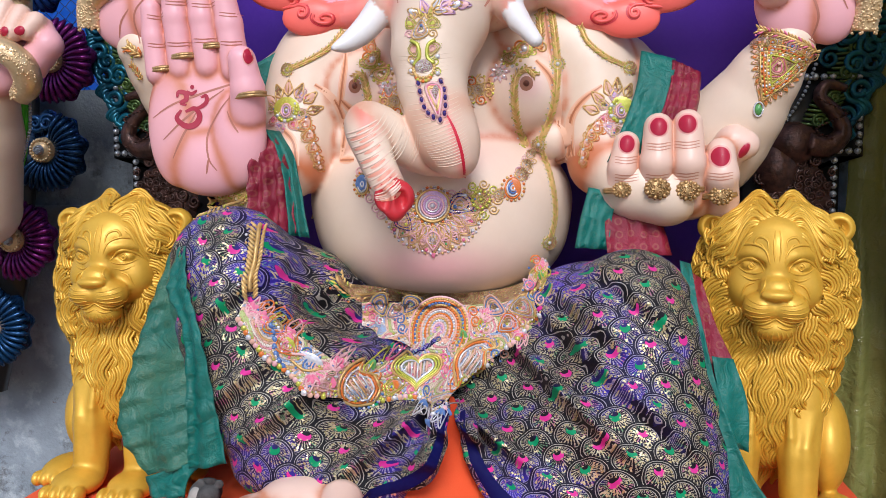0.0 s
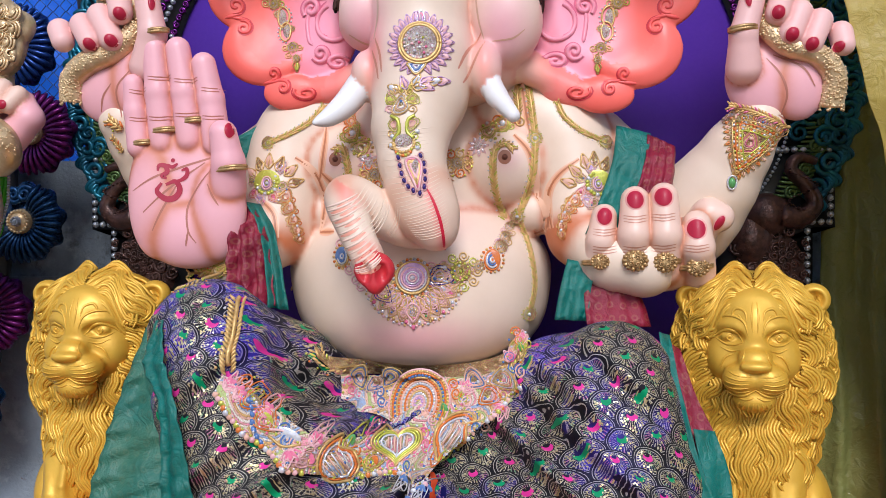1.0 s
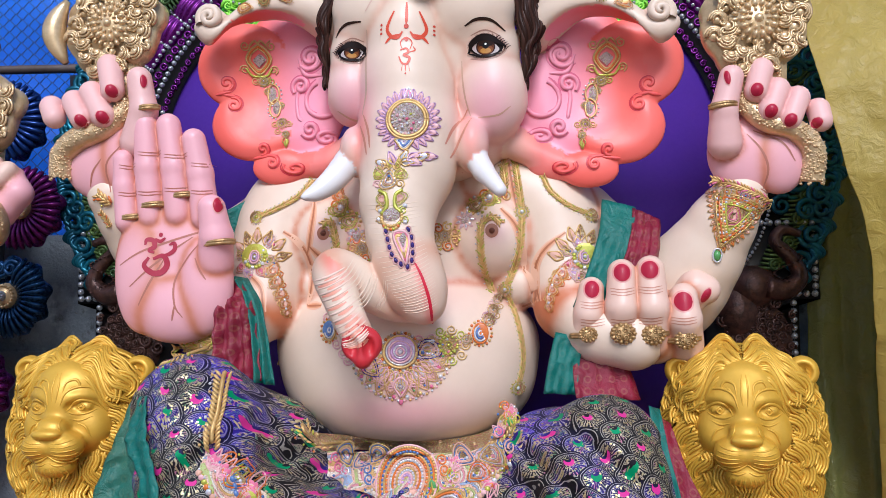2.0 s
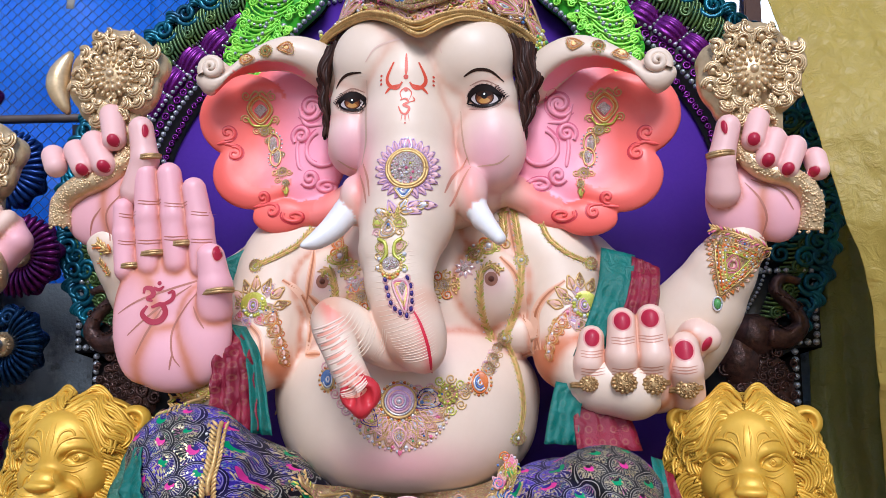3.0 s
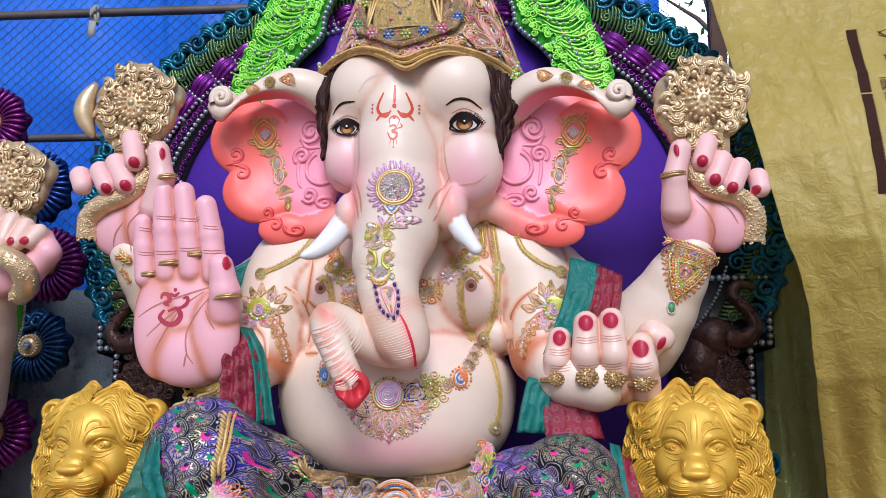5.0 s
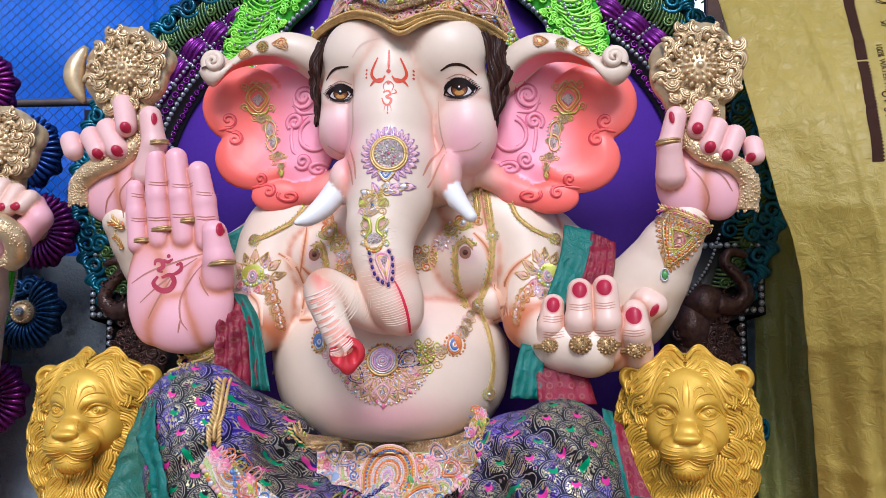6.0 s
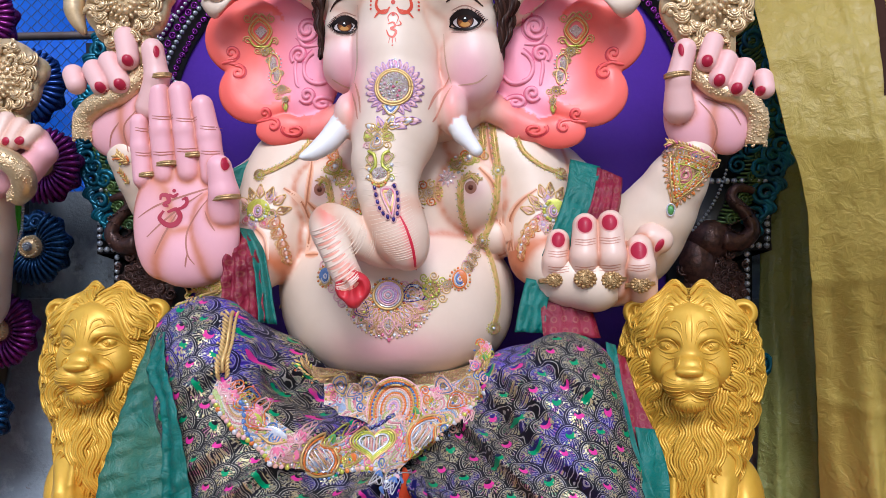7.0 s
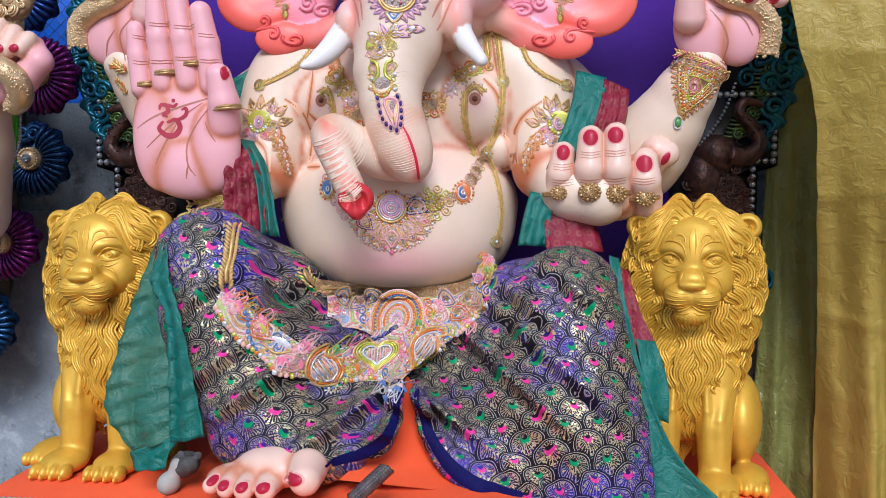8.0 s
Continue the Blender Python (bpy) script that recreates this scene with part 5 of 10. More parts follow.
def hung_sheet(name, corners, nx, nz, wave, material, label, category="tarpaulin", kind="structure", folds=()):
    """A hanging sheet between four corners (top left, top right, bottom left, bottom right), rumpled, with vertical folds."""
    tl, tr, bl, br = (Vector(c) for c in corners)
    rows = []
    for i in range(nz + 1):
        f = i / nz
        row = []
        for j in range(nx + 1):
            g = j / nx
            p = tl.lerp(tr, g).lerp(bl.lerp(br, g), f)
            q = wave * (noise.noise((p.x * 3, p.z * 2.2, 1.3)) + 0.5 * noise.noise((p.x * 9, p.z * 5, 4.1)) + 0.22 * noise.noise((p.x * 22, p.z * 14, 8.0)))
            for per, am, ph in folds:
                q += am * math.sin(per * (g + 0.04 * math.sin(4 * f + ph)) + ph) * (0.4 + 0.6 * f)
            row.append((p.x, p.y + q, p.z))
        rows.append(row)
    kit = Kit()
    kit.sheet(rows)
    ob = kit.object(name, [material])
    ob.modifiers.new("thick", "SOLIDIFY").thickness = 0.002
    return tagged(ob, label, category, "", kind)


IRON = surface("galvanised_iron", (0.16, 0.13, 0.12), (0.09, 0.06, 0.05), rough=0.55, metal=0.5)
WIRE = surface("fence_wire", (0.05, 0.07, 0.12), (0.03, 0.04, 0.07), rough=0.5, metal=0.4)
ORANGE = surface("orange_cloth", (0.86, 0.11, 0.025), (0.78, 0.085, 0.02), scale=3.0, rough=0.85, bump=0.35, bump_scale=220.0)
EARTH = surface("packed_earth", (0.16, 0.13, 0.10), (0.10, 0.08, 0.065), scale=1.5, rough=0.95, bump=0.6, bump_scale=25.0)
RUST = surface("rusted_post", (0.10, 0.045, 0.03), (0.05, 0.025, 0.02), rough=0.8)
BLUE = tarpaulin("blue_tarpaulin", (0.03, 0.28, 0.95), (0.02, 0.17, 0.80), 0.4, 0.35, 4.0, 0.5)
YELLOW = tarpaulin("yellow_tarpaulin", (0.72, 0.56, 0.15), (0.55, 0.42, 0.08), 0.34, 0.45, 3.2, 0.8)
OLIVE = tarpaulin("olive_tarpaulin", (0.28, 0.29, 0.09), (0.17, 0.19, 0.05), 0.17, 0.25, 7.0, 1.0)

slab("ground", -40, 40, -40, 40, -0.2, 0, EARTH, "packed brown earth floor of the workshop", "ground")
# beyond x=1.6 the wall is unseen, added to keep light off the tarpaulin's back
slab("wall_north", -6, 4.2, 0.92, 1.05, 0, 2.3, stained_wall(), "grey-blue stained plaster wall behind the lions", "wall")
slab("trim_ledge", -6, 1.6, 0.89, 0.92, 1.74, 1.775, stained_wall(), "narrow plaster ledge along the stained wall", "ledge")
hung_sheet("backdrop_tarpaulin", ((-4.6, 1.62, 5.2), (1.22, 1.62, 5.2), (-4.6, 1.62, 1.6), (1.22, 1.62, 1.6)), 70, 40, 0.05, BLUE, "bright blue plastic tarpaulin behind the wire fence", folds=((30.0, 0.025, 0.5), (11.0, 0.03, 2.0)))
hung_sheet("backdrop_tarpaulin", ((-1.75, 1.56, 5.2), (-0.2, 1.56, 5.2), (-1.55, 1.56, 2.0), (-0.1, 1.56, 2.0)), 30, 30, 0.03, BLUE, "second layer of blue tarpaulin with hanging folds", folds=((22.0, 0.03, 0.0),))

# chain-link fence: zigzag wires, hooked into one another
kit = Kit()
X0, X1, Z0, Z1, CELL, RISE = -3.6, 1.259, 2.2, 4.5, 0.034, 0.030
for i in range(int((X1 - X0) / CELL)):
    x = X0 + i * CELL
    pts, n = [], int((Z1 - Z0) / RISE)
    for j in range(n):
        s = 1 if (i + j) % 2 else -1
        pts.append((x + s * CELL * 0.5, 1.24 - 0.004 * s, Z0 + j * RISE, 0.0024))
    kit.tube(pts, 0, 3)
tagged(kit.object("chain_link_fence", [WIRE]), "dark chain-link wire fence in front of blue tarpaulin", "fence", "", "stuff")
for n, (z0, z1, x0, x1, r) in enumerate(((3.875, 3.775, -3.6, 1.5, 0.024), (3.16, 3.10, -3.6, 1.5, 0.022))):
    bm = bmesh.new()
    sweep(bm, [(x0 + (x1 - x0) * f, 1.16 + 0.004 * math.sin(9 * f), z0 + (z1 - z0) * f + 0.006 * math.sin(7 * f), r) for f in np.linspace(0, 1, 16)], 12)
    tagged(part("fence_pipe", bm, IRON), "rusty grey iron pipe across the wire fence", "pipe", "fence pipes")
# rag and tag tied to the upper pipe
RAG = surface("grey_rag", (0.42, 0.40, 0.36), (0.25, 0.23, 0.2), rough=0.9, bump=0.5)
rag = thing("tied_tag", "pale cloth knot with a tag tied to the pipe", "tag", (-1.847, 1.12, 3.817))
kit = Kit()
for i in range(5):
    kit.tube([(0.02 * math.cos(a + i), -0.005 - 0.012 * math.sin(a + i), 0.02 - 0.012 * i + 0.03 * math.sin(2 * a), 0.008) for a in np.linspace(0, 3.5, 7)])
kit.object("knot", [RAG], rag)
kit = Kit()
kit.plate([(-0.022, -0.02, -0.04), (0.018, -0.02, -0.045), (0.012, -0.025, -0.135), (-0.028, -0.025, -0.13)], 0.004)
kit.object("tag", [RAG], rag, "frayed off-white tag")
bm = bmesh.new()
box(bm, 1.375, 1.449, 1.06, 1.13, 0, 4.6, 0.006)
tagged(part("trim_post", bm, RUST, None, "", False), "dark rusted iron post at the tarpaulin's edge", "post", "", "structure")

# tarpaulins beside the statue
EDGE = ((0.02, 1.64), (1.02, 1.60), (1.25, 1.575), (1.54, 1.535), (1.74, 1.495), (1.96, 1.45), (2.10, 1.43), (2.27, 1.385), (2.35, 1.35), (2.60, 1.30), (2.87, 1.275), (3.18, 1.245), (3.40, 1.22), (3.75, 1.17))


def yellow_at(g, z):
    """A point of the yellow tarpaulin: share g of its width from the free edge, height z; it bellies towards the front."""
    x0 = float(np.interp(z, [e[0] for e in EDGE], [e[1] for e in EDGE]))
    x = x0 + (3.1 - x0) * g
    low = min(1.0, max(0.0, (2.15 - z) / 1.1))
    y = 0.44 - 0.47 * math.exp(-((z - 2.40) / 0.85) ** 2) - (0.5 + 0.75 * low) * g
    y += 0.020 * noise.noise((x * 3, z * 2.2, 1.3)) + 0.012 * noise.noise((x * 9, z * 5, 4.1)) + 0.005 * noise.noise((x * 26, z * 17, 8.0))
    y += 0.02 * math.sin(7 * g + 2 * z) + 0.006 * math.sin(30 * g + 3 * z)
    # loose folds towards the ground, and a few sharp creases from packing
    y += low * (0.034 * math.sin(44 * g + 1.2 * math.sin(1.7 * z)) + 0.016 * math.sin(97 * g + 2.0 * z))
    for a, b, h in ((2.62, 0.30, 0.010), (2.36, -0.22, 0.008), (1.86, 0.12, 0.010), (3.02, -0.35, 0.008), (1.42, -0.3, 0.010)):
        y -= h * math.exp(-abs(z - a - b * g) / 0.016)
    for a, h in ((0.14, 0.010), (0.31, 0.009), (0.46, 0.010)):
        y -= h * math.exp(-abs(g - a - 0.012 * math.sin(3 * z)) / 0.006)
    return Vector((x, y, z))


kit = Kit()
kit.sheet([[yellow_at(g, z) for g in np.linspace(0, 1, 190) ** 1.2] for z in np.linspace(3.75, 0.02, 220)])
yellow = kit.object("curtain_tarpaulin", [YELLOW])
yellow.modifiers.new("thick", "SOLIDIFY").thickness = 0.002
tagged(yellow, "creased yellow plastic tarpaulin hanging beside the statue", "tarpaulin", "", "structure")
hung_sheet("curtain_tarpaulin", ((1.46, 0.62, 2.7), (2.7, 0.56, 2.7), (1.37, 0.58, 0.05), (2.6, 0.50, 0.05)), 140, 110, 0.035, OLIVE, "olive green glossy plastic tarpaulin in loose vertical folds", folds=((58.0, 0.026, 0.0), (23.0, 0.030, 1.0), (131.0, 0.007, 2.0)))

# glowing panel added as the bright hazy sky behind the tree; backlights the tarpaulins
m, nt, bs = nodes_of("bright_sky")
bs.inputs["Base Color"].default_value = (0, 0, 0, 1)
bs.inputs["Emission Color"].default_value, bs.inputs["Emission Strength"].default_value = (0.9, 0.96, 1.0, 1.0), 1.6
slab("backdrop_sky", 1.0, 16.0, 15.0, 15.1, 0.0, 16.0, m, "bright hazy white sky", "sky")

# tree behind the gap
LEAF = surface("leaf_green", (0.10, 0.22, 0.03), (0.05, 0.13, 0.02), rough=0.5)
BARK = surface("bark", (0.12, 0.08, 0.05), rough=0.9)
tree_thing = thing("tree", "leafy green tree outside behind the fence", "tree", (3.0, 7.0, 0))
bm = bmesh.new()
sweep(bm, [(0, 0, 0, 0.16), (0.05, 0, 2.5, 0.12), (-0.1, 0.1, 5.0, 0.07), (0, 0, 7.0, 0.03)], 10)
for a in range(6):
    sweep(bm, [(0, 0, 3.5 + 0.5 * a, 0.05), (0.7 * math.cos(a * 2.1), 0.7 * math.sin(a * 2.1), 4.3 + 0.5 * a, 0.03), (1.4 * math.cos(a * 2.1), 1.4 * math.sin(a * 2.1), 4.9 + 0.5 * a, 0.012)], 6)
part("trunk", bm, BARK, tree_thing)
rng = random.Random(8)
kit = Kit()
for i in range(1500):
    a, r = rng.uniform(0, 6.28), 1.9 * math.sqrt(rng.random())
    z = rng.uniform(4.2, 8.4)
    r *= 1 - abs(z - 6.2) / 3.2
    if noise.noise((r * math.cos(a), r * math.sin(a), z)) < -0.05:
        continue
    c = Vector((r * math.cos(a), r * math.sin(a), z))
    d, e = Vector((rng.uniform(-1, 1), rng.uniform(-1, 1), rng.uniform(-1, 0.3))).normalized() * 0.10, Vector((rng.uniform(-1, 1), rng.uniform(-1, 1), rng.uniform(-1, 1))).normalized() * 0.035
    k = len(kit.v)
    kit.v += [tuple(c), tuple(c + d * 0.5 + e), tuple(c + d), tuple(c + d * 0.5 - e)]
    kit.f.append((k, k + 1, k + 2, k + 3))
    kit.m.append(0)
kit.object("crown", [LEAF], tree_thing, "ragged crown of small leaves")

# ---- platform with orange cloth and silver braid ----
bm = bmesh.new()
box(bm, -1.36, 1.36, -0.43, 0.88, 0.0, PLAT, 0.012)
tagged(part("platform", bm, ORANGE), "low platform covered in bright orange cloth", "platform")
bm = bmesh.new()
grid = []
for i in range(25):
    row = []
    for j in range(33):
        x, f = -0.66 + 1.12 * j / 32, i / 24
        y = 0.1 - 1.05 * f
        z = PLAT + 0.03 + 0.05 * (1 - f) + 0.012 * math.sin(9 * x + 3 * f) + 0.01 * noise.noise((x * 4, y * 4, 0)) - (0.0 if f < 0.8 else (f - 0.8) * 0.4)
        row.append(bm.verts.new((x, y, z)))
    grid.append(row)
for i in range(24):
    for j in range(32):
        bm.faces.new((grid[i][j], grid[i][j + 1], grid[i + 1][j + 1], grid[i + 1][j]))
orange_sheet = tagged(part("seat_cloth", bm, ORANGE), "bright orange cloth spread under the foot over the platform", "cloth")
orange_sheet.modifiers.new("thick", "SOLIDIFY").thickness = 0.006
# the same cloth rises in a pointed fold between the legs
kit = Kit()
kit.sheet([[tuple(p + (q - p) * f for p, q in zip(a, b)) for f in np.linspace(0, 1, 7)] for a, b in zip(smooth_line(((0.058, -0.25, 1.26), (0.036, -0.27, 1.165), (0.014, -0.32, 1.074), (-0.063, -0.4, 1.021), (-0.114, -0.5, 0.99)), 4), smooth_line(((0.068, -0.25, 1.26), (0.109, -0.22, 1.154), (0.159, -0.2, 1.043), (0.266, -0.22, 0.936), (0.402, -0.3, 0.884)), 4))])
kit.object("front_fall", [ORANGE], orange_sheet)
bm = bmesh.new()
box(bm, -0.62, 0.44, -1.05, -0.435, 0.0, PLAT - 0.03, 0.02)
tagged(part("plinth", bm, ORANGE), "front plinth wrapped in orange cloth", "plinth")
SILVER = surface("silver_paint", (0.50, 0.50, 0.52), (0.28, 0.28, 0.30), rough=0.35, metal=0.6)
braid = thing("braid_trim", "silver painted braid along the platform's edge", "trim", (0, 0, 0))
kit = Kit()
for i in range(42):
    kit.blob((-1.35 + i * 0.0185, -0.436, PLAT - 0.008), 0.0105, 0.014, 0.013)
kit.object("silver_braid", [SILVER], braid)

# ---- the throne's back: a carved and painted arch ----
VIOLET = surface("violet_paint", (0.085, 0.022, 0.34), (0.065, 0.016, 0.27), scale=3.0, rough=0.55, bump=0.15)
TEAL = surface("teal_metallic_paint", (0.01, 0.16, 0.22), (0.004, 0.03, 0.07), scale=7.0, rough=0.3, metal=0.55, bump=0.2)
FROND = surface("green_gold_paint", (0.10, 0.16, 0.03), (0.01, 0.05, 0.035), scale=9.0, rough=0.32, metal=0.5, bump=0.2)
BLACK = surface("black_paint", (0.008, 0.010, 0.012), (0.02, 0.02, 0.022), rough=0.35, bump=0.2)
PURPLE = surface("purple_metallic_paint", (0.20, 0.015, 0.24), (0.09, 0.005, 0.12), scale=9.0, rough=0.28, metal=0.6, bump=0.15)
PEARL = surface("silver_bead_paint", (0.52, 0.55, 0.58), (0.35, 0.37, 0.40), rough=0.28, metal=0.6, bump=0.1)
COPPER = surface("copper_black_paint", (0.14, 0.062, 0.046), (0.018, 0.012, 0.011), scale=34.0, rough=0.32, metal=0.45, bump=0.9, bump_scale=60.0)
LIME = surface("lime_paint", (0.09, 0.60, 0.025), (0.03, 0.36, 0.015), scale=9.0, rough=0.4, bump=0.25)
LIMEGOLD = surface("lime_gold_paint", (0.34, 0.74, 0.06), (0.14, 0.58, 0.04), scale=14.0, rough=0.35, metal=0.3, bump=0.2)
ORANGERED = surface("orange_red_paint", (0.50, 0.06, 0.02), (0.12, 0.012, 0.008), scale=12.0, rough=0.4, metal=0.3)

throne = thing("throne_back", "carved throne back with violet panel, purple ring and teal scrollwork", "throne", (0, 0.6, 0.885))
OFF = Vector((0, -0.6, -0.885))
ZC = 2.58


def arch(a, b, q):
    return a * math.cos(q), ZC + 0.87 * b * math.sin(q)


def tpart(kit, name, mats, label="", parent=None):
    kit.v = [tuple(Vector(p) + OFF) for p in kit.v]
    return kit.object(name, mats, parent or throne, label)


def band(kit, a0, b0, a1, b1, q0, q1, y0, y1, depth, n=60, mat=0):
    """A flat arched band between two ellipses."""
    rows = []
    for i in range(n + 1):
        q = q0 + (q1 - q0) * i / n
        (xa, za), (xb, zb) = arch(a0, b0, q), arch(a1, b1, q)
        rows.append([(xa, y0 + depth, za), (xa, y0, za), (xb, y1, zb), (xb, y1 + depth, zb)])
    kit.sheet(rows, mat)


# violet panel
kit = Kit()
ring = [(*arch(1.16, 1.02, q),) for q in np.linspace(-0.25, math.pi + 0.25, 60)]
kit.plate([(x, 0.66, z) for x, z in ring] + [(-1.12, 0.66, 1.0), (1.12, 0.66, 1.0)], 0.03, 0, (0, 0.66, 2.3))
tpart(kit, "violet_panel", [VIOLET], "plain violet painted panel")
kit = Kit()
band(kit, 1.13, 0.99, 1.46, 1.22, -0.28, math.pi + 0.28, 0.64, 0.64, 0.04, mat=0)
tpart(kit, "arch_board", [BLACK], "black painted arched board")
# thin purple scroll line next to the violet
kit = Kit()
for i in range(110):
    q = -0.25 + (math.pi + 0.5) * i / 109
    x, z = arch(1.155, 1.005, q)
    kit.tube(spiral((x, 0.634, z), 0.015, 0.004, 1.4, q + i, 0.0045, 0.003, 9))
tpart(kit, "scroll_line", [PURPLE], "thin purple scroll line")


def pearl_line(pts, r, label="string of silver painted beads", y=0.62):
    kit = Kit()
    for x, z in pts:
        kit.blob((x, y, z), r, r * 1.4, r)
    return tpart(kit, "bead_string", [PEARL], label)


def along(pts, step):
    """Even steps on a polyline (x, z)."""
    out, rest = [], 0.0
    for (x0, z0), (x1, z1) in zip(pts[:-1], pts[1:]):
        ln = math.hypot(x1 - x0, z1 - z0)
        d = rest
        while d < ln:
            out.append((x0 + (x1 - x0) * d / ln, z0 + (z1 - z0) * d / ln))
            d += step
        rest = d - ln
    return out


qs = np.linspace(-0.12, math.pi + 0.12, 120)
pearl_line(along([arch(1.20, 1.05, q) for q in qs if 0.25 < q < math.pi - 0.25], 0.026), 0.011)
pearl_line(along([arch(1.285, 1.085, q) for q in qs if 0.30 < q < math.pi - 0.30], 0.024), 0.009)
pearl_line(along([arch(1.40, 1.155, q) for q in qs if 0.30 < q < math.pi - 0.30], 0.022), 0.008)
# small purple eyelets between the bead strings
kit = Kit()
for x, z in along([arch(1.245, 1.068, q) for q in qs if 0.3 < q < math.pi - 0.3], 0.042):
    kit.tube([(x + 0.014 * math.cos(a), 0.632, z + 0.014 * math.sin(a), 0.005) for a in np.linspace(0, 6.28, 9)])
    kit.blob((x, 0.636, z), 0.006, 0.008, 0.006)
tpart(kit, "eyelet_band", [PURPLE], "row of small purple eyelets")
# purple bulbs with bead bars between
bulbs = along([arch(1.345, 1.12, q) for q in qs if 0.3 < q < math.pi - 0.3], 0.125)
for i, (x, z) in enumerate(bulbs):
    q = math.atan2((z - ZC) / 0.974, x / 1.345)
    nx, nz = math.cos(q), math.sin(q)
    tx, tz = -nz, nx
    kit = Kit()
    rows = []
    for k in range(9):
        f = k / 8 * 2 - 1
        w = 0.06 * (1 - 0.2 * f * f)
        row = []
        for j in range(25):
            g = j / 24 * 2 - 1
            row.append((x + tx * f * 0.058 + nx * g * w, 0.638 - (0.036 + 0.012 * abs(math.sin(7.85 * g + 0.9 * f))) * math.sqrt(max(0, 1 - g * g)) * (1 - 0.55 * f * f), z + tz * f * 0.058 + nz * g * w))
        rows.append(row)
    kit.sheet(rows)
    for g in (-0.75, 0.75):
        kit.tube([(x + tx * f * 0.056 + nx * g * 0.052 * (1 - 0.25 * f * f), 0.625 - 0.006 * (1 - f * f), z + tz * f * 0.056 + nz * g * 0.052 * (1 - 0.25 * f * f), 0.006) for f in np.linspace(-1, 1, 7)])
    tpart(kit, "bulb", [PURPLE])
    kit = Kit()
    for g in np.linspace(-1, 1, 6):
        kit.blob((x + tx * 0.0625 + nx * g * 0.048, 0.628, z + tz * 0.0625 + nz * g * 0.048), 0.0085, 0.014, 0.0085)
    tpart(kit, "bead_bar", [PEARL])
# teal and green scrollwork outside
for side in (-1, 1):
    for i in range(21):
        q = 1.34 - i * 0.088
        x, z = arch(1.44, 1.20, q)
        nx, nz = math.cos(q), math.sin(q)
        tx, tz = -nz, nx
        kit, kit2 = Kit(), Kit()

        def leaf_line(kit, pts, mat=0, n=5):
            kit.tube([(side * (x + nx * r + tx * t), 0.612 - lift, z + nz * r + tz * t, w) for r, t, w, lift in smooth_line(pts, 4)], mat, n)

        o = 0.125 + 0.022 * math.sin(i * 2.4)
        kit.plate([(side * (x + nx * r + tx * t), 0.632, z + nz * r + tz * t) for r, t in ((-0.04, -0.07), (-0.04, 0.07), (0.05, 0.08), (o * 0.85, 0.065), (o, 0.025), (o * 1.02, -0.03), (o * 0.78, -0.07), (0.05, -0.075))][::side], 0.05, 0)
        kit.tube([(side * p[0], p[1], p[2], p[3]) for p in spiral((x + nx * 0.085 + tx * 0.012, 0.61, z + nz * 0.085 + tz * 0.012), 0.052, 0.010, 1.7, q + 2.6, 0.014, 0.010, 22, -0.018)], 1, 6)
        kit.tube([(side * p[0], p[1], p[2], p[3]) for p in spiral((x + nx * 0.035 + tx * 0.048, 0.612, z + nz * 0.035 + tz * 0.048), 0.030, 0.006, 1.6, q + 0.6, 0.009, 0.007, 16)], 1)
        for k in range(5):
            leaf_line(kit, ((0.07 + 0.01 * k, -0.01 - 0.012 * k, 0.009, 0.0), (0.115, -0.02 - 0.014 * k, 0.012, 0.012), (0.145 - 0.012 * k, -0.04 - 0.014 * k, 0.009, 0.012), (0.135 - 0.014 * k, -0.065 - 0.010 * k, 0.004, 0.0)), 1, 6)
        for k in range(7):
            s0 = -0.06 + 0.018 * k
            leaf_line(kit2, ((-0.042, s0 - 0.01, 0.005, 0.0), (-0.01, s0 - 0.002, 0.0075, 0.006), (0.03, s0 + 0.018, 0.0075, 0.008), (0.056, s0 + 0.042, 0.006, 0.006), (0.05, s0 + 0.056, 0.003, 0.0)))
        kit2.tube([(side * p[0], p[1], p[2], p[3]) for p in spiral((x + nx * 0.012 - tx * 0.04, 0.60, z + nz * 0.012 - tz * 0.04), 0.026, 0.005, 1.6, q + 1.0, 0.008, 0.006, 16)])
        leaf = tpart(kit, "acanthus_leaf", [BLACK, TEAL], "teal and black carved leaf")
        tpart(kit2, "frond", [FROND], "green gold fronds", leaf)
# orange scroll panels beside the violet
for side in (-1, 1):
    kit = Kit()
    cx, cz = side * 1.235, 2.865
    for k in range(9):
        a = -0.9 + 0.3 * k
        kit.tube([(cx + side * r * math.sin(a + 0.5 * r * 8), 0.628, cz - 0.08 + r * math.cos(a), 0.009 - 0.03 * r) for r in np.linspace(0.01, 0.14, 8)])
    for k in range(6):
        kit.tube(spiral((cx + side * 0.05 * math.cos(k * 2.2), 0.628, cz + 0.06 * math.sin(k * 1.7)), 0.028, 0.006, 1.4, k, 0.008, 0.005, 12))
    tpart(kit, "orange_scroll", [ORANGERED], "orange red scroll panel on black")
    pearl_line(along([(side * 1.20, 2.97), (side * 1.165, 2.82), (side * 1.10, 2.75)] if side < 0 else [(1.20, 2.93), (1.165, 2.78), (1.22, 2.73)], 0.024), 0.010)
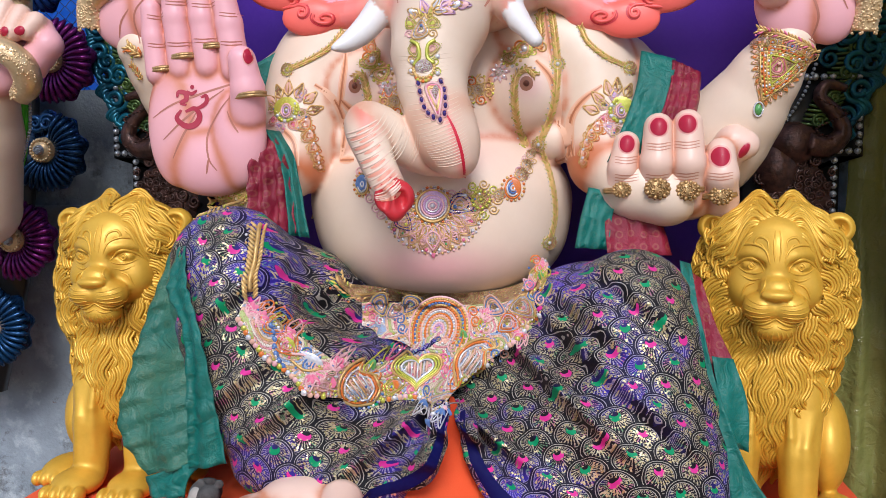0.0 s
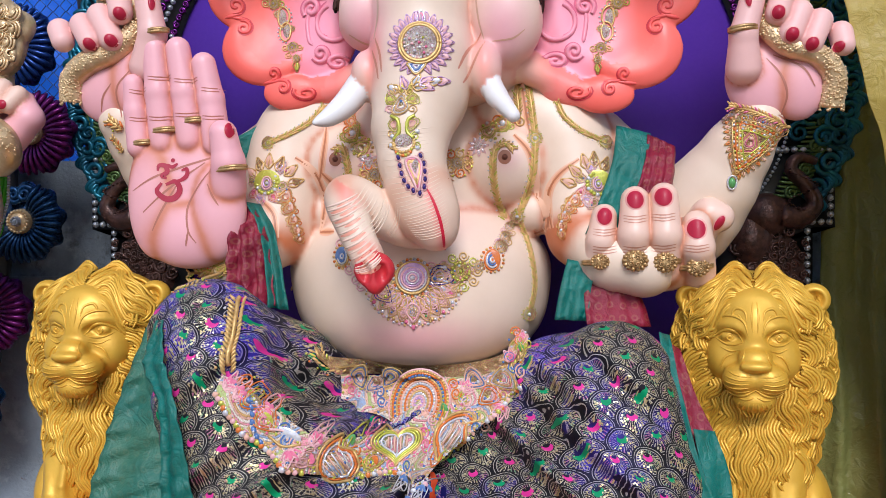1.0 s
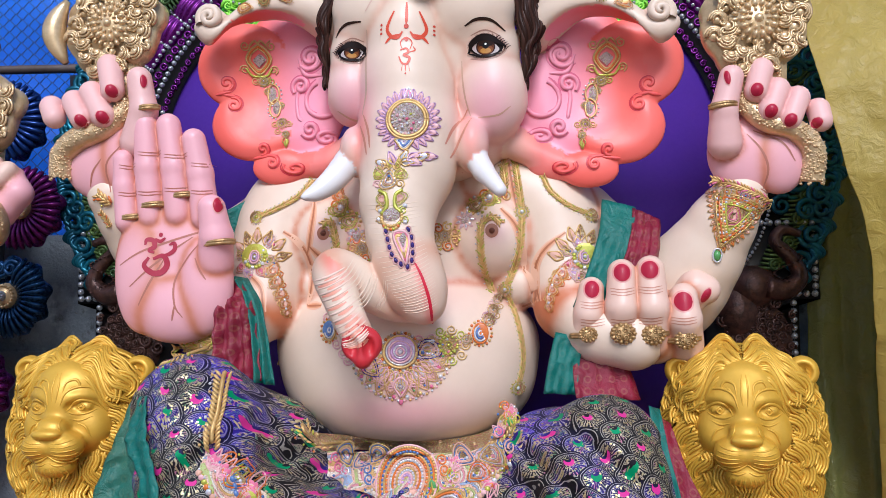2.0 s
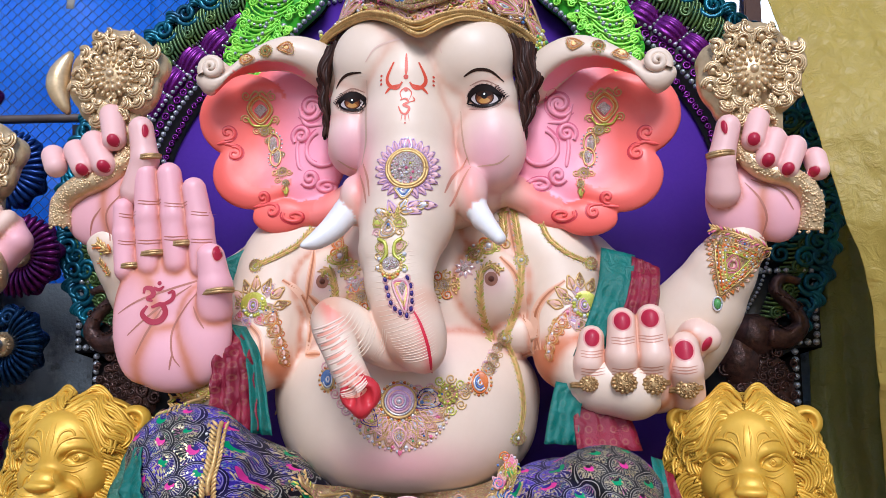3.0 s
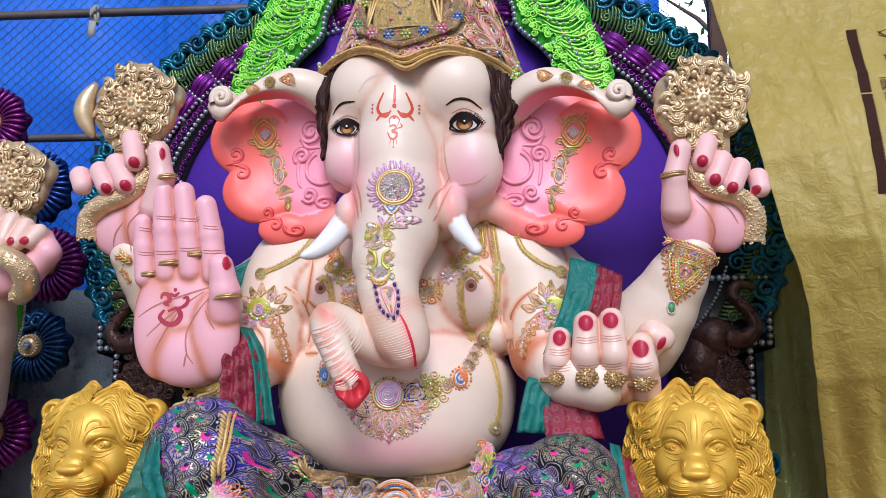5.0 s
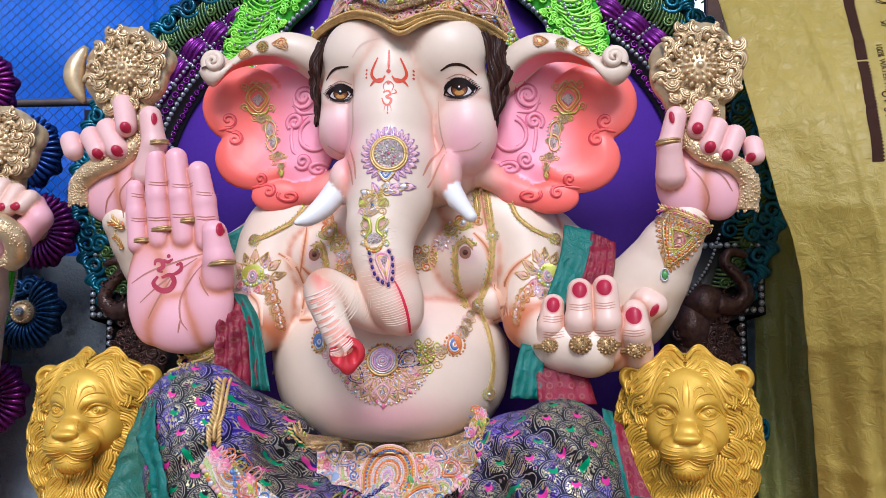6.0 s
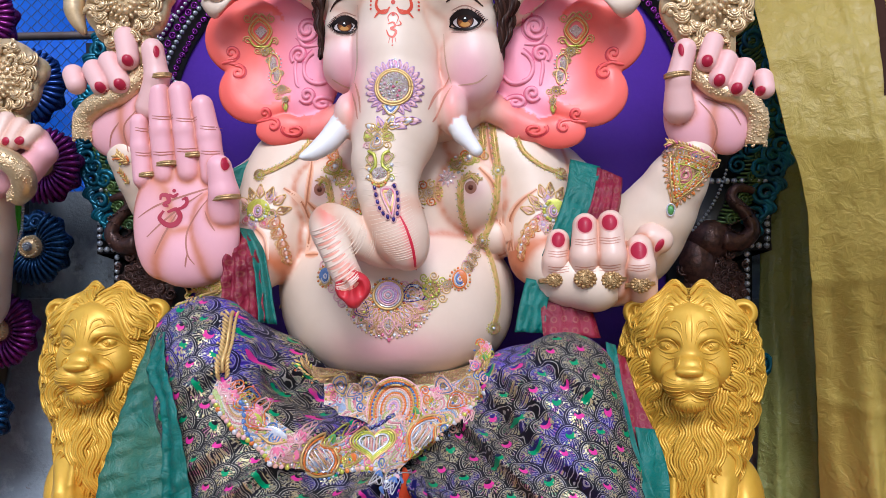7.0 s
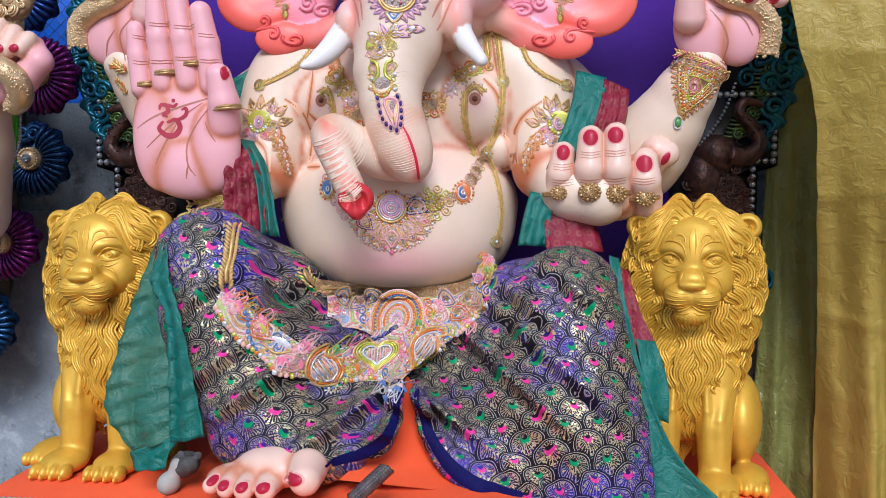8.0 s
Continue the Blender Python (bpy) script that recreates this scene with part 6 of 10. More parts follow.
# stepped side panels with copper reliefs and bead borders
for side in (-1, 1):
    kit = Kit()
    outline = [(1.05, 2.29), (1.475, 2.29), (1.475, 1.985), (1.395, 1.985), (1.395, 1.40), (1.05, 1.40)]
    if side > 0:
        outline = outline[::-1]
    kit.plate([(side * x, 0.625, z) for x, z in outline], 0.05, 0, (side * 1.2, 0.625, 1.9))
    panel = tpart(kit, "side_panel", [BLACK], "black stepped side panel")
    pearl_line(along([(side * x, z) for x, z in ((1.17, 2.275), (1.455, 2.275), (1.455, 2.005), (1.375, 2.005))], 0.031), 0.0135, y=0.613)
    pearl_line(along([(side * 1.372, 1.97), (side * 1.372, 1.45)], 0.031), 0.0135, y=0.613)
    kit = Kit()
    # elephant head in profile: trunk, brow, ear, and the ornate body below
    kit.tube([(side * x, 0.60, z, r) for x, z, r in smooth_line([(1.40, 2.23, 0.016), (1.335, 2.245, 0.022), (1.31, 2.20, 0.026), (1.365, 2.14, 0.030), (1.395, 2.07, 0.034), (1.34, 2.02, 0.042), (1.27, 2.03, 0.05)], 4)], 0, 8)
    kit.blob((side * 1.23, 0.62, 2.03), 0.10, 0.06, 0.085, 0, 14)
    kit.blob((side * 1.17, 0.61, 1.94), 0.075, 0.045, 0.10, 0, 12)
    for k in range(26):
        a, r = k * 2.4, 0.02 + 0.0055 * k
        x, z = 1.23 + r * math.cos(a), 1.80 + 1.3 * r * math.sin(a)
        if 1.06 < x < 1.35:
            kit.tube(spiral((side * x, 0.60, z), 0.028, 0.006, 1.5, a, 0.007, 0.005, 12))
    for k in range(34):
        a, r = k * 2.4, 0.018 + 0.0034 * k
        kit.tube(spiral((side * (1.26 + r * math.cos(a)), 0.586 + 0.12 * r, 1.86 + 1.2 * r * math.sin(a)), 0.018, 0.004, 1.5, a, 0.0045, 0.0035, 11), 0, 4)
    for k in range(26):
        f = k / 25
        kit.blob((side * (1.345 - 0.05 * math.cos(9 * f)), 0.572, 2.20 - 0.17 * f), 0.0065, 0.008, 0.004, 0, 6)
    for rr in (0.05, 0.085, 0.12):
        for k in range(int(rr * 190)):
            a = 2 * math.pi * k / int(rr * 190)
            kit.blob((side * (1.24 + rr * math.cos(a)), 0.612, 1.82 + rr * 1.2 * math.sin(a)), 0.007, 0.012, 0.007, 0, 6)
    kit.blob((side * 1.24, 0.625, 1.82), 0.13, 0.03, 0.16, 0, 16)
    for k in range(8):
        kit.tube([(side * (1.12 + 0.03 * k), 0.605, 1.62 + 0.02 * math.sin(k), 0.008), (side * (1.13 + 0.03 * k), 0.60, 1.55, 0.008), (side * (1.11 + 0.03 * k), 0.605, 1.46, 0.006)])
    tpart(kit, "elephant_relief", [COPPER], "copper and black elephant relief", panel)
    # blue scroll below
    kit = Kit()
    for k, (x, z, r) in enumerate(((1.02, 1.66, 0.06), (0.93, 1.60, 0.05), (1.36, 1.62, 0.05), (1.42, 1.52, 0.05))):
        kit.tube(spiral((side * x, 0.60, z), r, 0.01, 1.7, k * 1.3, 0.014, 0.010, 20))
    tpart(kit, "blue_scroll", [TEAL], "", panel)
pearl_line(along(smooth_line([(1.291, 2.319), (1.259, 2.225), (1.209, 2.138), (1.146, 2.062)], 4), 0.017), 0.007, "fine dark silver bead string", y=0.600)
# teal scroll tails above the side panels
for side in (-1, 1):
    kit = Kit()
    for k in range(10):
        z = 2.32 + 0.06 * k
        x = 1.43 + 0.05 * math.sin(k * 1.9) + 0.02 * (k > 5)
        kit.tube(spiral((side * x, 0.60, z), 0.045, 0.008, 1.6, k * 2.1, 0.013, 0.009, 18))
        kit.tube(spiral((side * (x - 0.09), 0.61, z + 0.02), 0.04, 0.008, 1.5, k * 1.4 + 1, 0.011, 0.007, 16))
    kit.plate([(side * x, 0.63, z) for x, z in ([(1.22, 2.28), (1.50, 2.28), (1.54, 2.95), (1.26, 2.95)][::1 if side < 0 else -1])], 0.04, 1)
    tpart(kit, "scroll_tail", [TEAL, BLACK], "teal carved scrolls on black")

# lime arch round the crown, edged with beads
lime = thing("lime_arch", "bright lime green carved arch with silver beads behind the crown", "arch", (0, 0.55, 3.1))
OFF_KEEP = OFF
OFF = Vector((0, -0.55, -3.1))
inner = smooth_line([(0.61, 3.02), (0.60, 3.20), (0.55, 3.29), (0.44, 3.40), (0.42, 3.50), (0.34, 3.64), (0.18, 3.80), (0.0, 3.88)], 6)
outer = smooth_line([(0.83, 3.00), (0.84, 3.14), (0.80, 3.28), (0.73, 3.46), (0.64, 3.60), (0.50, 3.76), (0.28, 3.95), (0.0, 4.06)], 6)
for side in (-1, 1):
    kit = Kit()
    rows = []
    for k, ((xi, zi), (xo, zo)) in enumerate(zip(inner, outer)):
        bump = 0.022 * abs(math.sin(k * 0.62))
        dx, dz = xo - xi, zo - zi
        ln = math.hypot(dx, dz)
        xo, zo = xo + dx / ln * bump, zo + dz / ln * bump
        rows.append([(side * xi, 0.60, zi), (side * xi, 0.55, zi), (side * (xi + dx * 0.5), 0.53, zi + dz * 0.5), (side * xo, 0.555, zo), (side * xo, 0.60, zo)][::side])
    kit.sheet(rows)
    half = tpart(kit, "arch_half", [LIME], "", lime)
    for k in range(1, len(inner) - 5, 3):
        (xi, zi), (xo, zo) = inner[k], outer[k]
        dx, dz = xo - xi, zo - zi
        q = math.atan2(dz, dx)
        kit, kit3 = Kit(), Kit()

        def curl(f, g, r, turns, a0, w):
            kit.tube([(side * p[0], p[1], p[2], p[3]) for p in spiral((xi + dx * f - dz * g, 0.528, zi + dz * f + dx * g), r, r * 0.2, turns, q + a0, w, w * 0.7, 15)], 0, 5)

        for m in range(4):
            kit.tube([(side * (xi + dx * f - dz * g), 0.532 - d, zi + dz * f + dx * g, w) for f, g, w, d in smooth_line([(0.30, 0.06 + 0.07 * m, 0.004, 0.0), (0.46, -0.10 + 0.07 * m, 0.0065, 0.006), (0.68, -0.16 + 0.08 * m, 0.0065, 0.008), (0.88, -0.06 + 0.09 * m, 0.005, 0.004), (0.96, 0.08 + 0.07 * m, 0.003, 0.0)], 4)], 0, 5)
        curl(0.90, 0.06, 0.026, 1.6, 0.0, 0.0075)
        curl(0.76, 0.16, 0.018, -1.5, 1.0, 0.006)
        curl(0.16, 0.14, 0.018, 1.5, 2.0, 0.005)
        curl(0.14, -0.06, 0.016, -1.5, 0.5, 0.005)
        curl(0.98, -0.12, 0.020, 1.5, 1.5, 0.006)
        for m in range(16):
            f, g = 0.12 + 0.82 * ((m * 0.618) % 1), -0.20 + 0.46 * ((m * 0.382 + 0.1 * k) % 1)
            curl(f, g, 0.013 + 0.006 * (m % 3), 1.4 * (1 if m % 2 else -1), m * 1.3, 0.0048)
        tpart(kit, "feather_scroll", [LIMEGOLD], "", half)
        for f, g in ((0.36, 0.20), (0.42, 0.10), (0.50, 0.03), (0.60, 0.0), (0.70, 0.02), (0.79, 0.08)):
            kit3.blob((side * (xi + dx * f - dz * g), 0.524, zi + dz * f + dx * g), 0.0095 - 0.006 * abs(f - 0.42), 0.014, 0.0095 - 0.006 * abs(f - 0.42), 0)
        if k % 2:
            kit3.blob((side * (xi + dx * 0.24), 0.540, zi + dz * 0.24), 0.014, 0.016, 0.014, 0)
        tpart(kit3, "bead_spray", [PEARL], "", half)
    kit = Kit()
    for x, z in along([(side * x, z) for x, z in inner], 0.026):
        kit.blob((x, 0.548, z), 0.0125, 0.018, 0.0125)
    tpart(kit, "bead_edge", [PEARL], "", half)
kit = Kit()
kit.plate([(x, 0.625, z) for x, z in inner] + [(-x, 0.625, z) for x, z in inner[::-1]], 0.02, 0, (0, 0.625, 3.3))
tpart(kit, "niche_panel", [VIOLET], "violet panel inside the arch", lime)
OFF = OFF_KEEP

# ---- ornaments: stitched and glued relief on the statue and its cloth ----
GOLDT = surface("gold_thread", (0.78, 0.53, 0.21), (0.46, 0.27, 0.08), scale=40.0, rough=0.38, metal=0.35, bump=0.5, bump_scale=240.0)
OLDGOLD = surface("antique_gold_cast", (0.80, 0.60, 0.35), (0.52, 0.35, 0.17), scale=22.0, rough=0.34, metal=0.50, bump=0.35, bump_scale=110.0)
ROSEG = surface("pink_beads", (0.80, 0.22, 0.34), (0.55, 0.10, 0.2), scale=50.0, rough=0.3)
GREENG = surface("green_beads", (0.14, 0.40, 0.12), (0.06, 0.22, 0.06), scale=50.0, rough=0.25)
BLUEG = surface("blue_beads", (0.12, 0.22, 0.46), (0.06, 0.12, 0.3), scale=50.0, rough=0.2)
CRYSTAL = surface("crystal_beads", (0.80, 0.80, 0.82), (0.5, 0.5, 0.55), scale=60.0, rough=0.12, metal=0.3)
LIMEG = surface("lime_beads", (0.62, 0.60, 0.10), (0.40, 0.42, 0.06), scale=60.0, rough=0.25, metal=0.3)
LILACG = surface("lilac_beads", (0.66, 0.42, 0.62), (0.42, 0.24, 0.46), scale=60.0, rough=0.3, metal=0.2)
AMBERG = surface("orange_beads", (0.75, 0.22, 0.04), (0.5, 0.12, 0.03), scale=60.0, rough=0.25)
NAVYG = surface("navy_gems", (0.06, 0.03, 0.22), (0.02, 0.015, 0.10), scale=60.0, rough=0.12)
PALEP = surface("pale_pink_thread", (0.82, 0.52, 0.50), (0.62, 0.30, 0.34), scale=70.0, rough=0.5)
PEACH = surface("peach_felt", (0.78, 0.48, 0.36), (0.6, 0.32, 0.24), scale=50.0, rough=0.7)


def stitched(name, palette, cell=13.0, rings=5.0, fine=300.0, rough=0.5, metal=0.2, warp=0.06):
    """Embroidery: nested outlines of thread in several colours, with the beads' fine grain."""
    m, nt, b = nodes_of(name)
    co = nt.nodes.new("ShaderNodeTexCoord").outputs["Object"]
    ns = nt.nodes.new("ShaderNodeTexNoise")
    ns.inputs["Scale"].default_value = 9.0
    nt.links.new(co, ns.inputs["Vector"])
    vm = nt.nodes.new("ShaderNodeVectorMath")
    vm.operation = "MULTIPLY_ADD"
    nt.links.new(ns.outputs["Color"], vm.inputs[0])
    vm.inputs[1].default_value = (warp, warp, warp)
    nt.links.new(co, vm.inputs[2])
    vo = nt.nodes.new("ShaderNodeTexVoronoi")
    vo.inputs["Scale"].default_value = cell
    nt.links.new(vm.outputs[0], vo.inputs["Vector"])
    rgb = nt.nodes.new("ShaderNodeSeparateColor")
    nt.links.new(vo.outputs["Color"], rgb.inputs[0])
    turn = calc(nt, "MULTIPLY_ADD", vo.outputs["Distance"], rings, rgb.outputs[0])
    f = calc(nt, "FRACT", turn)
    cr = nt.nodes.new("ShaderNodeValToRGB")
    cr.color_ramp.interpolation = "CONSTANT"
    while len(cr.color_ramp.elements) < len(palette):
        cr.color_ramp.elements.new(0.5)
    for i, tone in enumerate(palette):
        cr.color_ramp.elements[i].position = i / len(palette)
        cr.color_ramp.elements[i].color = (*tone, 1)
    nt.links.new(f, cr.inputs[0])
    steps = calc(nt, "ABSOLUTE", calc(nt, "SINE", calc(nt, "MULTIPLY", turn, math.pi * len(palette))))
    be = nt.nodes.new("ShaderNodeTexVoronoi")
    be.inputs["Scale"].default_value = fine
    nt.links.new(co, be.inputs["Vector"])
    bead = calc(nt, "SUBTRACT", 1.0, be.outputs["Distance"])
    c = blend(nt, ramp(nt, bead, 0.15, 0.5), (0.36, 0.22, 0.13), cr.outputs[0])
    put(nt, b.inputs["Base Color"], c)
    b.inputs["Roughness"].default_value, b.inputs["Metallic"].default_value = rough, metal
    relief(nt, b, calc(nt, "MULTIPLY_ADD", bead, 0.5, steps), 0.8, 0.004)
    return m


FILIGREE = stitched("gold_filigree", ((0.66, 0.46, 0.18), (0.80, 0.66, 0.42), (0.50, 0.32, 0.10), (0.72, 0.50, 0.20), (0.60, 0.18, 0.20), (0.66, 0.46, 0.18)), 30.0, 3.0, 330.0, 0.4, 0.4, 0.02)
GLITTER = stitched("crystal_glitter", ((0.86, 0.80, 0.78), (0.84, 0.62, 0.62), (0.78, 0.70, 0.48), (0.88, 0.86, 0.84), (0.72, 0.38, 0.44)), 60.0, 2.0, 300.0, 0.3, 0.05, 0.02)
PASTEL = stitched("pastel_embroidery", ((0.78, 0.44, 0.34), (0.80, 0.72, 0.62), (0.76, 0.30, 0.36), (0.80, 0.66, 0.52), (0.45, 0.55, 0.20), (0.78, 0.50, 0.38), (0.30, 0.42, 0.62), (0.80, 0.70, 0.58), (0.66, 0.40, 0.14)), 9.0, 1.5, 300.0, 0.6, 0.05, 0.06)
JEWELS = [GOLDT, ROSEG, GREENG, BLUEG, CRYSTAL, LIMEG, LILACG, AMBERG, PEACH, FILIGREE, NAVYG, PALEP, GLITTER]
G_, R_, N_, B_, C_, L_, V_, O_, F_, Q_, I_, P_, X_ = range(13)


SKIN_TREE = [statue_tree]


def on_idol(x, z, lift=0.003):
    a, b = on_front(SKIN_TREE[-1], x, z, lift), on_front(cloth_tree, x, z, lift)
    if a is None and b is None:
        return Vector((x, 0.0, z))
    if a is None or b is None:
        return a or b
    return a if a.y < b.y else b


def spot(kit, x, z, r, mat, h=0.6, rz=None, lean=0.0, n=8, lift=0.002):
    kit.blob(on_idol(x, z, lift), r, r * h, rz or r, mat, n, lean)


def line(kit, pts, w, mat, lift=0.004, n=5, taper=False):
    ln = smooth_line(pts, 5) if len(pts) > 2 else pts
    out, last = [], None
    for i, p in enumerate(ln):
        q = on_idol(p[0], p[1], lift)
        if last is not None and abs(q.y - last) > 0.06:
            q.y = last + math.copysign(0.012, q.y - last)
        last = q.y
        out.append((*q, w * (1 - 0.7 * i / len(ln) if taper else 1)))
    kit.tube(out, mat, n)


def rosette(kit, x, z, r, mats=(G_, R_, C_, V_), petals=14):
    a, b, c, d = mats
    kit.blob(on_idol(x, z, 0.0005), r * 0.86, 0.0015, r * 0.86, Q_, 16)
    for i in range(petals):
        q = 2 * math.pi * i / petals
        spot(kit, x + 0.84 * r * math.cos(q), z + 0.84 * r * math.sin(q), r * 0.15, d if i % 2 else b, 0.4, r * 0.085, q, 6)
        q += math.pi / petals
        spot(kit, x + 0.97 * r * math.cos(q), z + 0.97 * r * math.sin(q), r * 0.06, G_ if i % 2 else c, 0.8, n=6)
    for rr, m, k in ((0.56, c, 20), (0.36, b, 13), (0.66, a, 26)):
        for i in range(k):
            q = 2 * math.pi * i / k
            spot(kit, x + rr * r * math.cos(q), z + rr * r * math.sin(q), r * 0.065, m, 0.8, lift=0.005, n=5)
    for rr in (0.74, 0.47, 0.27):
        line(kit, [(x + rr * r * math.cos(q), z + rr * r * math.sin(q)) for q in np.linspace(0, 6.28, 11)], r * 0.035, a if rr < 0.4 else G_, 0.006, 4)
    spot(kit, x, z, r * 0.14, c, 0.8, lift=0.006)


def paisley(kit, x, z, r, turn, mats=(G_, C_, B_)):
    """A curled drop: nested outlines, a small heart, beads round the rim."""
    ca, sa = math.cos(turn), math.sin(turn)

    def at(f, k):
        q = 2 * math.pi * f
        px, pz = k * r * math.sin(q) * (1 - 0.55 * math.cos(q)) * 0.75, -k * r * math.cos(q) * 1.05
        px += 0.35 * k * r * max(0, (pz / r)) ** 2
        return x + px * ca - pz * sa, z + px * sa + pz * ca
    kit.blob(on_idol(x, z, 0.0), r * 0.5, 0.0015, r * 0.7, Q_ if mats[2] in (C_, B_, N_) else mats[2], 12, turn)
    for k, w, m in ((1.0, 0.065, mats[0]), (0.84, 0.045, mats[1]), (0.69, 0.055, mats[0]), (0.54, 0.05, F_), (0.40, 0.05, mats[1])):
        line(kit, [at(f, k) for f in np.linspace(0, 1, 11)], r * w, m, 0.004, 4)
    spot(kit, *at(0.0, 0.3), r * 0.16, mats[2], 0.6, lift=0.006)
    for i, f in enumerate(np.linspace(0, 1, 18, endpoint=False)):
        px, pz = at(f, 1.15)
        spot(kit, px, pz, r * 0.06, mats[1] if i % 2 else mats[0], 0.8, n=5)


def chain(kit, pts, w, mats=(G_, L_, C_), step=None):
    """A stitched cord: two rows of slanted leaf stitches on a dark thread, small beads along one side."""
    ln = smooth_line(pts, 8)
    steps = along(ln, step or w * 0.62)
    line(kit, ln[::3] if len(ln) > 12 else ln, w * 0.30, mats[0], 0.0015)
    for i, (x, z) in enumerate(steps):
        a, b = steps[max(i - 1, 0)], steps[min(i + 1, len(steps) - 1)]
        t = Vector((b[0] - a[0], b[1] - a[1]))
        t = t.normalized() if t.length > 1e-6 else Vector((1, 0))
        for s in (-1, 1):
            spot(kit, x - s * t.y * w * 0.42, z + s * t.x * w * 0.42, w * 0.62, mats[0] if (i + s) % 4 else mats[1], 0.5, w * 0.20, math.atan2(t.y, t.x) - s * 0.62, 7, 0.003)
        if i % 2 == 0:
            spot(kit, x + t.y * w * 0.95, z - t.x * w * 0.95, w * 0.19, mats[2] if i % 4 else mats[1], 0.9, lift=0.003, n=6)


def leaf(kit, x, z, r, turn, mats=(G_, P_)):
    """A pointed loop of thread with a pale filling; turn 0 points up."""
    ca, sa = math.cos(turn), math.sin(turn)
    at = lambda u, v: (x + (u * ca - v * sa) * r, z + (u * sa + v * ca) * r)
    spot(kit, *at(0, 0.45), r * 0.26, mats[1], 0.25, r * 0.52, turn, 10, 0.001)
    line(kit, [at(u, v) for u, v in ((0, -0.1), (-0.34, 0.3), (-0.2, 0.75), (0, 1.12), (0.2, 0.75), (0.34, 0.3), (0, -0.1))], r * 0.07, mats[0], 0.003, 4)
    line(kit, [at(0, 0.05), at(0, 0.85)], r * 0.045, mats[0], 0.005, 4)


def curls(kit, pts, r, mats=(G_, R_)):
    for i, (x, z) in enumerate(pts):
        s = spiral((x, 0, z), r, r * 0.2, 1.5 if i % 2 else -1.5, i * 1.7, r * 0.2, r * 0.14, 11)
        line(kit, [(p[0], p[2]) for p in s], r * 0.15, mats[i % len(mats)], 0.0025)


def ornament(name, label, category, at, builds, group=""):
    """One ornament: a holder with each motif as its part."""
    p = on_idol(*at)
    holder = thing(name, label, category, p, group)
    for part_name, fn in builds:
        kit = Kit()
        fn(kit)
        kit.v = [(v[0] - p.x, v[1] - p.y, v[2] - p.z) for v in kit.v]
        kit.object(part_name, JEWELS, holder)
    return holder


# on the trunk
MC = (0.012, 2.54)


def sunburst(k):
    """Glittering disc in a gold ring, with a crown of curved petals."""
    k.blob(on_idol(*MC, 0.001), 0.052, 0.006, 0.052, X_, 24)
    for r, w in ((0.056, 0.0065), (0.064, 0.0045)):
        line(k, [(MC[0] + r * math.cos(q), MC[1] + r * math.sin(q)) for q in np.linspace(0, 6.283, 17)], w, G_, 0.006, 6)
    for i in range(26):
        q = 2 * math.pi * i / 26
        spot(k, MC[0] + 0.047 * math.cos(q), MC[1] + 0.047 * math.sin(q), 0.0042, P_ if i % 2 else C_, 0.9, lift=0.007, n=6)
    for i in range(12):
        q = 2.4 * i
        spot(k, MC[0] + 0.011 * math.sqrt(i) * math.cos(q), MC[1] + 0.011 * math.sqrt(i) * math.sin(q), 0.0052, (R_, C_, C_, L_, P_)[i % 5], 0.9, lift=0.008, n=6)


def petals(k):
    for row, (r, size, n) in enumerate(((0.066, 0.033, 24), (0.060, 0.020, 24))):
        for i in range(n):
            q = 2 * math.pi * (i + 0.5 * row) / n
            leaf(k, MC[0] + r * math.cos(q), MC[1] + r * math.sin(q), size, q - math.pi / 2 + 0.25 * math.copysign(1, math.cos(q)), (V_, P_))


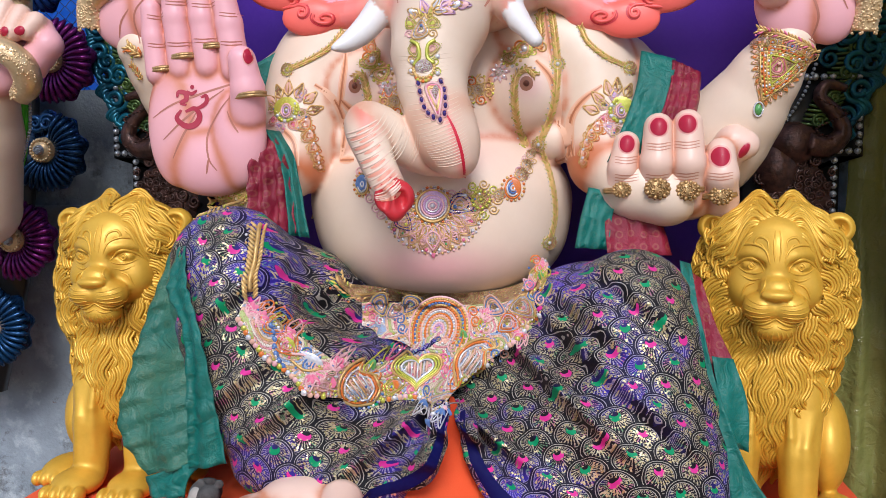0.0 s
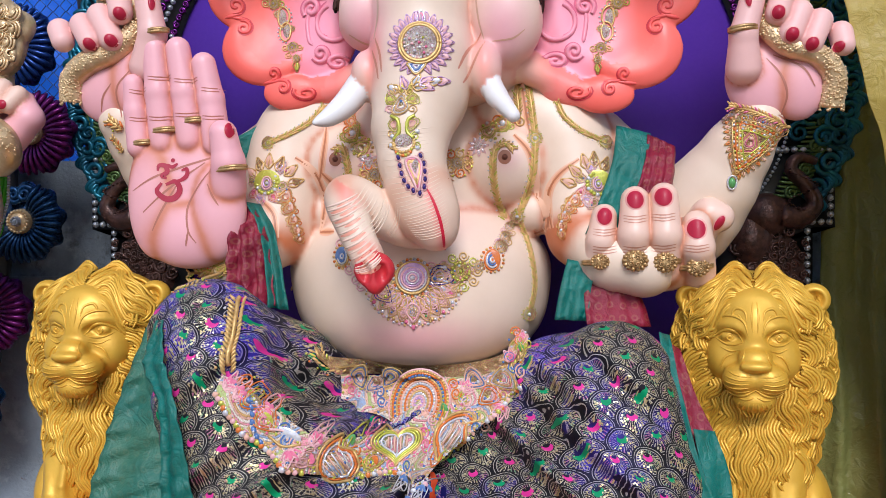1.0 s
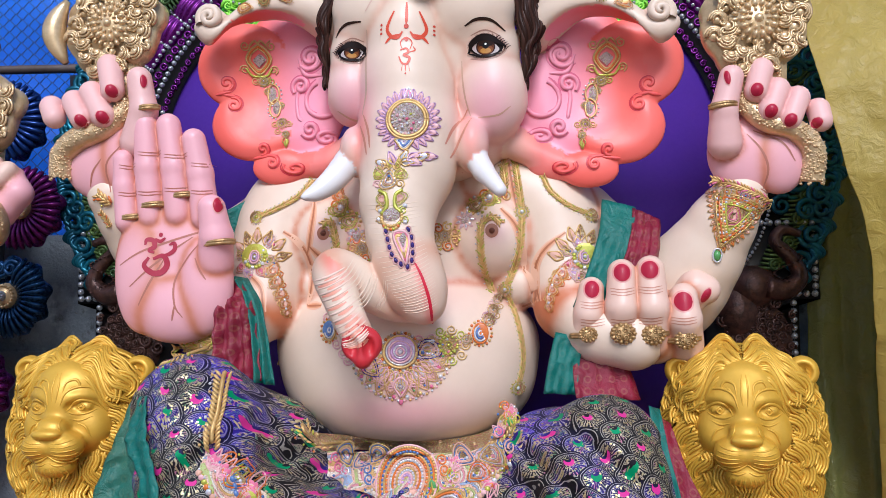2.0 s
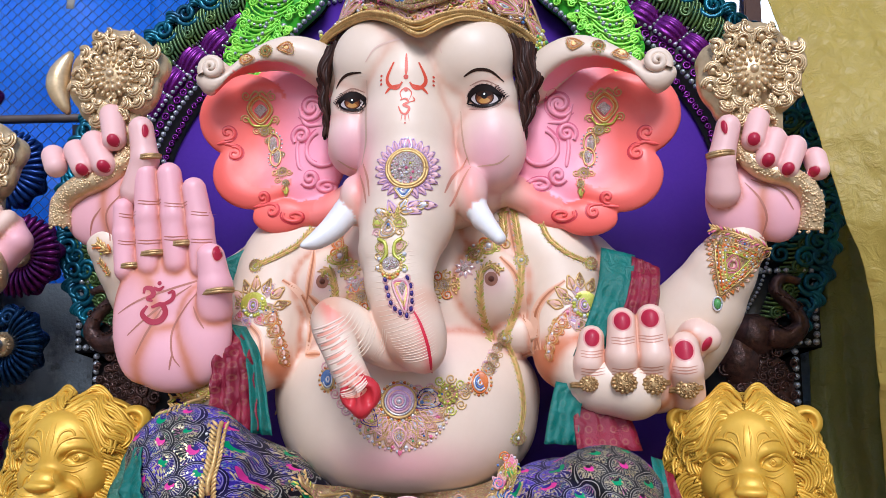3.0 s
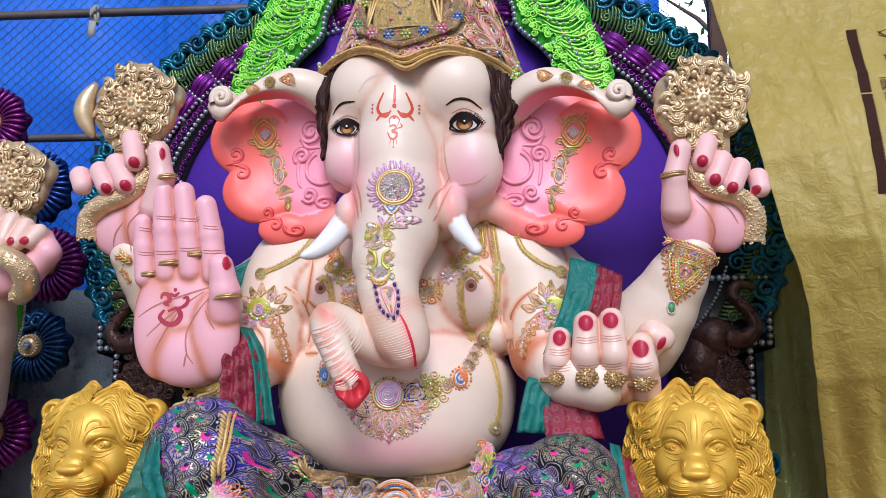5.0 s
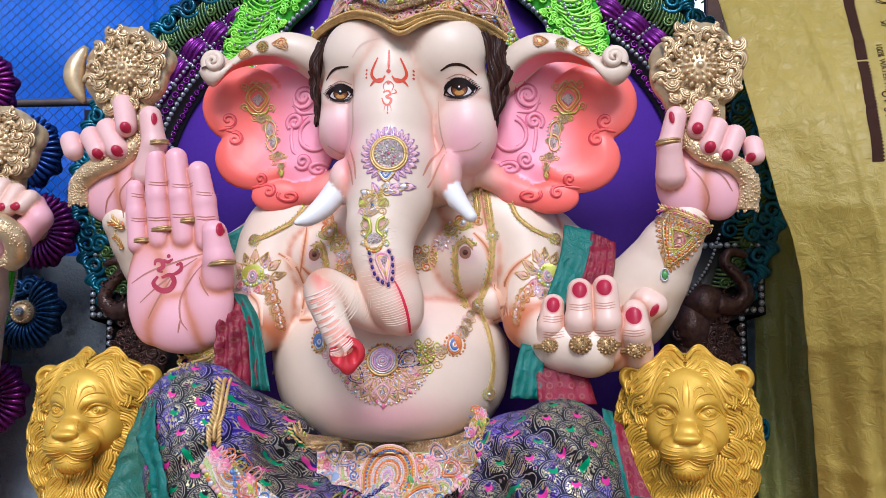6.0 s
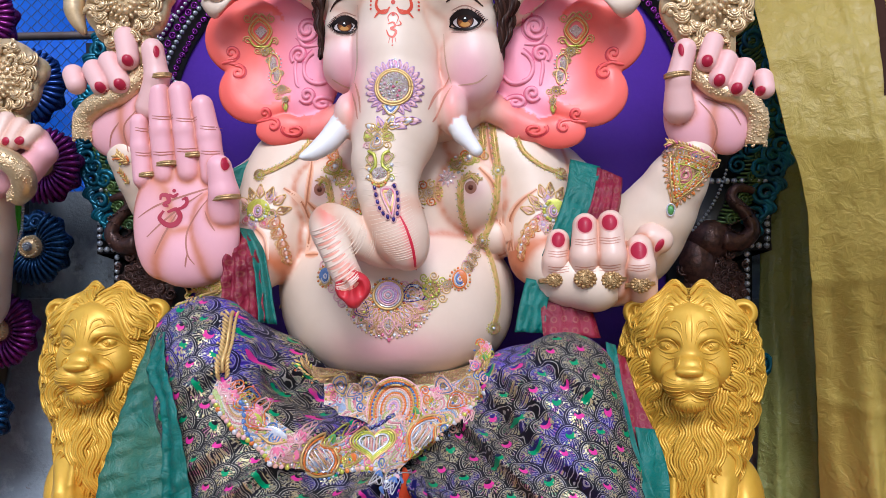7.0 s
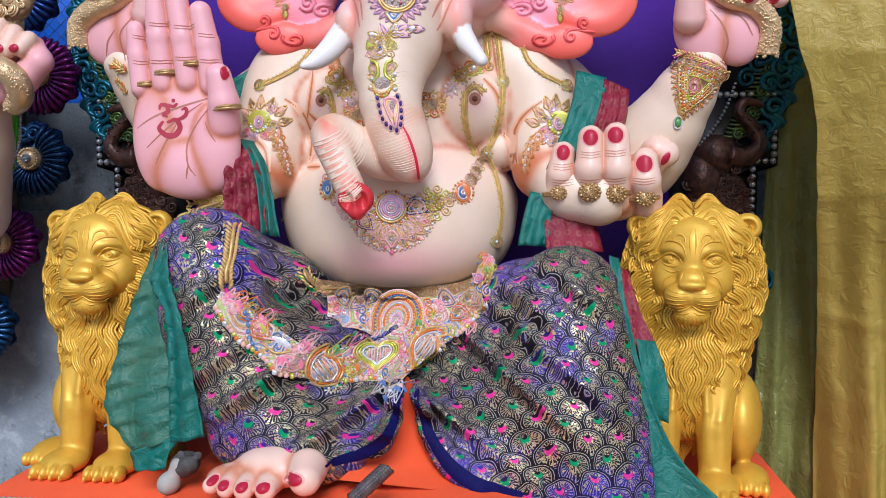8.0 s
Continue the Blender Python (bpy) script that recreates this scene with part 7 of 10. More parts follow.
ornament("trunk_ornament", "lilac jewelled sunburst with lime scrolls and drop down the trunk", "ornament", MC, (
    ("medallion", sunburst), ("petal_ring", petals),
    ("crest", lambda k: (leaf(k, 0.014, 2.604, 0.036, 0.0, (C_, R_)), [spot(k, 0.014 + 0.012 * math.cos(q), 2.620 + 0.017 * math.sin(q), 0.0036, C_, 0.9, n=6) for q in np.linspace(0, 5.8, 14)])),
    ("pendant", lambda k: [line(k, [(0.003 - 0.030 * f, 2.468 + 0.008 * f), (0.003, 2.468 - 0.026 * f), (0.003 + 0.030 * f, 2.468 + 0.008 * f), (0.003, 2.468 + 0.014 * f), (0.003 - 0.030 * f, 2.468 + 0.008 * f)], 0.0036, m, 0.004) for f, m in ((1.0, G_), (0.78, C_), (0.55, B_), (0.3, C_))]),
    ("wing", lambda k: [leaf(k, -0.005 + 0.022 * i, 2.405 + 0.006 * i, 0.038, t, (V_ if i % 2 else G_, P_ if i % 2 else C_)) for i, t in ((0, -0.5), (1, -1.0), (2, -1.3), (3, -1.5), (-1, 0.4), (-2, 1.1), (0, -1.6), (1, -1.9))]),
    ("scroll", lambda k: (paisley(k, -0.041, 2.350, 0.030, 3.14, (G_, C_, B_)), [paisley(k, x, 2.366, 0.021, t, (L_, G_, L_)) for x, t in ((-0.073, 1.2), (-0.009, -1.2))], curls(k, [(-0.072, 2.392), (-0.016, 2.390), (-0.078, 2.335), (-0.006, 2.335)], 0.015, (P_, G_)), [leaf(k, -0.042 + 0.02 * i, 2.385, 0.03, -0.4 * i, (G_, L_)) for i in (-1, 0, 1)])),
    ("scroll", lambda k: (line(k, [(-0.072, 2.315), (-0.050, 2.300), (-0.045, 2.265), (-0.062, 2.240)], 0.006, L_), line(k, [(0.002, 2.315), (-0.018, 2.300), (-0.020, 2.265), (0.0, 2.245)], 0.006, L_), paisley(k, -0.062, 2.286, 0.021, 0.3, (L_, P_, F_)), paisley(k, -0.006, 2.288, 0.021, -0.3, (L_, P_, F_)), [spot(k, x, z, 0.0075, C_, 0.9) for x, z in ((-0.066, 2.252), (0.010, 2.266), (-0.070, 2.225), (0.012, 2.215))], curls(k, [(-0.070, 2.262), (0.004, 2.252), (-0.066, 2.222), (0.008, 2.222)], 0.014, (G_, L_)))),
    ("crystal_oval", lambda k: (k.blob(on_idol(-0.030, 2.236, 0.002), 0.026, 0.010, 0.022, X_, 16), [spot(k, -0.030 + 0.032 * math.cos(q), 2.230 + 0.028 * math.sin(q), 0.006, G_, 0.8, n=6) for q in np.linspace(2.8, 6.6, 13)], [spot(k, -0.03 + 0.024 * math.cos(q), 2.212 + 0.020 * math.sin(q), 0.006, (G_, O_, L_)[i % 3], 0.9, n=6) for i, q in enumerate(np.linspace(3.2, 6.2, 9))])),
    ("drop", lambda k: [line(k, [(0.006 + f * 0.012, 2.150 - f * 0.058), (0.006 - f * 0.021, 2.150 + f * 0.008), (-0.002 - f * 0.012, 2.150 + f * 0.030), (0.004 + f * 0.010, 2.150 + f * 0.028), (0.008 + f * 0.016, 2.150 + f * 0.002), (0.006 + f * 0.012, 2.150 - f * 0.058)], w, m, 0.004, 5) for f, w, m in ((1.15, 0.0045, P_), (0.98, 0.0035, R_), (0.82, 0.0040, G_), (0.66, 0.0040, G_), (0.50, 0.0045, P_))] + [spot(k, 0.006, 2.156, 0.011, X_, 0.5, 0.026, -0.15, 10, 0.004)]),
    ("gem_edge", lambda k: [(spot(k, x, z, 0.0056, I_, 0.9, 0.0085, q, 8, 0.004), line(k, [(x + 0.0082 * math.cos(a), z + 0.011 * math.sin(a)) for a in np.linspace(0, 6.28, 9)], 0.0016, P_, 0.003, 4)) for x, z, q in ((-0.045, 2.187, 0.3), (-0.040, 2.162, 0.3), (-0.034, 2.138, 0.3), (-0.025, 2.116, 0.5), (-0.012, 2.098, 0.5), (0.004, 2.086, 0.2), (0.024, 2.078, 0.0), (0.036, 2.097, -0.1), (0.038, 2.120, 0.0), (0.036, 2.144, 0.0), (0.032, 2.168, 0.1), (0.022, 2.192, 0.5))]),
))
# ears
def ear_diamond(k, p):
    x, z = p
    for f, w, m in ((0.050, 0.0040, G_), (0.043, 0.0045, O_), (0.036, 0.0035, G_)):
        ring = [(x + f * u, z + f * v) for u, v in ((0, 1), (0.55, 0.62), (0.86, 0), (0.5, -0.62), (0, -1), (-0.5, -0.62), (-0.86, 0), (-0.55, 0.62), (0, 1))]
        line(k, ring, w, m, 0.004, 5)
    k.blob(on_idol(x, z, 0.002), 0.026, 0.006, 0.028, X_, 4)
    for i in range(16):
        q = 2 * math.pi * i / 16
        spot(k, x + 0.036 * math.cos(q), z + 0.040 * math.sin(q), 0.0040, C_ if i % 2 else O_, 0.9, n=6)
    curls(k, [(x - 0.045, z + 0.045), (x + 0.045, z + 0.045), (x - 0.050, z - 0.035), (x + 0.050, z - 0.035)], 0.017, (G_, G_))
    for s in (-1, 1):
        line(k, [(x + s * 0.030, z + 0.044), (x + s * 0.012, z + 0.060), (x, z + 0.052)], 0.004, G_)
        line(k, [(x + s * 0.044, z - 0.030), (x + s * 0.026, z - 0.055), (x, z - 0.058)], 0.0045, L_)


def ear_crescent(k, p, r, side, mats=(G_, C_)):
    """A half moon of thread round a grey filling, pearls along its back."""
    x, z = p
    k.blob(on_idol(x, z, 0.002), r * 0.45, 0.005, r * 0.75, X_, 12)
    line(k, [(x + side * r * 0.75 * math.cos(q), z + r * math.sin(q)) for q in np.linspace(-1.6, 1.6, 9)], r * 0.10, mats[0], 0.004)
    line(k, [(x - side * r * 0.35 * math.cos(q), z + r * 0.85 * math.sin(q)) for q in np.linspace(-1.5, 1.5, 7)], r * 0.10, mats[0], 0.004)
    for q in np.linspace(-1.5, 1.5, 9):
        spot(k, x + side * r * 0.98 * math.cos(q), z + r * 1.15 * math.sin(q), r * 0.105, mats[1], 0.9, n=6)
    rosette(k, x - side * r * 0.40, z + r * 0.30, r * 0.45, (G_, L_, C_, G_), 8)


for name, pts, flap, s in (("ear_ornament", ((-0.555, 2.833), (-0.542, 2.760), (-0.513, 2.712), (-0.492, 2.660), (-0.470, 2.602), (-0.453, 2.562)), ((-0.555, 2.964), (-0.488, 2.988), (-0.420, 2.999)), -1),
                           ("ear_ornament", ((0.652, 2.798), (0.633, 2.724), (0.607, 2.678), (0.590, 2.628), (0.576, 2.570), (0.565, 2.530)), ((0.548, 2.970), (0.624, 2.957), (0.694, 2.930)), 1)):
    ornament(name, "gold and gem chain stitched inside the coral ear", "ornament", pts[1], (
        ("diamond", lambda k, p=pts: ear_diamond(k, p[0])),
        ("scroll", lambda k, p=pts, s=s: (rosette(k, p[1][0], p[1][1], 0.024, (G_, L_, C_, G_), 9), curls(k, [(p[1][0] - 0.028, p[1][1]), (p[1][0] + 0.028, p[1][1])], 0.014, (G_, L_)))),
        ("crescent", lambda k, p=pts, s=s: ear_crescent(k, p[2], 0.036, -s)),
        ("crescent", lambda k, p=pts, s=s: ear_crescent(k, p[3], 0.034, s)),
        ("tail", lambda k, p=pts: (rosette(k, *p[4], 0.024, (G_, L_, V_, G_), 9), rosette(k, *p[5], 0.016, (G_, L_, C_, G_), 7), [curls(k, [(p[4][0] + o, p[4][1] + q)], 0.013, (G_,)) for o, q in ((-0.026, 0.0), (0.026, 0.0), (-0.012, -0.028))], leaf(k, p[5][0], p[5][1] - 0.012, 0.03, math.pi, (G_, L_)))),
    ), "ear chains")
    ornament("flap_ornament", "small orange gold stitched ornament on the ear flap", "ornament", flap[1], (
        ("scroll", lambda k, p=flap: (rosette(k, *p[1], 0.026, (O_, L_, N_, G_), 10), paisley(k, *p[0], 0.026, 1.5, (G_, O_, G_)), paisley(k, *p[2], 0.026, -1.5, (G_, O_, G_)))),), "flap ornaments")
# shoulder cords
for pts in (((-0.359, 2.403), (-0.402, 2.347), (-0.477, 2.3), (-0.547, 2.271)), ((0.432, 2.399), (0.456, 2.346), (0.517, 2.295), (0.592, 2.265))):
    ornament("shoulder_cord", "gold and lime stitched cord over the shoulder", "cord", pts[1], (
        ("cord", lambda k, p=pts: chain(k, p, 0.013)), ("end_motif", lambda k, p=pts: rosette(k, *p[3], 0.028, (L_, C_, L_, G_), 8))), "shoulder cords")
# chest cords and necklace
SKIN_TREE.append(body_tree)
# arm bands
for at, crown_leaves, gems, tail in (
        ((-0.539, 2.132), ((-0.585, 2.168, 0.9), (-0.565, 2.190, 0.45), (-0.538, 2.198, 0.0), (-0.508, 2.190, -0.4), (-0.480, 2.172, -0.8), (-0.470, 2.140, -1.2)), ((-0.496, 2.185), (-0.595, 2.140), (-0.585, 2.100), (-0.560, 2.080), (-0.490, 2.120), (-0.512, 2.083)), ((-0.474, 2.088), (-0.460, 2.050), (-0.448, 2.010), (-0.438, 1.975), (-0.434, 1.945))),
        ((0.564, 2.121), ((0.528, 2.185, 0.3), (0.552, 2.192, 0.0), (0.506, 2.160, 0.8), (0.580, 2.180, -0.4), (0.490, 2.130, 1.2)), ((0.540, 2.172), (0.510, 2.140), (0.505, 2.090), (0.525, 2.068), (0.545, 2.055), (0.532, 2.100)), ((0.488, 2.068), (0.470, 2.045), (0.456, 2.015), (0.446, 1.985), (0.444, 1.958)))):
    ornament("arm_band", "lime medallion with looped leaves and gold tail on the upper arm", "arm band", at, (
        ("medallion", lambda k, p=at: (k.blob(on_idol(*p, 0.001), 0.046, 0.004, 0.046, L_, 20), rosette(k, *p, 0.046, (L_, P_, C_, L_), 16), [spot(k, p[0] + 0.036 * math.cos(q), p[1] + 0.036 * math.sin(q), 0.0075, (L_, L_, C_)[i % 3], 0.9, n=6, lift=0.005) for i, q in enumerate(np.linspace(0, 6.28, 20))], [line(k, [(p[0] + r * 0.75 * math.cos(q), p[1] + r * math.sin(q)) for q in np.linspace(0, 6.28, 11)], 0.003, m, 0.010) for r, m in ((0.022, P_), (0.014, V_))])),
        ("leaf_crown", lambda k, c=crown_leaves: [leaf(k, x, z - 0.012, 0.044, t, (G_, Q_ if i % 2 else F_)) for i, (x, z, t) in enumerate(c)]),
        ("gem", lambda k, g=gems: [(paisley(k, x, z, 0.021, i * 1.4, (P_, (C_, L_, O_)[i % 3], (V_, B_, R_)[i % 3])), spot(k, x + 0.016, z - 0.010, 0.005, (R_, B_, C_)[i % 3], 0.9)) for i, (x, z) in enumerate(g)]),
        ("tail", lambda k, c=tail: [(paisley(k, x, z, 0.027 - 0.0032 * i, 2.8 + 0.3 * i, (G_, O_, F_)), curls(k, [(x - 0.020 + 0.003 * i, z), (x + 0.020 - 0.003 * i, z - 0.012)], 0.014 - 0.0015 * i, (G_, O_)), spot(k, x, z + 0.012, 0.006, C_, 0.9)) for i, (x, z) in enumerate(c)])), "arm bands")
for pts in (((-0.267, 2.345), (-0.255, 2.300), (-0.218, 2.252), (-0.196, 2.200), (-0.176, 2.160)), ((0.292, 2.350), (0.252, 2.330), (0.210, 2.303), (0.172, 2.252), (0.102, 2.197))):
    ornament("chest_cord", "gold scroll cord with lime drop and crystal gems on the chest", "cord", pts[2], (
        ("scroll", lambda k, p=pts: (curls(k, [(p[0][0] - 0.012, p[0][1] + 0.03), p[0], (p[0][0] + 0.016, p[0][1] - 0.018), (p[1][0] - 0.02, p[1][1] + 0.012)], 0.021, (G_, O_)), paisley(k, *p[0], 0.026, 0.6, (O_, G_, F_)))),
        ("drop", lambda k, p=pts: (paisley(k, *p[1], 0.034, 2.6, (L_, G_, Q_)), spot(k, p[1][0], p[1][1], 0.012, C_, 0.8), curls(k, [(p[1][0] - 0.03, p[1][1] - 0.012), (p[1][0] + 0.03, p[1][1] - 0.012)], 0.014, (G_, L_)))),
        ("drop", lambda k, p=pts: (paisley(k, *p[2], 0.030, 2.2, (G_, L_, C_)), [spot(k, p[2][0] + 0.034 * math.cos(q), p[2][1] + 0.034 * math.sin(q), 0.006, (G_, C_, L_)[i % 3], 0.9, n=6) for i, q in enumerate(np.linspace(0, 5.8, 13))])),
        ("crystal", lambda k, p=pts: (k.blob(on_idol(*p[3], 0.002), 0.016, 0.009, 0.016, X_, 12), [leaf(k, p[3][0] + 0.016 * math.cos(q), p[3][1] + 0.016 * math.sin(q), 0.018, q - 1.57, (P_, C_)) for q in np.linspace(0, 5.5, 9)])),
        ("end_scroll", lambda k, p=pts: (rosette(k, *p[4], 0.026, (G_, C_, X_, G_), 10), curls(k, [(p[4][0] + 0.036 * math.cos(q), p[4][1] + 0.034 * math.sin(q)) for q in np.linspace(0.4, 5.9, 7)], 0.019, (G_, G_, O_)), [spot(k, p[4][0] + 0.050 * math.cos(q), p[4][1] + 0.046 * math.sin(q), 0.005, (G_, L_)[i % 2], 0.9, n=6) for i, q in enumerate(np.linspace(0, 6, 16))]))), "chest cords")
for pts, w, clasps in ((((0.336, 2.462), (0.349, 2.376), (0.360, 2.276), (0.354, 2.165), (0.330, 2.083), (0.300, 2.017)), 0.016, (2, 5)), (((0.291, 2.235), (0.262, 2.258), (0.228, 2.234), (0.223, 2.167), (0.233, 2.083), (0.259, 2.005)), 0.017, ()), (((-0.312, 2.240), (-0.284, 2.252), (-0.266, 2.196), (-0.262, 2.135)), 0.017, ()),
                       (((0.312, 1.995), (0.340, 1.918), (0.356, 1.839), (0.358, 1.770), (0.340, 1.690)), 0.012, (4,)), (((0.315, 2.480), (0.300, 2.431), (0.305, 2.377), (0.290, 2.345)), 0.018, (0,))):
    ornament("body_cord", "rope of slanted gold and lime stitches over chest and belly", "cord", pts[1], (("cord", lambda k, p=pts, w=w: chain(k, p, w)),) + tuple(("clasp", lambda k, p=pts[c]: (rosette(k, *p, 0.028, (L_, L_, C_, L_), 10), spot(k, *p, 0.007, C_, 0.9, lift=0.008))) for c in clasps), "body cords")
PEN = (-0.030, 1.818)
ring_at = lambda r, q: (PEN[0] + r * math.cos(q), PEN[1] + 0.95 * r * math.sin(q))
ornament("necklace", "broad jewelled necklace with round lilac medallion and pale scrolls", "necklace", PEN, (
    ("centre_medallion", lambda k: (k.blob(on_idol(*PEN, 0.001), 0.056, 0.005, 0.056, V_, 24), [line(k, [ring_at(r, q) for q in np.linspace(0, 6.28, 15)], w, m, 0.006) for r, w, m in ((0.012, 0.003, P_), (0.020, 0.003, C_), (0.028, 0.003, V_), (0.036, 0.0035, P_), (0.044, 0.003, C_), (0.053, 0.005, G_))], [spot(k, *ring_at(0.063, q), 0.0056, (G_, O_, C_)[i % 3], 0.9, n=6) for i, q in enumerate(np.linspace(0, 6.2, 34))], spot(k, *PEN, 0.008, C_, 0.9, lift=0.009))),
    ("scroll_ring", lambda k: [(leaf(k, *ring_at(0.070, q), 0.046, q - 1.57, (P_ if i % 2 else G_, C_ if i % 3 else F_)), curls(k, [ring_at(0.110, q + 0.12)], 0.017, (P_, G_, C_))) for i, q in enumerate(np.linspace(2.9, 6.6, 17))]),
    ("outer_scroll", lambda k: [(paisley(k, *ring_at(0.128, q), 0.024, q + 1.57, (G_, P_, (B_, F_, R_, N_)[i % 4])), spot(k, *ring_at(0.152, q + 0.10), 0.0065, (C_, G_, R_)[i % 3], 0.9)) for i, q in enumerate(np.linspace(3.05, 6.45, 13))]),
    ("bead_fringe", lambda k: [spot(k, *ring_at(0.158 + 0.006 * (i % 2), q), 0.0048, (P_, C_, G_)[i % 3], 0.9, n=6) for i, q in enumerate(np.linspace(3.2, 6.3, 54))]),
    ("drop", lambda k: (rosette(k, PEN[0], PEN[1] - 0.110, 0.020, (C_, B_, C_, V_), 8), line(k, [(PEN[0], PEN[1] - 0.145), (PEN[0] - 0.022, PEN[1] - 0.105), (PEN[0], PEN[1] - 0.082), (PEN[0] + 0.022, PEN[1] - 0.105), (PEN[0], PEN[1] - 0.145)], 0.0035, P_, 0.005), spot(k, PEN[0], PEN[1] - 0.158, 0.007, R_, 0.8, 0.012))),
    ("side_paisley", lambda k: (paisley(k, 0.052, 1.822, 0.040, -1.0, (I_, C_, B_)), paisley(k, -0.125, 1.765, 0.034, 0.8, (I_, G_, L_)), curls(k, [(0.075, 1.790), (-0.150, 1.800), (0.030, 1.850)], 0.02, (P_, G_)))),
    ("gold_medallion", lambda k: (rosette(k, 0.122, 1.838, 0.040, (L_, G_, L_, G_), 14), [curls(k, [(0.122 + 0.052 * math.cos(q), 1.838 + 0.050 * math.sin(q))], 0.017, ((G_,), (L_,))[i % 2]) for i, q in enumerate(np.linspace(0, 5.6, 9))], [spot(k, 0.122 + 0.028 * math.cos(q), 1.838 + 0.028 * math.sin(q), 0.006, L_, 0.9, n=6, lift=0.007) for q in np.linspace(0, 6, 12)])),
    ("spiral_gem", lambda k: (k.blob(on_idol(0.222, 1.874, 0.001), 0.026, 0.004, 0.032, O_, 16), [line(k, [(0.222 + f * 0.020 * math.cos(q), 1.874 + f * 0.027 * math.sin(q)) for q in np.linspace(0, 6.28, 11)], 0.0034, m, 0.005) for f, m in ((1.2, O_), (0.9, C_), (0.6, B_), (0.3, C_))], [spot(k, 0.222 + 0.036 * math.cos(q), 1.874 + 0.040 * math.sin(q), 0.0052, (G_, O_)[i % 2], 0.9, n=6) for i, q in enumerate(np.linspace(0, 6, 18))])),
    ("spiral_gem", lambda k: (k.blob(on_idol(-0.272, 1.886, 0.001), 0.024, 0.004, 0.032, B_, 16), [line(k, [(-0.272 + f * 0.018 * math.cos(q), 1.886 + f * 0.027 * math.sin(q)) for q in np.linspace(0, 6.28, 11)], 0.0034, m, 0.005) for f, m in ((1.25, G_), (0.9, C_), (0.6, B_), (0.3, C_))], [spot(k, -0.272 + 0.032 * math.cos(q), 1.886 + 0.040 * math.sin(q), 0.005, (G_, O_)[i % 2], 0.9, n=6) for i, q in enumerate(np.linspace(0, 6, 16))], [curls(k, [(x, z)], 0.018, (P_, G_)) for x, z in ((-0.285, 1.930), (-0.245, 1.842), (-0.222, 1.812), (-0.205, 1.790), (-0.262, 1.932))])),
    ("shell_gem", lambda k: [(rosette(k, x, z, r, (G_, P_, C_, V_), 9), curls(k, [(x - r, z - r * 0.6), (x + r, z + r * 0.5)], r * 0.5, (P_, G_))) for x, z, r in ((0.178, 1.855, 0.022), (0.248, 1.918, 0.027), (0.262, 1.950, 0.024), (0.274, 1.985, 0.020))]),
))
SKIN_TREE.pop()
# wrist cuffs
CUFF = (Vector((0.962, 2.322)), Vector((1.128, 2.262)), Vector((0.973, 2.128)))
CMID = sum(CUFF, Vector((0, 0))) / 3


def cuff_at(f):
    """A closed pointed outline at the share f of the cuff's size."""
    out = []
    for i in range(3):
        a, b = CUFF[i], CUFF[(i + 1) % 3]
        for q in np.linspace(0, 1, 12, endpoint=False):
            p = a.lerp(b, float(q))
            p += (p - CMID).normalized() * 0.008 * math.sin(math.pi * q)
            out.append(tuple(CMID + (p - CMID) * f))
    return out


ornament("wrist_cuff", "pointed gold and orange filigree cuff with gems on the raised forearm", "cuff", (1.027, 2.226), (
    ("ground", lambda k: [spot(k, x, z, 0.012, Q_, 0.2, n=8, lift=0.0005) for f in (0.2, 0.4, 0.6, 0.8) for x, z in cuff_at(f)[::2]]),
    ("loop_border", lambda k: [leaf(k, p[0], p[1], 0.020, math.atan2(p[1] - CMID.y, p[0] - CMID.x) - 1.57 + 0.5, (G_, O_ if i % 2 else F_)) for i, p in enumerate(cuff_at(0.90))]),
    ("bead_border", lambda k: [spot(k, x, z, 0.0056, (G_, L_, O_, C_)[(i + n) % 4], 0.9, n=6) for n, f in enumerate((0.80, 0.66, 0.52)) for i, (x, z) in enumerate(cuff_at(f))] + [line(k, cuff_at(f)[::2] + cuff_at(f)[:1], 0.0034, m, 0.004, 4) for f, m in ((0.87, G_), (0.73, O_), (0.59, G_), (0.44, L_))]),
    ("band", lambda k: chain(k, ((0.955, 2.352), (1.008, 2.338), (1.062, 2.312), (1.135, 2.284)), 0.018, (G_, R_, C_))),
    ("centre_gem", lambda k: (paisley(k, 1.016, 2.238, 0.034, 2.9, (G_, R_, F_)), rosette(k, 1.050, 2.296, 0.026, (R_, C_, B_, O_), 10), rosette(k, 0.998, 2.312, 0.022, (O_, L_, C_, R_), 8))),
    ("drop", lambda k: (spot(k, 0.970, 2.116, 0.011, N_, 0.8, 0.018), line(k, [(0.970 + 0.014 * math.cos(q), 2.116 + 0.021 * math.sin(q)) for q in np.linspace(0, 6.28, 9)], 0.003, C_, 0.004)))))
ornament("wrist_cuff", "gold and orange filigree cuff on the raised wrist", "cuff", (-1.029, 2.316), (
    ("band", lambda k: (chain(k, ((-1.054, 2.343), (-1.032, 2.326), (-1.01, 2.314)), 0.024, (G_, O_, L_)), chain(k, ((-1.054, 2.286), (-1.038, 2.265), (-1.025, 2.234)), 0.014, (G_, O_, L_)))),))
SKIN_TREE.append(body_tree)
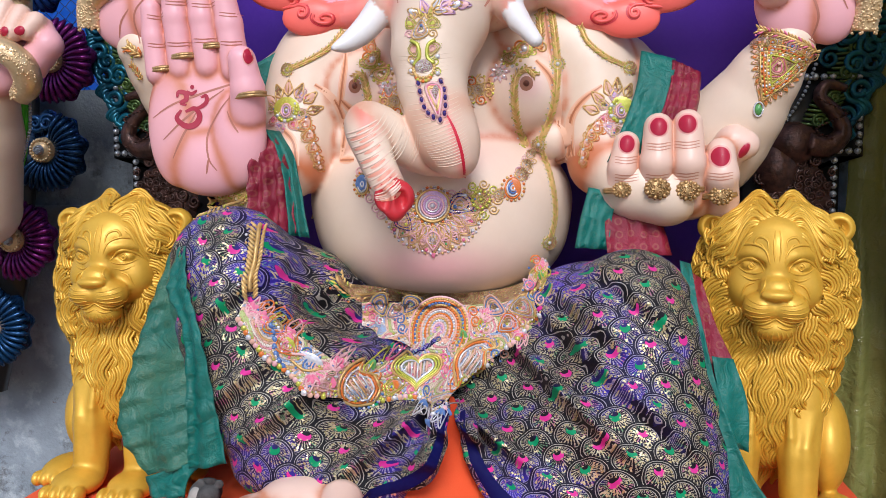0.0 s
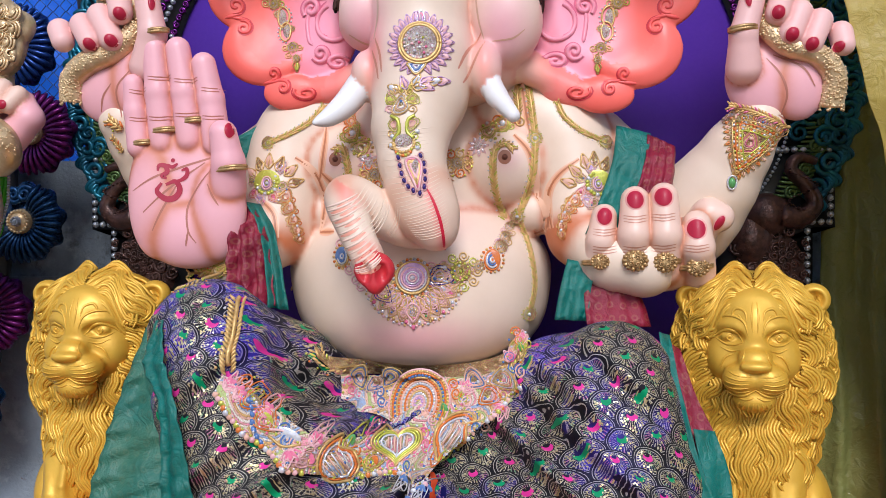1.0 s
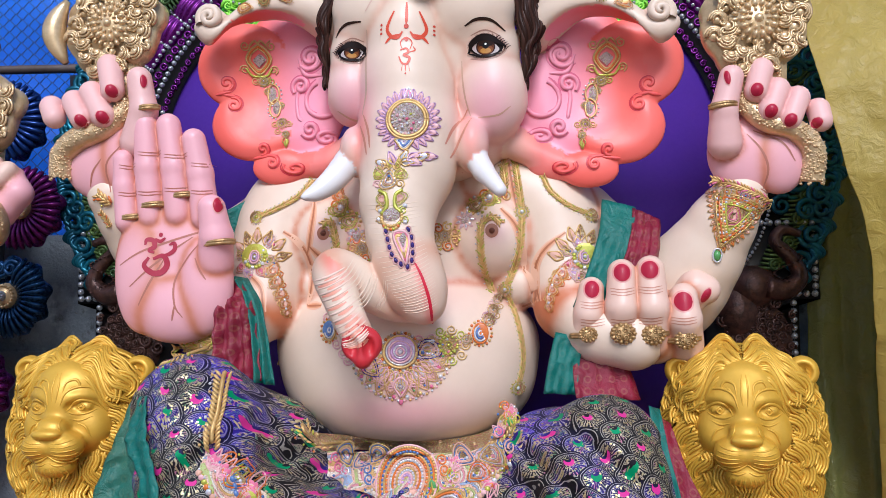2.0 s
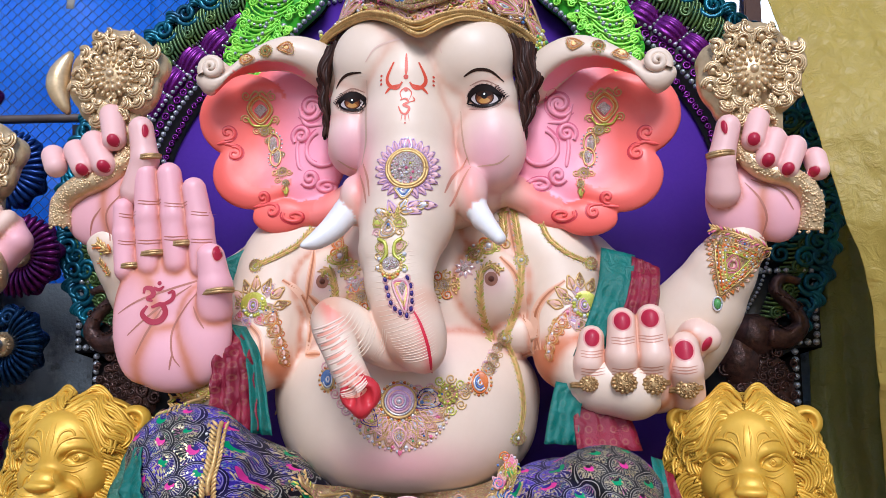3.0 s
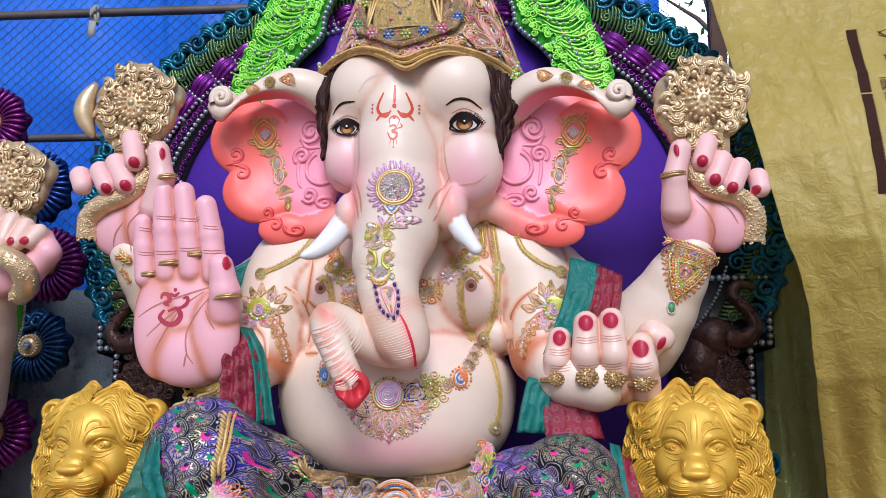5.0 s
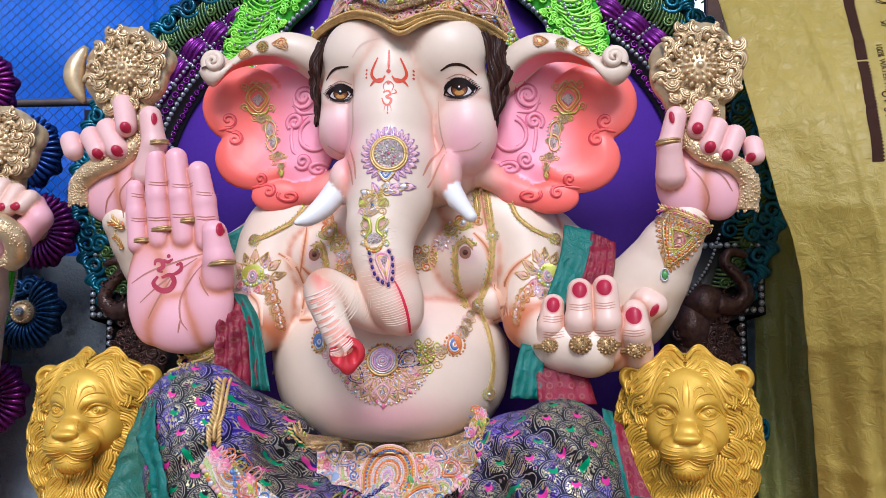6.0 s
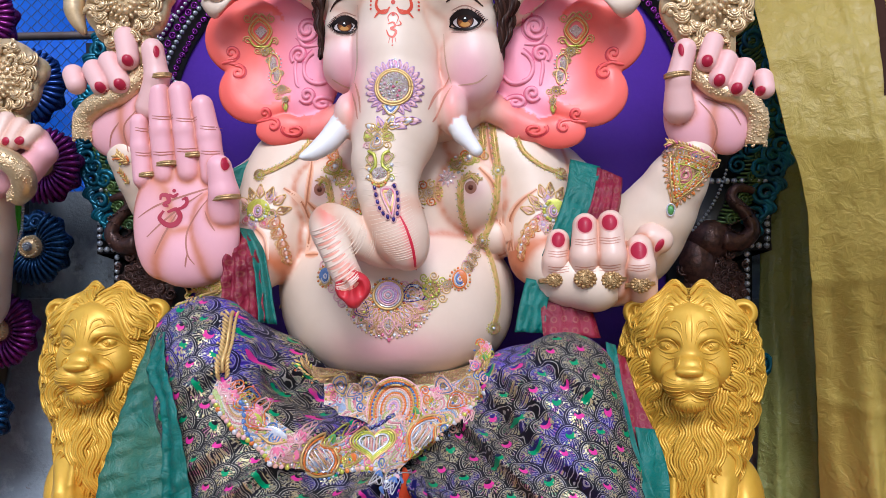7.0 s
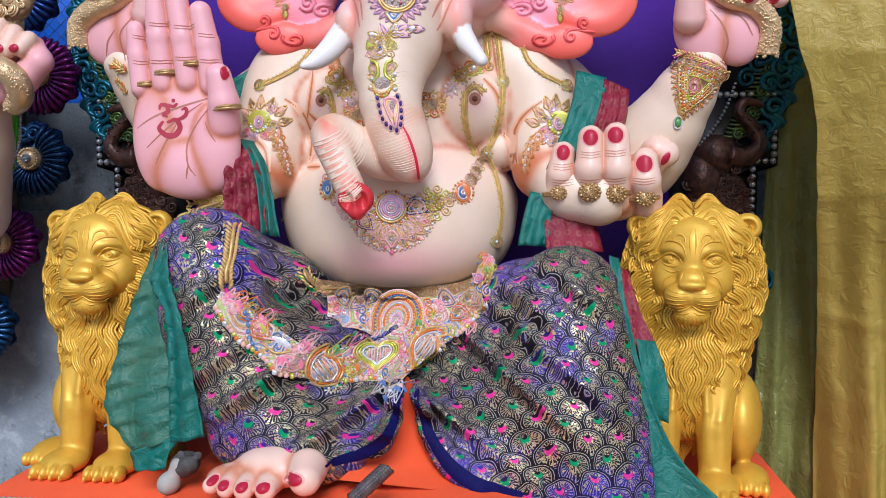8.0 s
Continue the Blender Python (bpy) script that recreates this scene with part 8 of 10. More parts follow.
ornament("bracelet", "gold bracelet at the base of the open palm", "bracelet", (-0.721, 1.869), (
    ("band", lambda k: [chain(k, [(a[0], a[1] - d) for a in ((-0.789, 1.865), (-0.732, 1.865), (-0.675, 1.877), (-0.63, 1.901))], 0.018, (G_, L_, O_)) for d in (0.004, 0.036, 0.066)]),
    ("gem", lambda k: [rosette(k, a[0], a[1] - 0.035, 0.026, (G_, O_, L_, R_), 8) for a in ((-0.732, 1.865), (-0.675, 1.877), (-0.619, 1.909))])))
SKIN_TREE.pop()


RINGGOLD = surface("worn_ring_gold", (0.58, 0.38, 0.17), (0.30, 0.17, 0.06), scale=60.0, rough=0.34, metal=0.55, bump=0.6, bump_scale=160.0)


def finger_ring(x, z, w, r, face, label, group):
    p = on_idol(x, z, 0.0)
    holder = thing("finger_ring", label, "ring", p, group)
    kit = Kit()
    for o in (-0.5, 0.5):
        kit.tube([(w * math.sin(a), 0.01 + w * (1 - math.cos(a)) * 0.8 - 0.012, o * r * 1.2 + 0.1 * w * math.sin(a), r) for a in np.linspace(-1.45, 1.45, 11)], 0, 6)
    kit.object("hoop", [RINGGOLD], holder)
    if face:
        kit = Kit()
        kit.blob((0, -0.002, 0), face, face * 0.55, face * 0.8, 0, 14)
        for i in range(14):
            a = 2 * math.pi * i / 14
            kit.blob((0.8 * face * math.cos(a), -0.008, 0.65 * face * math.sin(a)), face * 0.24, face * 0.3, face * 0.2, 0, 6, a)
        for i in range(5):
            kit.tube(spiral((0.45 * face * math.cos(i * 1.26), -0.55 * face, 0.3 * face * math.sin(i * 1.26)), face * 0.25, face * 0.06, 1.4, i, face * 0.07, face * 0.05, 9), 0, 4)
        kit.object("bezel", [RINGGOLD], holder)


for (x, z), f in (((0.561, 1.871), 0.03), ((0.666, 1.875), 0.04), ((0.757, 1.87), 0.038), ((0.856, 1.855), 0.036)):
    finger_ring(x, z, 0.052, 0.006, f, "cast antique gold ring with a carved face on a curled finger", "fist rings")
for (x, z), w in (((-0.918, 2.258), 0.036), ((-0.841, 2.297), 0.042), ((-0.744, 2.327), 0.042), ((-0.598, 2.166), 0.05), ((-0.863, 2.617), 0.04), ((0.981, 2.571), 0.04)):
    finger_ring(x, z, w, 0.0065, 0.0, "plain twisted gold ring on a finger", "palm rings")

# ---- belt and embroidered sash ----


def ribbon(kit, top, low, n=10, lift=0.006, mat=0, ease=0):
    """A band of cloth laid over the figure between two edges; ease stretches it over the hollows."""
    a, b = smooth_line(top, n), smooth_line(low, n)
    rows = np.array([[tuple(on_idol(p[0] + (q[0] - p[0]) * f, p[1] + (q[1] - p[1]) * f, lift)) for f in np.linspace(0, 1, 9)] for p, q in zip(a, b)])
    y = rows[:, :, 1].copy()
    for _ in range(ease):
        e = np.pad(y, 1, mode="edge")
        y = np.minimum(rows[:, :, 1], (e[:-2, 1:-1] + e[2:, 1:-1] + e[1:-1, :-2] + e[1:-1, 2:]) / 4)
    rows[:, :, 1] = y
    kit.sheet([[tuple(v) for v in r] for r in rows], mat)


sash = thing("embroidered_sash", "pastel embroidered sash with paisleys, heart and pink petals across the lap", "sash", on_idol(*(-0.023, 1.36)))
SO = sash.location.copy()


def sash_part(name, fn, mats=None, label=""):
    kit = Kit()
    fn(kit)
    kit.v = [tuple(Vector(v) - SO) for v in kit.v]
    kit.object(name, mats or JEWELS, sash, label)


sash_part("belt_band", lambda k: [chain(k, p, 0.022, (G_, L_, O_), 0.014) for p in (((-0.343, 1.59), (-0.29, 1.519), (-0.143, 1.507), (-0.004, 1.482), (0.187, 1.519), (0.286, 1.551), (0.323, 1.615)),)])
sash_part("belt_ground", lambda k: ribbon(k, ((-0.345, 1.605), (-0.29, 1.548), (-0.143, 1.528), (-0.004, 1.520), (0.187, 1.534), (0.286, 1.578), (0.330, 1.640)), ((-0.33, 1.56), (-0.27, 1.495), (-0.143, 1.475), (-0.004, 1.465), (0.187, 1.485), (0.286, 1.535), (0.340, 1.600)), lift=0.010, ease=25), [FILIGREE], "gold filigree belt under the belly")
sash_part("knee_strap", lambda k: [chain(k, ((-0.524, 1.768), (-0.514, 1.689), (-0.516, 1.563)), 0.026, (G_, G_, C_), 0.012)], None, "plaited gold strap over the knee")
sash_part("felt_base", lambda k: (ribbon(k, ((-0.523, 1.56), (-0.428, 1.498), (-0.309, 1.409), (-0.184, 1.35), (-0.022, 1.37), (0.105, 1.428), (0.248, 1.512)), ((-0.532, 1.508), (-0.458, 1.415), (-0.315, 1.302), (-0.168, 1.243), (-0.01, 1.241), (0.158, 1.337), (0.293, 1.442)), ease=25),
                                  ribbon(k, ((-0.275, 1.497), (-0.143, 1.494), (0.023, 1.493), (0.187, 1.507), (0.289, 1.543)), ((-0.27, 1.421), (-0.161, 1.385), (0.031, 1.354), (0.191, 1.374), (0.314, 1.486)), lift=0.004, ease=25)), [PASTEL], "peach ground with nested pastel outlines")
felt = [o for o in sash.children if o.name.startswith("felt_base")][0]
SKIN_TREE.append(BVHTree.FromPolygons([v.co + SO for v in felt.data.vertices], [tuple(q.vertices) for q in felt.data.polygons]))
def striped_paisley(k, x, z, r, turn):
    """A large curled drop filled with bars of thread, beads round its back."""
    ca, sa = math.cos(turn), math.sin(turn)
    at = lambda u, v: (x + (u * ca - v * sa) * r, z + (u * sa + v * ca) * r)
    shape = ((0.0, -1.0), (-0.62, -0.62), (-0.78, 0.0), (-0.5, 0.62), (0.05, 1.05), (0.55, 1.0), (0.30, 0.62), (0.62, 0.1), (0.55, -0.6), (0.0, -1.0))
    for f, w, m in ((1.12, 0.085, G_), (0.96, 0.070, O_), (0.80, 0.060, C_)):
        line(k, [at(u * f, v * f) for u, v in shape], r * w, m, 0.004, 5)
    for i in range(7):
        u = -0.50 + 0.16 * i
        h = 0.62 * math.sqrt(max(0.05, 1 - (u / 0.68) ** 2))
        line(k, [at(u, -h), at(u, h)], r * 0.050, C_ if i % 2 else F_, 0.005, 4)
    for q in np.linspace(1.8, 5.6, 18):
        spot(k, *at(0.95 * math.cos(q), 1.22 * math.sin(q)), r * 0.085, (L_, B_, C_)[int(q * 7) % 3], 0.8, n=6)


for a, r, t, m in (((-0.430, 1.487), 0.034, 0.9, (O_, B_, C_)), ((-0.392, 1.432), 0.034, 0.6, (O_, G_, L_)), ((-0.209, 1.490), 0.036, 0.4, (G_, B_, C_)), ((-0.160, 1.470), 0.030, -0.9, (F_, B_, C_)), ((-0.110, 1.492), 0.036, -0.6, (G_, B_, C_)), ((0.169, 1.490), 0.036, 1.2, (F_, B_, C_)), ((0.255, 1.500), 0.040, -1.2, (G_, C_, B_)), ((0.212, 1.445), 0.034, -0.9, (O_, C_, B_)),
                   ((-0.270, 1.325), 0.028, 0.5, (P_, F_, R_)), ((-0.122, 1.275), 0.030, -0.6, (G_, L_, O_)), ((0.308, 1.590), 0.034, 0.2, (G_, L_, N_))):
    sash_part("paisley", lambda k, a=a, r=r, t=t, m=m: paisley(k, *a, r, t, m))
for a, t in (((-0.205, 1.292), 0.5), ((0.112, 1.345), -0.6)):
    sash_part("striped_paisley", lambda k, a=a, t=t: striped_paisley(k, *a, 0.058, t))
for i, a in enumerate(((0.045, 1.384), (0.032, 1.318), (-0.020, 1.262), (-0.158, 1.285), (-0.284, 1.318), (-0.395, 1.428), (-0.334, 1.378), (0.070, 1.300), (0.155, 1.400), (-0.235, 1.450), (-0.130, 1.420), (0.110, 1.450), (0.235, 1.465), (-0.070, 1.262), (0.180, 1.360), (-0.455, 1.510), (-0.245, 1.345), (-0.130, 1.330), (0.290, 1.540), (0.310, 1.620))):
    sash_part("curl", lambda k, a=a, i=i: (curls(k, [a, (a[0] + 0.026, a[1] - 0.010), (a[0] - 0.010, a[1] + 0.026)], 0.018, ((P_, G_), (R_, C_), (B_, F_), (O_, L_))[i % 4]), [spot(k, a[0] + 0.032 * math.cos(q + i), a[1] + 0.032 * math.sin(q + i), 0.0046, (C_, R_, L_, B_)[(i + j) % 4], 0.8, n=6) for j, q in enumerate(np.linspace(0, 5.2, 8))]))
HM = (-0.006, 1.424)
sash_part("fan_medallion", lambda k: [[spot(k, HM[0] + r * math.cos(q), HM[1] + r * math.sin(q), w, m, 0.8, n=6) for q in np.linspace(-0.5, 3.64, n)] for r, w, m, n in ((0.012, 0.006, V_, 7), (0.024, 0.005, C_, 14), (0.036, 0.006, F_, 18), (0.050, 0.0055, C_, 26), (0.064, 0.006, O_, 30), (0.078, 0.0055, B_, 30), (0.092, 0.006, G_, 46))] + [line(k, [(HM[0] + r * math.cos(q), HM[1] + r * math.sin(q)) for q in np.linspace(-0.5, 3.64, 15)], 0.0040, m, 0.004) for r, m in ((0.018, P_), (0.030, G_), (0.043, O_), (0.057, F_), (0.071, G_), (0.085, O_), (0.098, P_))])
HT = (-0.057, 1.317)
heart = [(HT[0] + 0.0038 * 16 * math.sin(q) ** 3 * 1.15, HT[1] + 0.0034 * (13 * math.cos(q) - 5 * math.cos(2 * q) - 2 * math.cos(3 * q) - math.cos(4 * q))) for q in np.linspace(0, 6.28, 25)]
sash_part("heart", lambda k: ([line(k, [(HT[0] + (x - HT[0]) * f, HT[1] + (z - HT[1]) * f) for x, z in heart], 0.0042, m, 0.006) for f, m in ((1.05, G_), (0.93, L_), (0.80, L_), (0.66, C_))],
                              [line(k, [(HT[0] + 0.009 * i, HT[1] - 0.030 + abs(i) * 0.007), (HT[0] + 0.009 * i, HT[1] + 0.020)], 0.0032, F_ if i % 2 else C_, 0.006) for i in range(-3, 4)],
                              [spot(k, HT[0] + (x - HT[0]) * 1.20, HT[1] + (z - HT[1]) * 1.20, 0.0052, (V_, C_, R_)[i % 3], 0.8, n=6) for i, (x, z) in enumerate(heart)]), None, "lime edged striped heart")
for x, z, turn in ((-0.478, 1.500, 1.0), (-0.385, 1.446, -0.6), (-0.315, 1.352, 2.8), (-0.262, 1.360, 0.4), (0.290, 1.555, -0.5), (0.322, 1.610, -0.3), (0.266, 1.422, -2.4), (0.136, 1.456, 0.6), (-0.505, 1.520, 0.6)):
    sash_part("pink_petals", lambda k, x=x, z=z, t=turn: [leaf(k, x + 0.004 * math.sin(a), z, 0.038 if abs(a) < 0.6 else 0.030, -t + a, (P_, R_)) for a in (-0.9, -0.3, 0.3, 0.9)])
sash_part("white_leaf", lambda k: (spot(k, -0.335, 1.388, 0.044, C_, 0.10, 0.020, -0.35, 14), [line(k, [(-0.380, 1.395 + o), (-0.340, 1.372 + 2.2 * o), (-0.292, 1.368 + o)], 0.004, m, 0.006) for o, m in ((-0.004, G_), (0.012, P_))]), None, "silvery white leaf")
for x, z, t in ((-0.192, 1.345, -0.5), (0.085, 1.409, 0.2), (0.320, 1.600, 0.2)):
    sash_part("green_leaf", lambda k, x=x, z=z, t=t: leaf(k, x, z - 0.02, 0.046, t, (L_, N_)))
sash_part("gem_row", lambda k: [(spot(k, x, z, 0.0075, B_, 0.8, 0.0105, 0.5, 8), spot(k, x + 0.013, z + 0.004, 0.0045, C_, 0.8)) for x, z in ((-0.442, 1.487), (-0.434, 1.468), (-0.428, 1.449), (-0.424, 1.430), (-0.418, 1.411), (-0.409, 1.392), (-0.398, 1.376))])
EDGE_LINE = [(-0.530, 1.506), (-0.456, 1.413), (-0.315, 1.302), (-0.231, 1.256), (-0.167, 1.240), (-0.086, 1.242), (-0.006, 1.236), (0.059, 1.259), (0.159, 1.332), (0.252, 1.410), (0.318, 1.486)]
sash_part("scallop_edge", lambda k: [spot(k, x, z, 0.0088, (F_, P_, L_, O_, C_)[i % 5], 0.5, n=8) for i, (x, z) in enumerate(along(EDGE_LINE, 0.0150))] + [spot(k, x, z + 0.010, 0.0042, (C_, G_, L_)[i % 3], 0.9, n=6) for i, (x, z) in enumerate(along(EDGE_LINE, 0.0095))])
for x, z in ((0.012, 1.238), (-0.020, 1.240), (0.055, 1.262)):
    sash_part("blue_petals", lambda k, x=x, z=z: [leaf(k, x, z, 0.034, math.pi + a, (C_, B_)) for a in (-0.8, 0.0, 0.8)])

SKIN_TREE.pop()
NAVYHEM = surface("navy_satin_hem", (0.006, 0.006, 0.085), (0.004, 0.004, 0.055), rough=0.7)
NAVYHEM.node_tree.nodes["Principled BSDF"].inputs["Specular IOR Level"].default_value = 0.12
for top, low in ((((0.057, 1.261), (0.038, 1.175), (0.011, 1.128), (-0.064, 1.076), (-0.141, 1.054)), ((0.071, 1.246), (0.059, 1.156), (0.034, 1.094), (-0.052, 1.042), (-0.134, 1.028))), (((0.092, 1.224), (0.121, 1.103), (0.203, 0.976), (0.305, 0.92), (0.44, 0.905)), ((0.104, 1.226), (0.15, 1.113), (0.231, 1.014), (0.334, 0.955), (0.457, 0.93)))):
    kit = Kit()
    ribbon(kit, top, low, lift=0.004)
    kit.object("hem", [NAVYHEM], leg_cloth, "plain navy satin hem")

# ---- crown ----
crown = thing("crown", "tall gold sequinned crown with pink paisleys and gem flowers", "crown", (0.09, 0.2, 2.98))
CO = crown.location.copy()
CPROF = [(2.94, 0.365), (2.99, 0.380), (3.06, 0.380), (3.14, 0.362), (3.22, 0.334), (3.30, 0.298), (3.38, 0.262), (3.46, 0.24), (3.56, 0.21), (3.68, 0.155), (3.80, 0.08), (3.88, 0.02)]


# the brow line, by angle
BROW = ((-2.6, -0.28, 0.45, 2.92), (-1.9, *(-0.374, 0.3, 3.089)), (-1.45, *(-0.342, 0.16, 3.045)), (-1.0, *(-0.258, 0.06, 3.071)), (-0.6, *(-0.126, -0.04, 3.077)), (-0.3, *(-0.027, -0.085, 3.033)), (-0.08, *(0.049, -0.105, 2.981)), (0.18, *(0.123, -0.085, 3.024)), (0.5, *(0.207, -0.05, 3.054)), (1.0, *(0.334, 0.05, 3.043)), (1.45, *(0.43, 0.16, 2.998)), (1.9, *(0.425, 0.3, 3.041)), (2.6, 0.40, 0.45, 2.92))
BROWF = np.array(smooth_line(BROW, 6))


def crown_at(q, z, out=0.0):
    """A point on the crown: angle q from straight ahead, height z; it starts at the brow line."""
    r = float(np.interp(max(z, 3.14), [p[0] for p in CPROF], [p[1] for p in CPROF])) + out
    zz = max(z, 3.14)
    dip = 0.17 * abs(math.sin(q)) ** 1.8 * max(0, 1 - (zz - 2.94) / 0.5)
    up = Vector((0.075 + r * 1.04 * math.sin(q) - 0.05 * math.exp(-(q / 0.7) ** 2), 0.22 - r * 0.82 * math.cos(q), zz - dip + 0.06 * max(0, 1 - (zz - 2.94) / 0.5)))
    if z >= 3.14:
        return up
    low = Vector([float(np.interp(q, BROWF[:, 0], BROWF[:, k])) for k in (1, 2, 3)]) + Vector((math.sin(q) * out, -math.cos(q) * out, 0))
    f = (z - 2.94) / 0.20
    bulge = 0.02 * math.sin(math.pi * max(0.0, min(1, f)))
    return low.lerp(up, f) + Vector((math.sin(q) * bulge, -math.cos(q) * bulge, 0))


def cpart(kit, name, mats, label="", parent=None):
    kit.v = [tuple(Vector(v) - CO) for v in kit.v]
    return kit.object(name, mats, parent or crown, label)


kit = Kit()
kit.sheet([[crown_at(q, z, -0.004) for q in np.linspace(-2.6, 2.6, 60)] for z in np.linspace(2.94, 3.87, 46)])
CROWNF = stitched("crown_embroidery", ((0.74, 0.50, 0.19), (0.84, 0.66, 0.40), (0.56, 0.06, 0.11), (0.78, 0.52, 0.21), (0.54, 0.34, 0.10), (0.84, 0.60, 0.46)), 16.0, 4.0, 300.0, 0.45, 0.15, 0.07)
cpart(kit, "cap", [CROWNF], "gold and rose embroidered cap")
kit = Kit()
for dz, r, n in ((0.0, 0.010, 170), (0.020, 0.007, 210), (0.038, 0.010, 170)):
    kit.tube([(*crown_at(q, 2.94 + dz, 0.012), r) for q in np.linspace(-2.0, 2.0, 60)], 0, 6)
    for i, q in enumerate(np.linspace(-1.9, 1.9, n)):
        p = crown_at(q, 2.94 + dz, 0.012 + r * 0.8)
        kit.blob(p, r * 0.85, r * 0.6, r * 0.45, 0, 5, 0.9)
cpart(kit, "brow_band", [GOLDT], "corded gold brow band")
rng = random.Random(5)
for s in (-1, 1):
    for i, (q, z, r) in enumerate(((0.75, 3.10, 0.06), (0.95, 3.20, 0.055), (1.2, 3.08, 0.06), (1.05, 3.32, 0.045), (0.8, 3.40, 0.04), (1.45, 3.2, 0.05), (0.62, 3.28, 0.04), (1.5, 3.05, 0.05), (0.55, 3.48, 0.035), (1.2, 3.45, 0.035))):
        kit = Kit()
        for k, (rr, m) in enumerate(((1.0, G_), (0.84, P_), (0.68, G_), (0.52, R_), (0.36, G_), (0.2, C_))):
            pts = []
            for f in np.linspace(0, 1, 14):
                a = 2 * math.pi * f
                u, w = rr * r * math.sin(a) * (1 - 0.5 * math.cos(a)), -rr * r * 1.3 * math.cos(a)
                pts.append((*crown_at(s * (q + u / 0.33), z + w, 0.006), r * 0.058))
            kit.tube(pts, m, 5)
        for f in np.linspace(0, 1, 12):
            a = 2 * math.pi * f
            kit.blob(crown_at(s * (q + 1.2 * r * math.sin(a) / 0.33), z - 1.5 * r * math.cos(a), 0.004), r * 0.11, r * 0.12, r * 0.11, (4, 1, 3, 5)[i % 4], 6)
        cpart(kit, "paisley", JEWELS)
    for i in range(30):
        q, z = s * rng.uniform(0.55, 1.7), rng.uniform(3.0, 3.5)
        kit2 = Kit() if i == 0 else kit2
        kit2.tube([(*crown_at(q + 0.05 * math.cos(a) * (1 - a / 9), z + 0.016 * math.sin(a) * (1 - a / 9), 0.008), 0.0035) for a in np.linspace(0, 8, 12)], (0, 8, 1)[i % 3], 4)
    cpart(kit2, "thread_scroll", JEWELS)
    kit = Kit()
    for i in range(24):
        p = crown_at(s * 1.28, 3.02, 0.0)
        a, r = i * 0.9, 0.008 + 0.0021 * i
        kit.blob((p.x + 0.5 * r * math.cos(a), p.y - 0.012, p.z + r * math.sin(a) - 0.02), 0.009, 0.012, 0.009, (5, 2, 5, 4)[i % 4], 6)
    cpart(kit, "side_rosette", JEWELS, "lime bead rosette over the temple")
rng = random.Random(12)
for q0, q1 in ((-1.7, -0.55), (-0.55, 0.0), (0.0, 0.55), (0.55, 1.7)):
    kit = Kit()
    for i in range(70 if abs(q0 + q1) > 1.0 else 34):
        q, z = rng.uniform(q0, q1), rng.uniform(2.99, 3.5) if abs(q0 + q1) > 1.0 else rng.uniform(2.985, 3.06)
        r, tn, a0 = rng.uniform(0.016, 0.030), rng.choice((-1.4, 1.4)), rng.uniform(0, 6)
        kit.tube([(*crown_at(q + (r * (1 - 0.8 * f) * math.cos(a0 + tn * 6.28 * f)) / 0.36, z + r * (1 - 0.8 * f) * math.sin(a0 + tn * 6.28 * f), 0.004), 0.0034) for f in np.linspace(0, 1, 12)], rng.choice((G_, G_, G_, P_, F_, R_)), 4)
    for i in range(60 if abs(q0 + q1) > 1.0 else 26):
        q, z = rng.uniform(q0, q1), rng.uniform(2.99, 3.5) if abs(q0 + q1) > 1.0 else rng.uniform(2.985, 3.06)
        kit.blob(crown_at(q, z, 0.003), 0.006, 0.006, 0.006, rng.choice((0, 0, 4, 1, 7, 5)), 6)
    cpart(kit, "thread_work", JEWELS, "stitched scroll threads")
# front plate, arcs with gem flowers
kit = Kit()
kit.sheet([[crown_at(q, z, 0.022 + 0.012 * math.cos(q * 4)) for q in np.linspace(-0.24, 0.24, 9)] for z in np.linspace(3.10, 3.66, 14)])
for q in (-0.25, 0.25):
    kit.tube([(*crown_at(q, z, 0.022), 0.014) for z in np.linspace(3.08, 3.66, 12)])
rng2 = random.Random(6)
for i in range(90):
    q, z = rng2.uniform(-0.22, 0.22), rng2.uniform(3.11, 3.6)
    kit.blob(crown_at(q, z, 0.03), 0.008, 0.006, 0.008, 0, 6)
CROWNP = stitched("plate_sequins", ((0.80, 0.54, 0.16), (0.60, 0.38, 0.09), (0.88, 0.66, 0.28), (0.70, 0.46, 0.12)), 26.0, 2.5, 260.0, 0.36, 0.25, 0.03)
cpart(kit, "front_plate", [CROWNP], "upright gold plate")
kit = Kit()
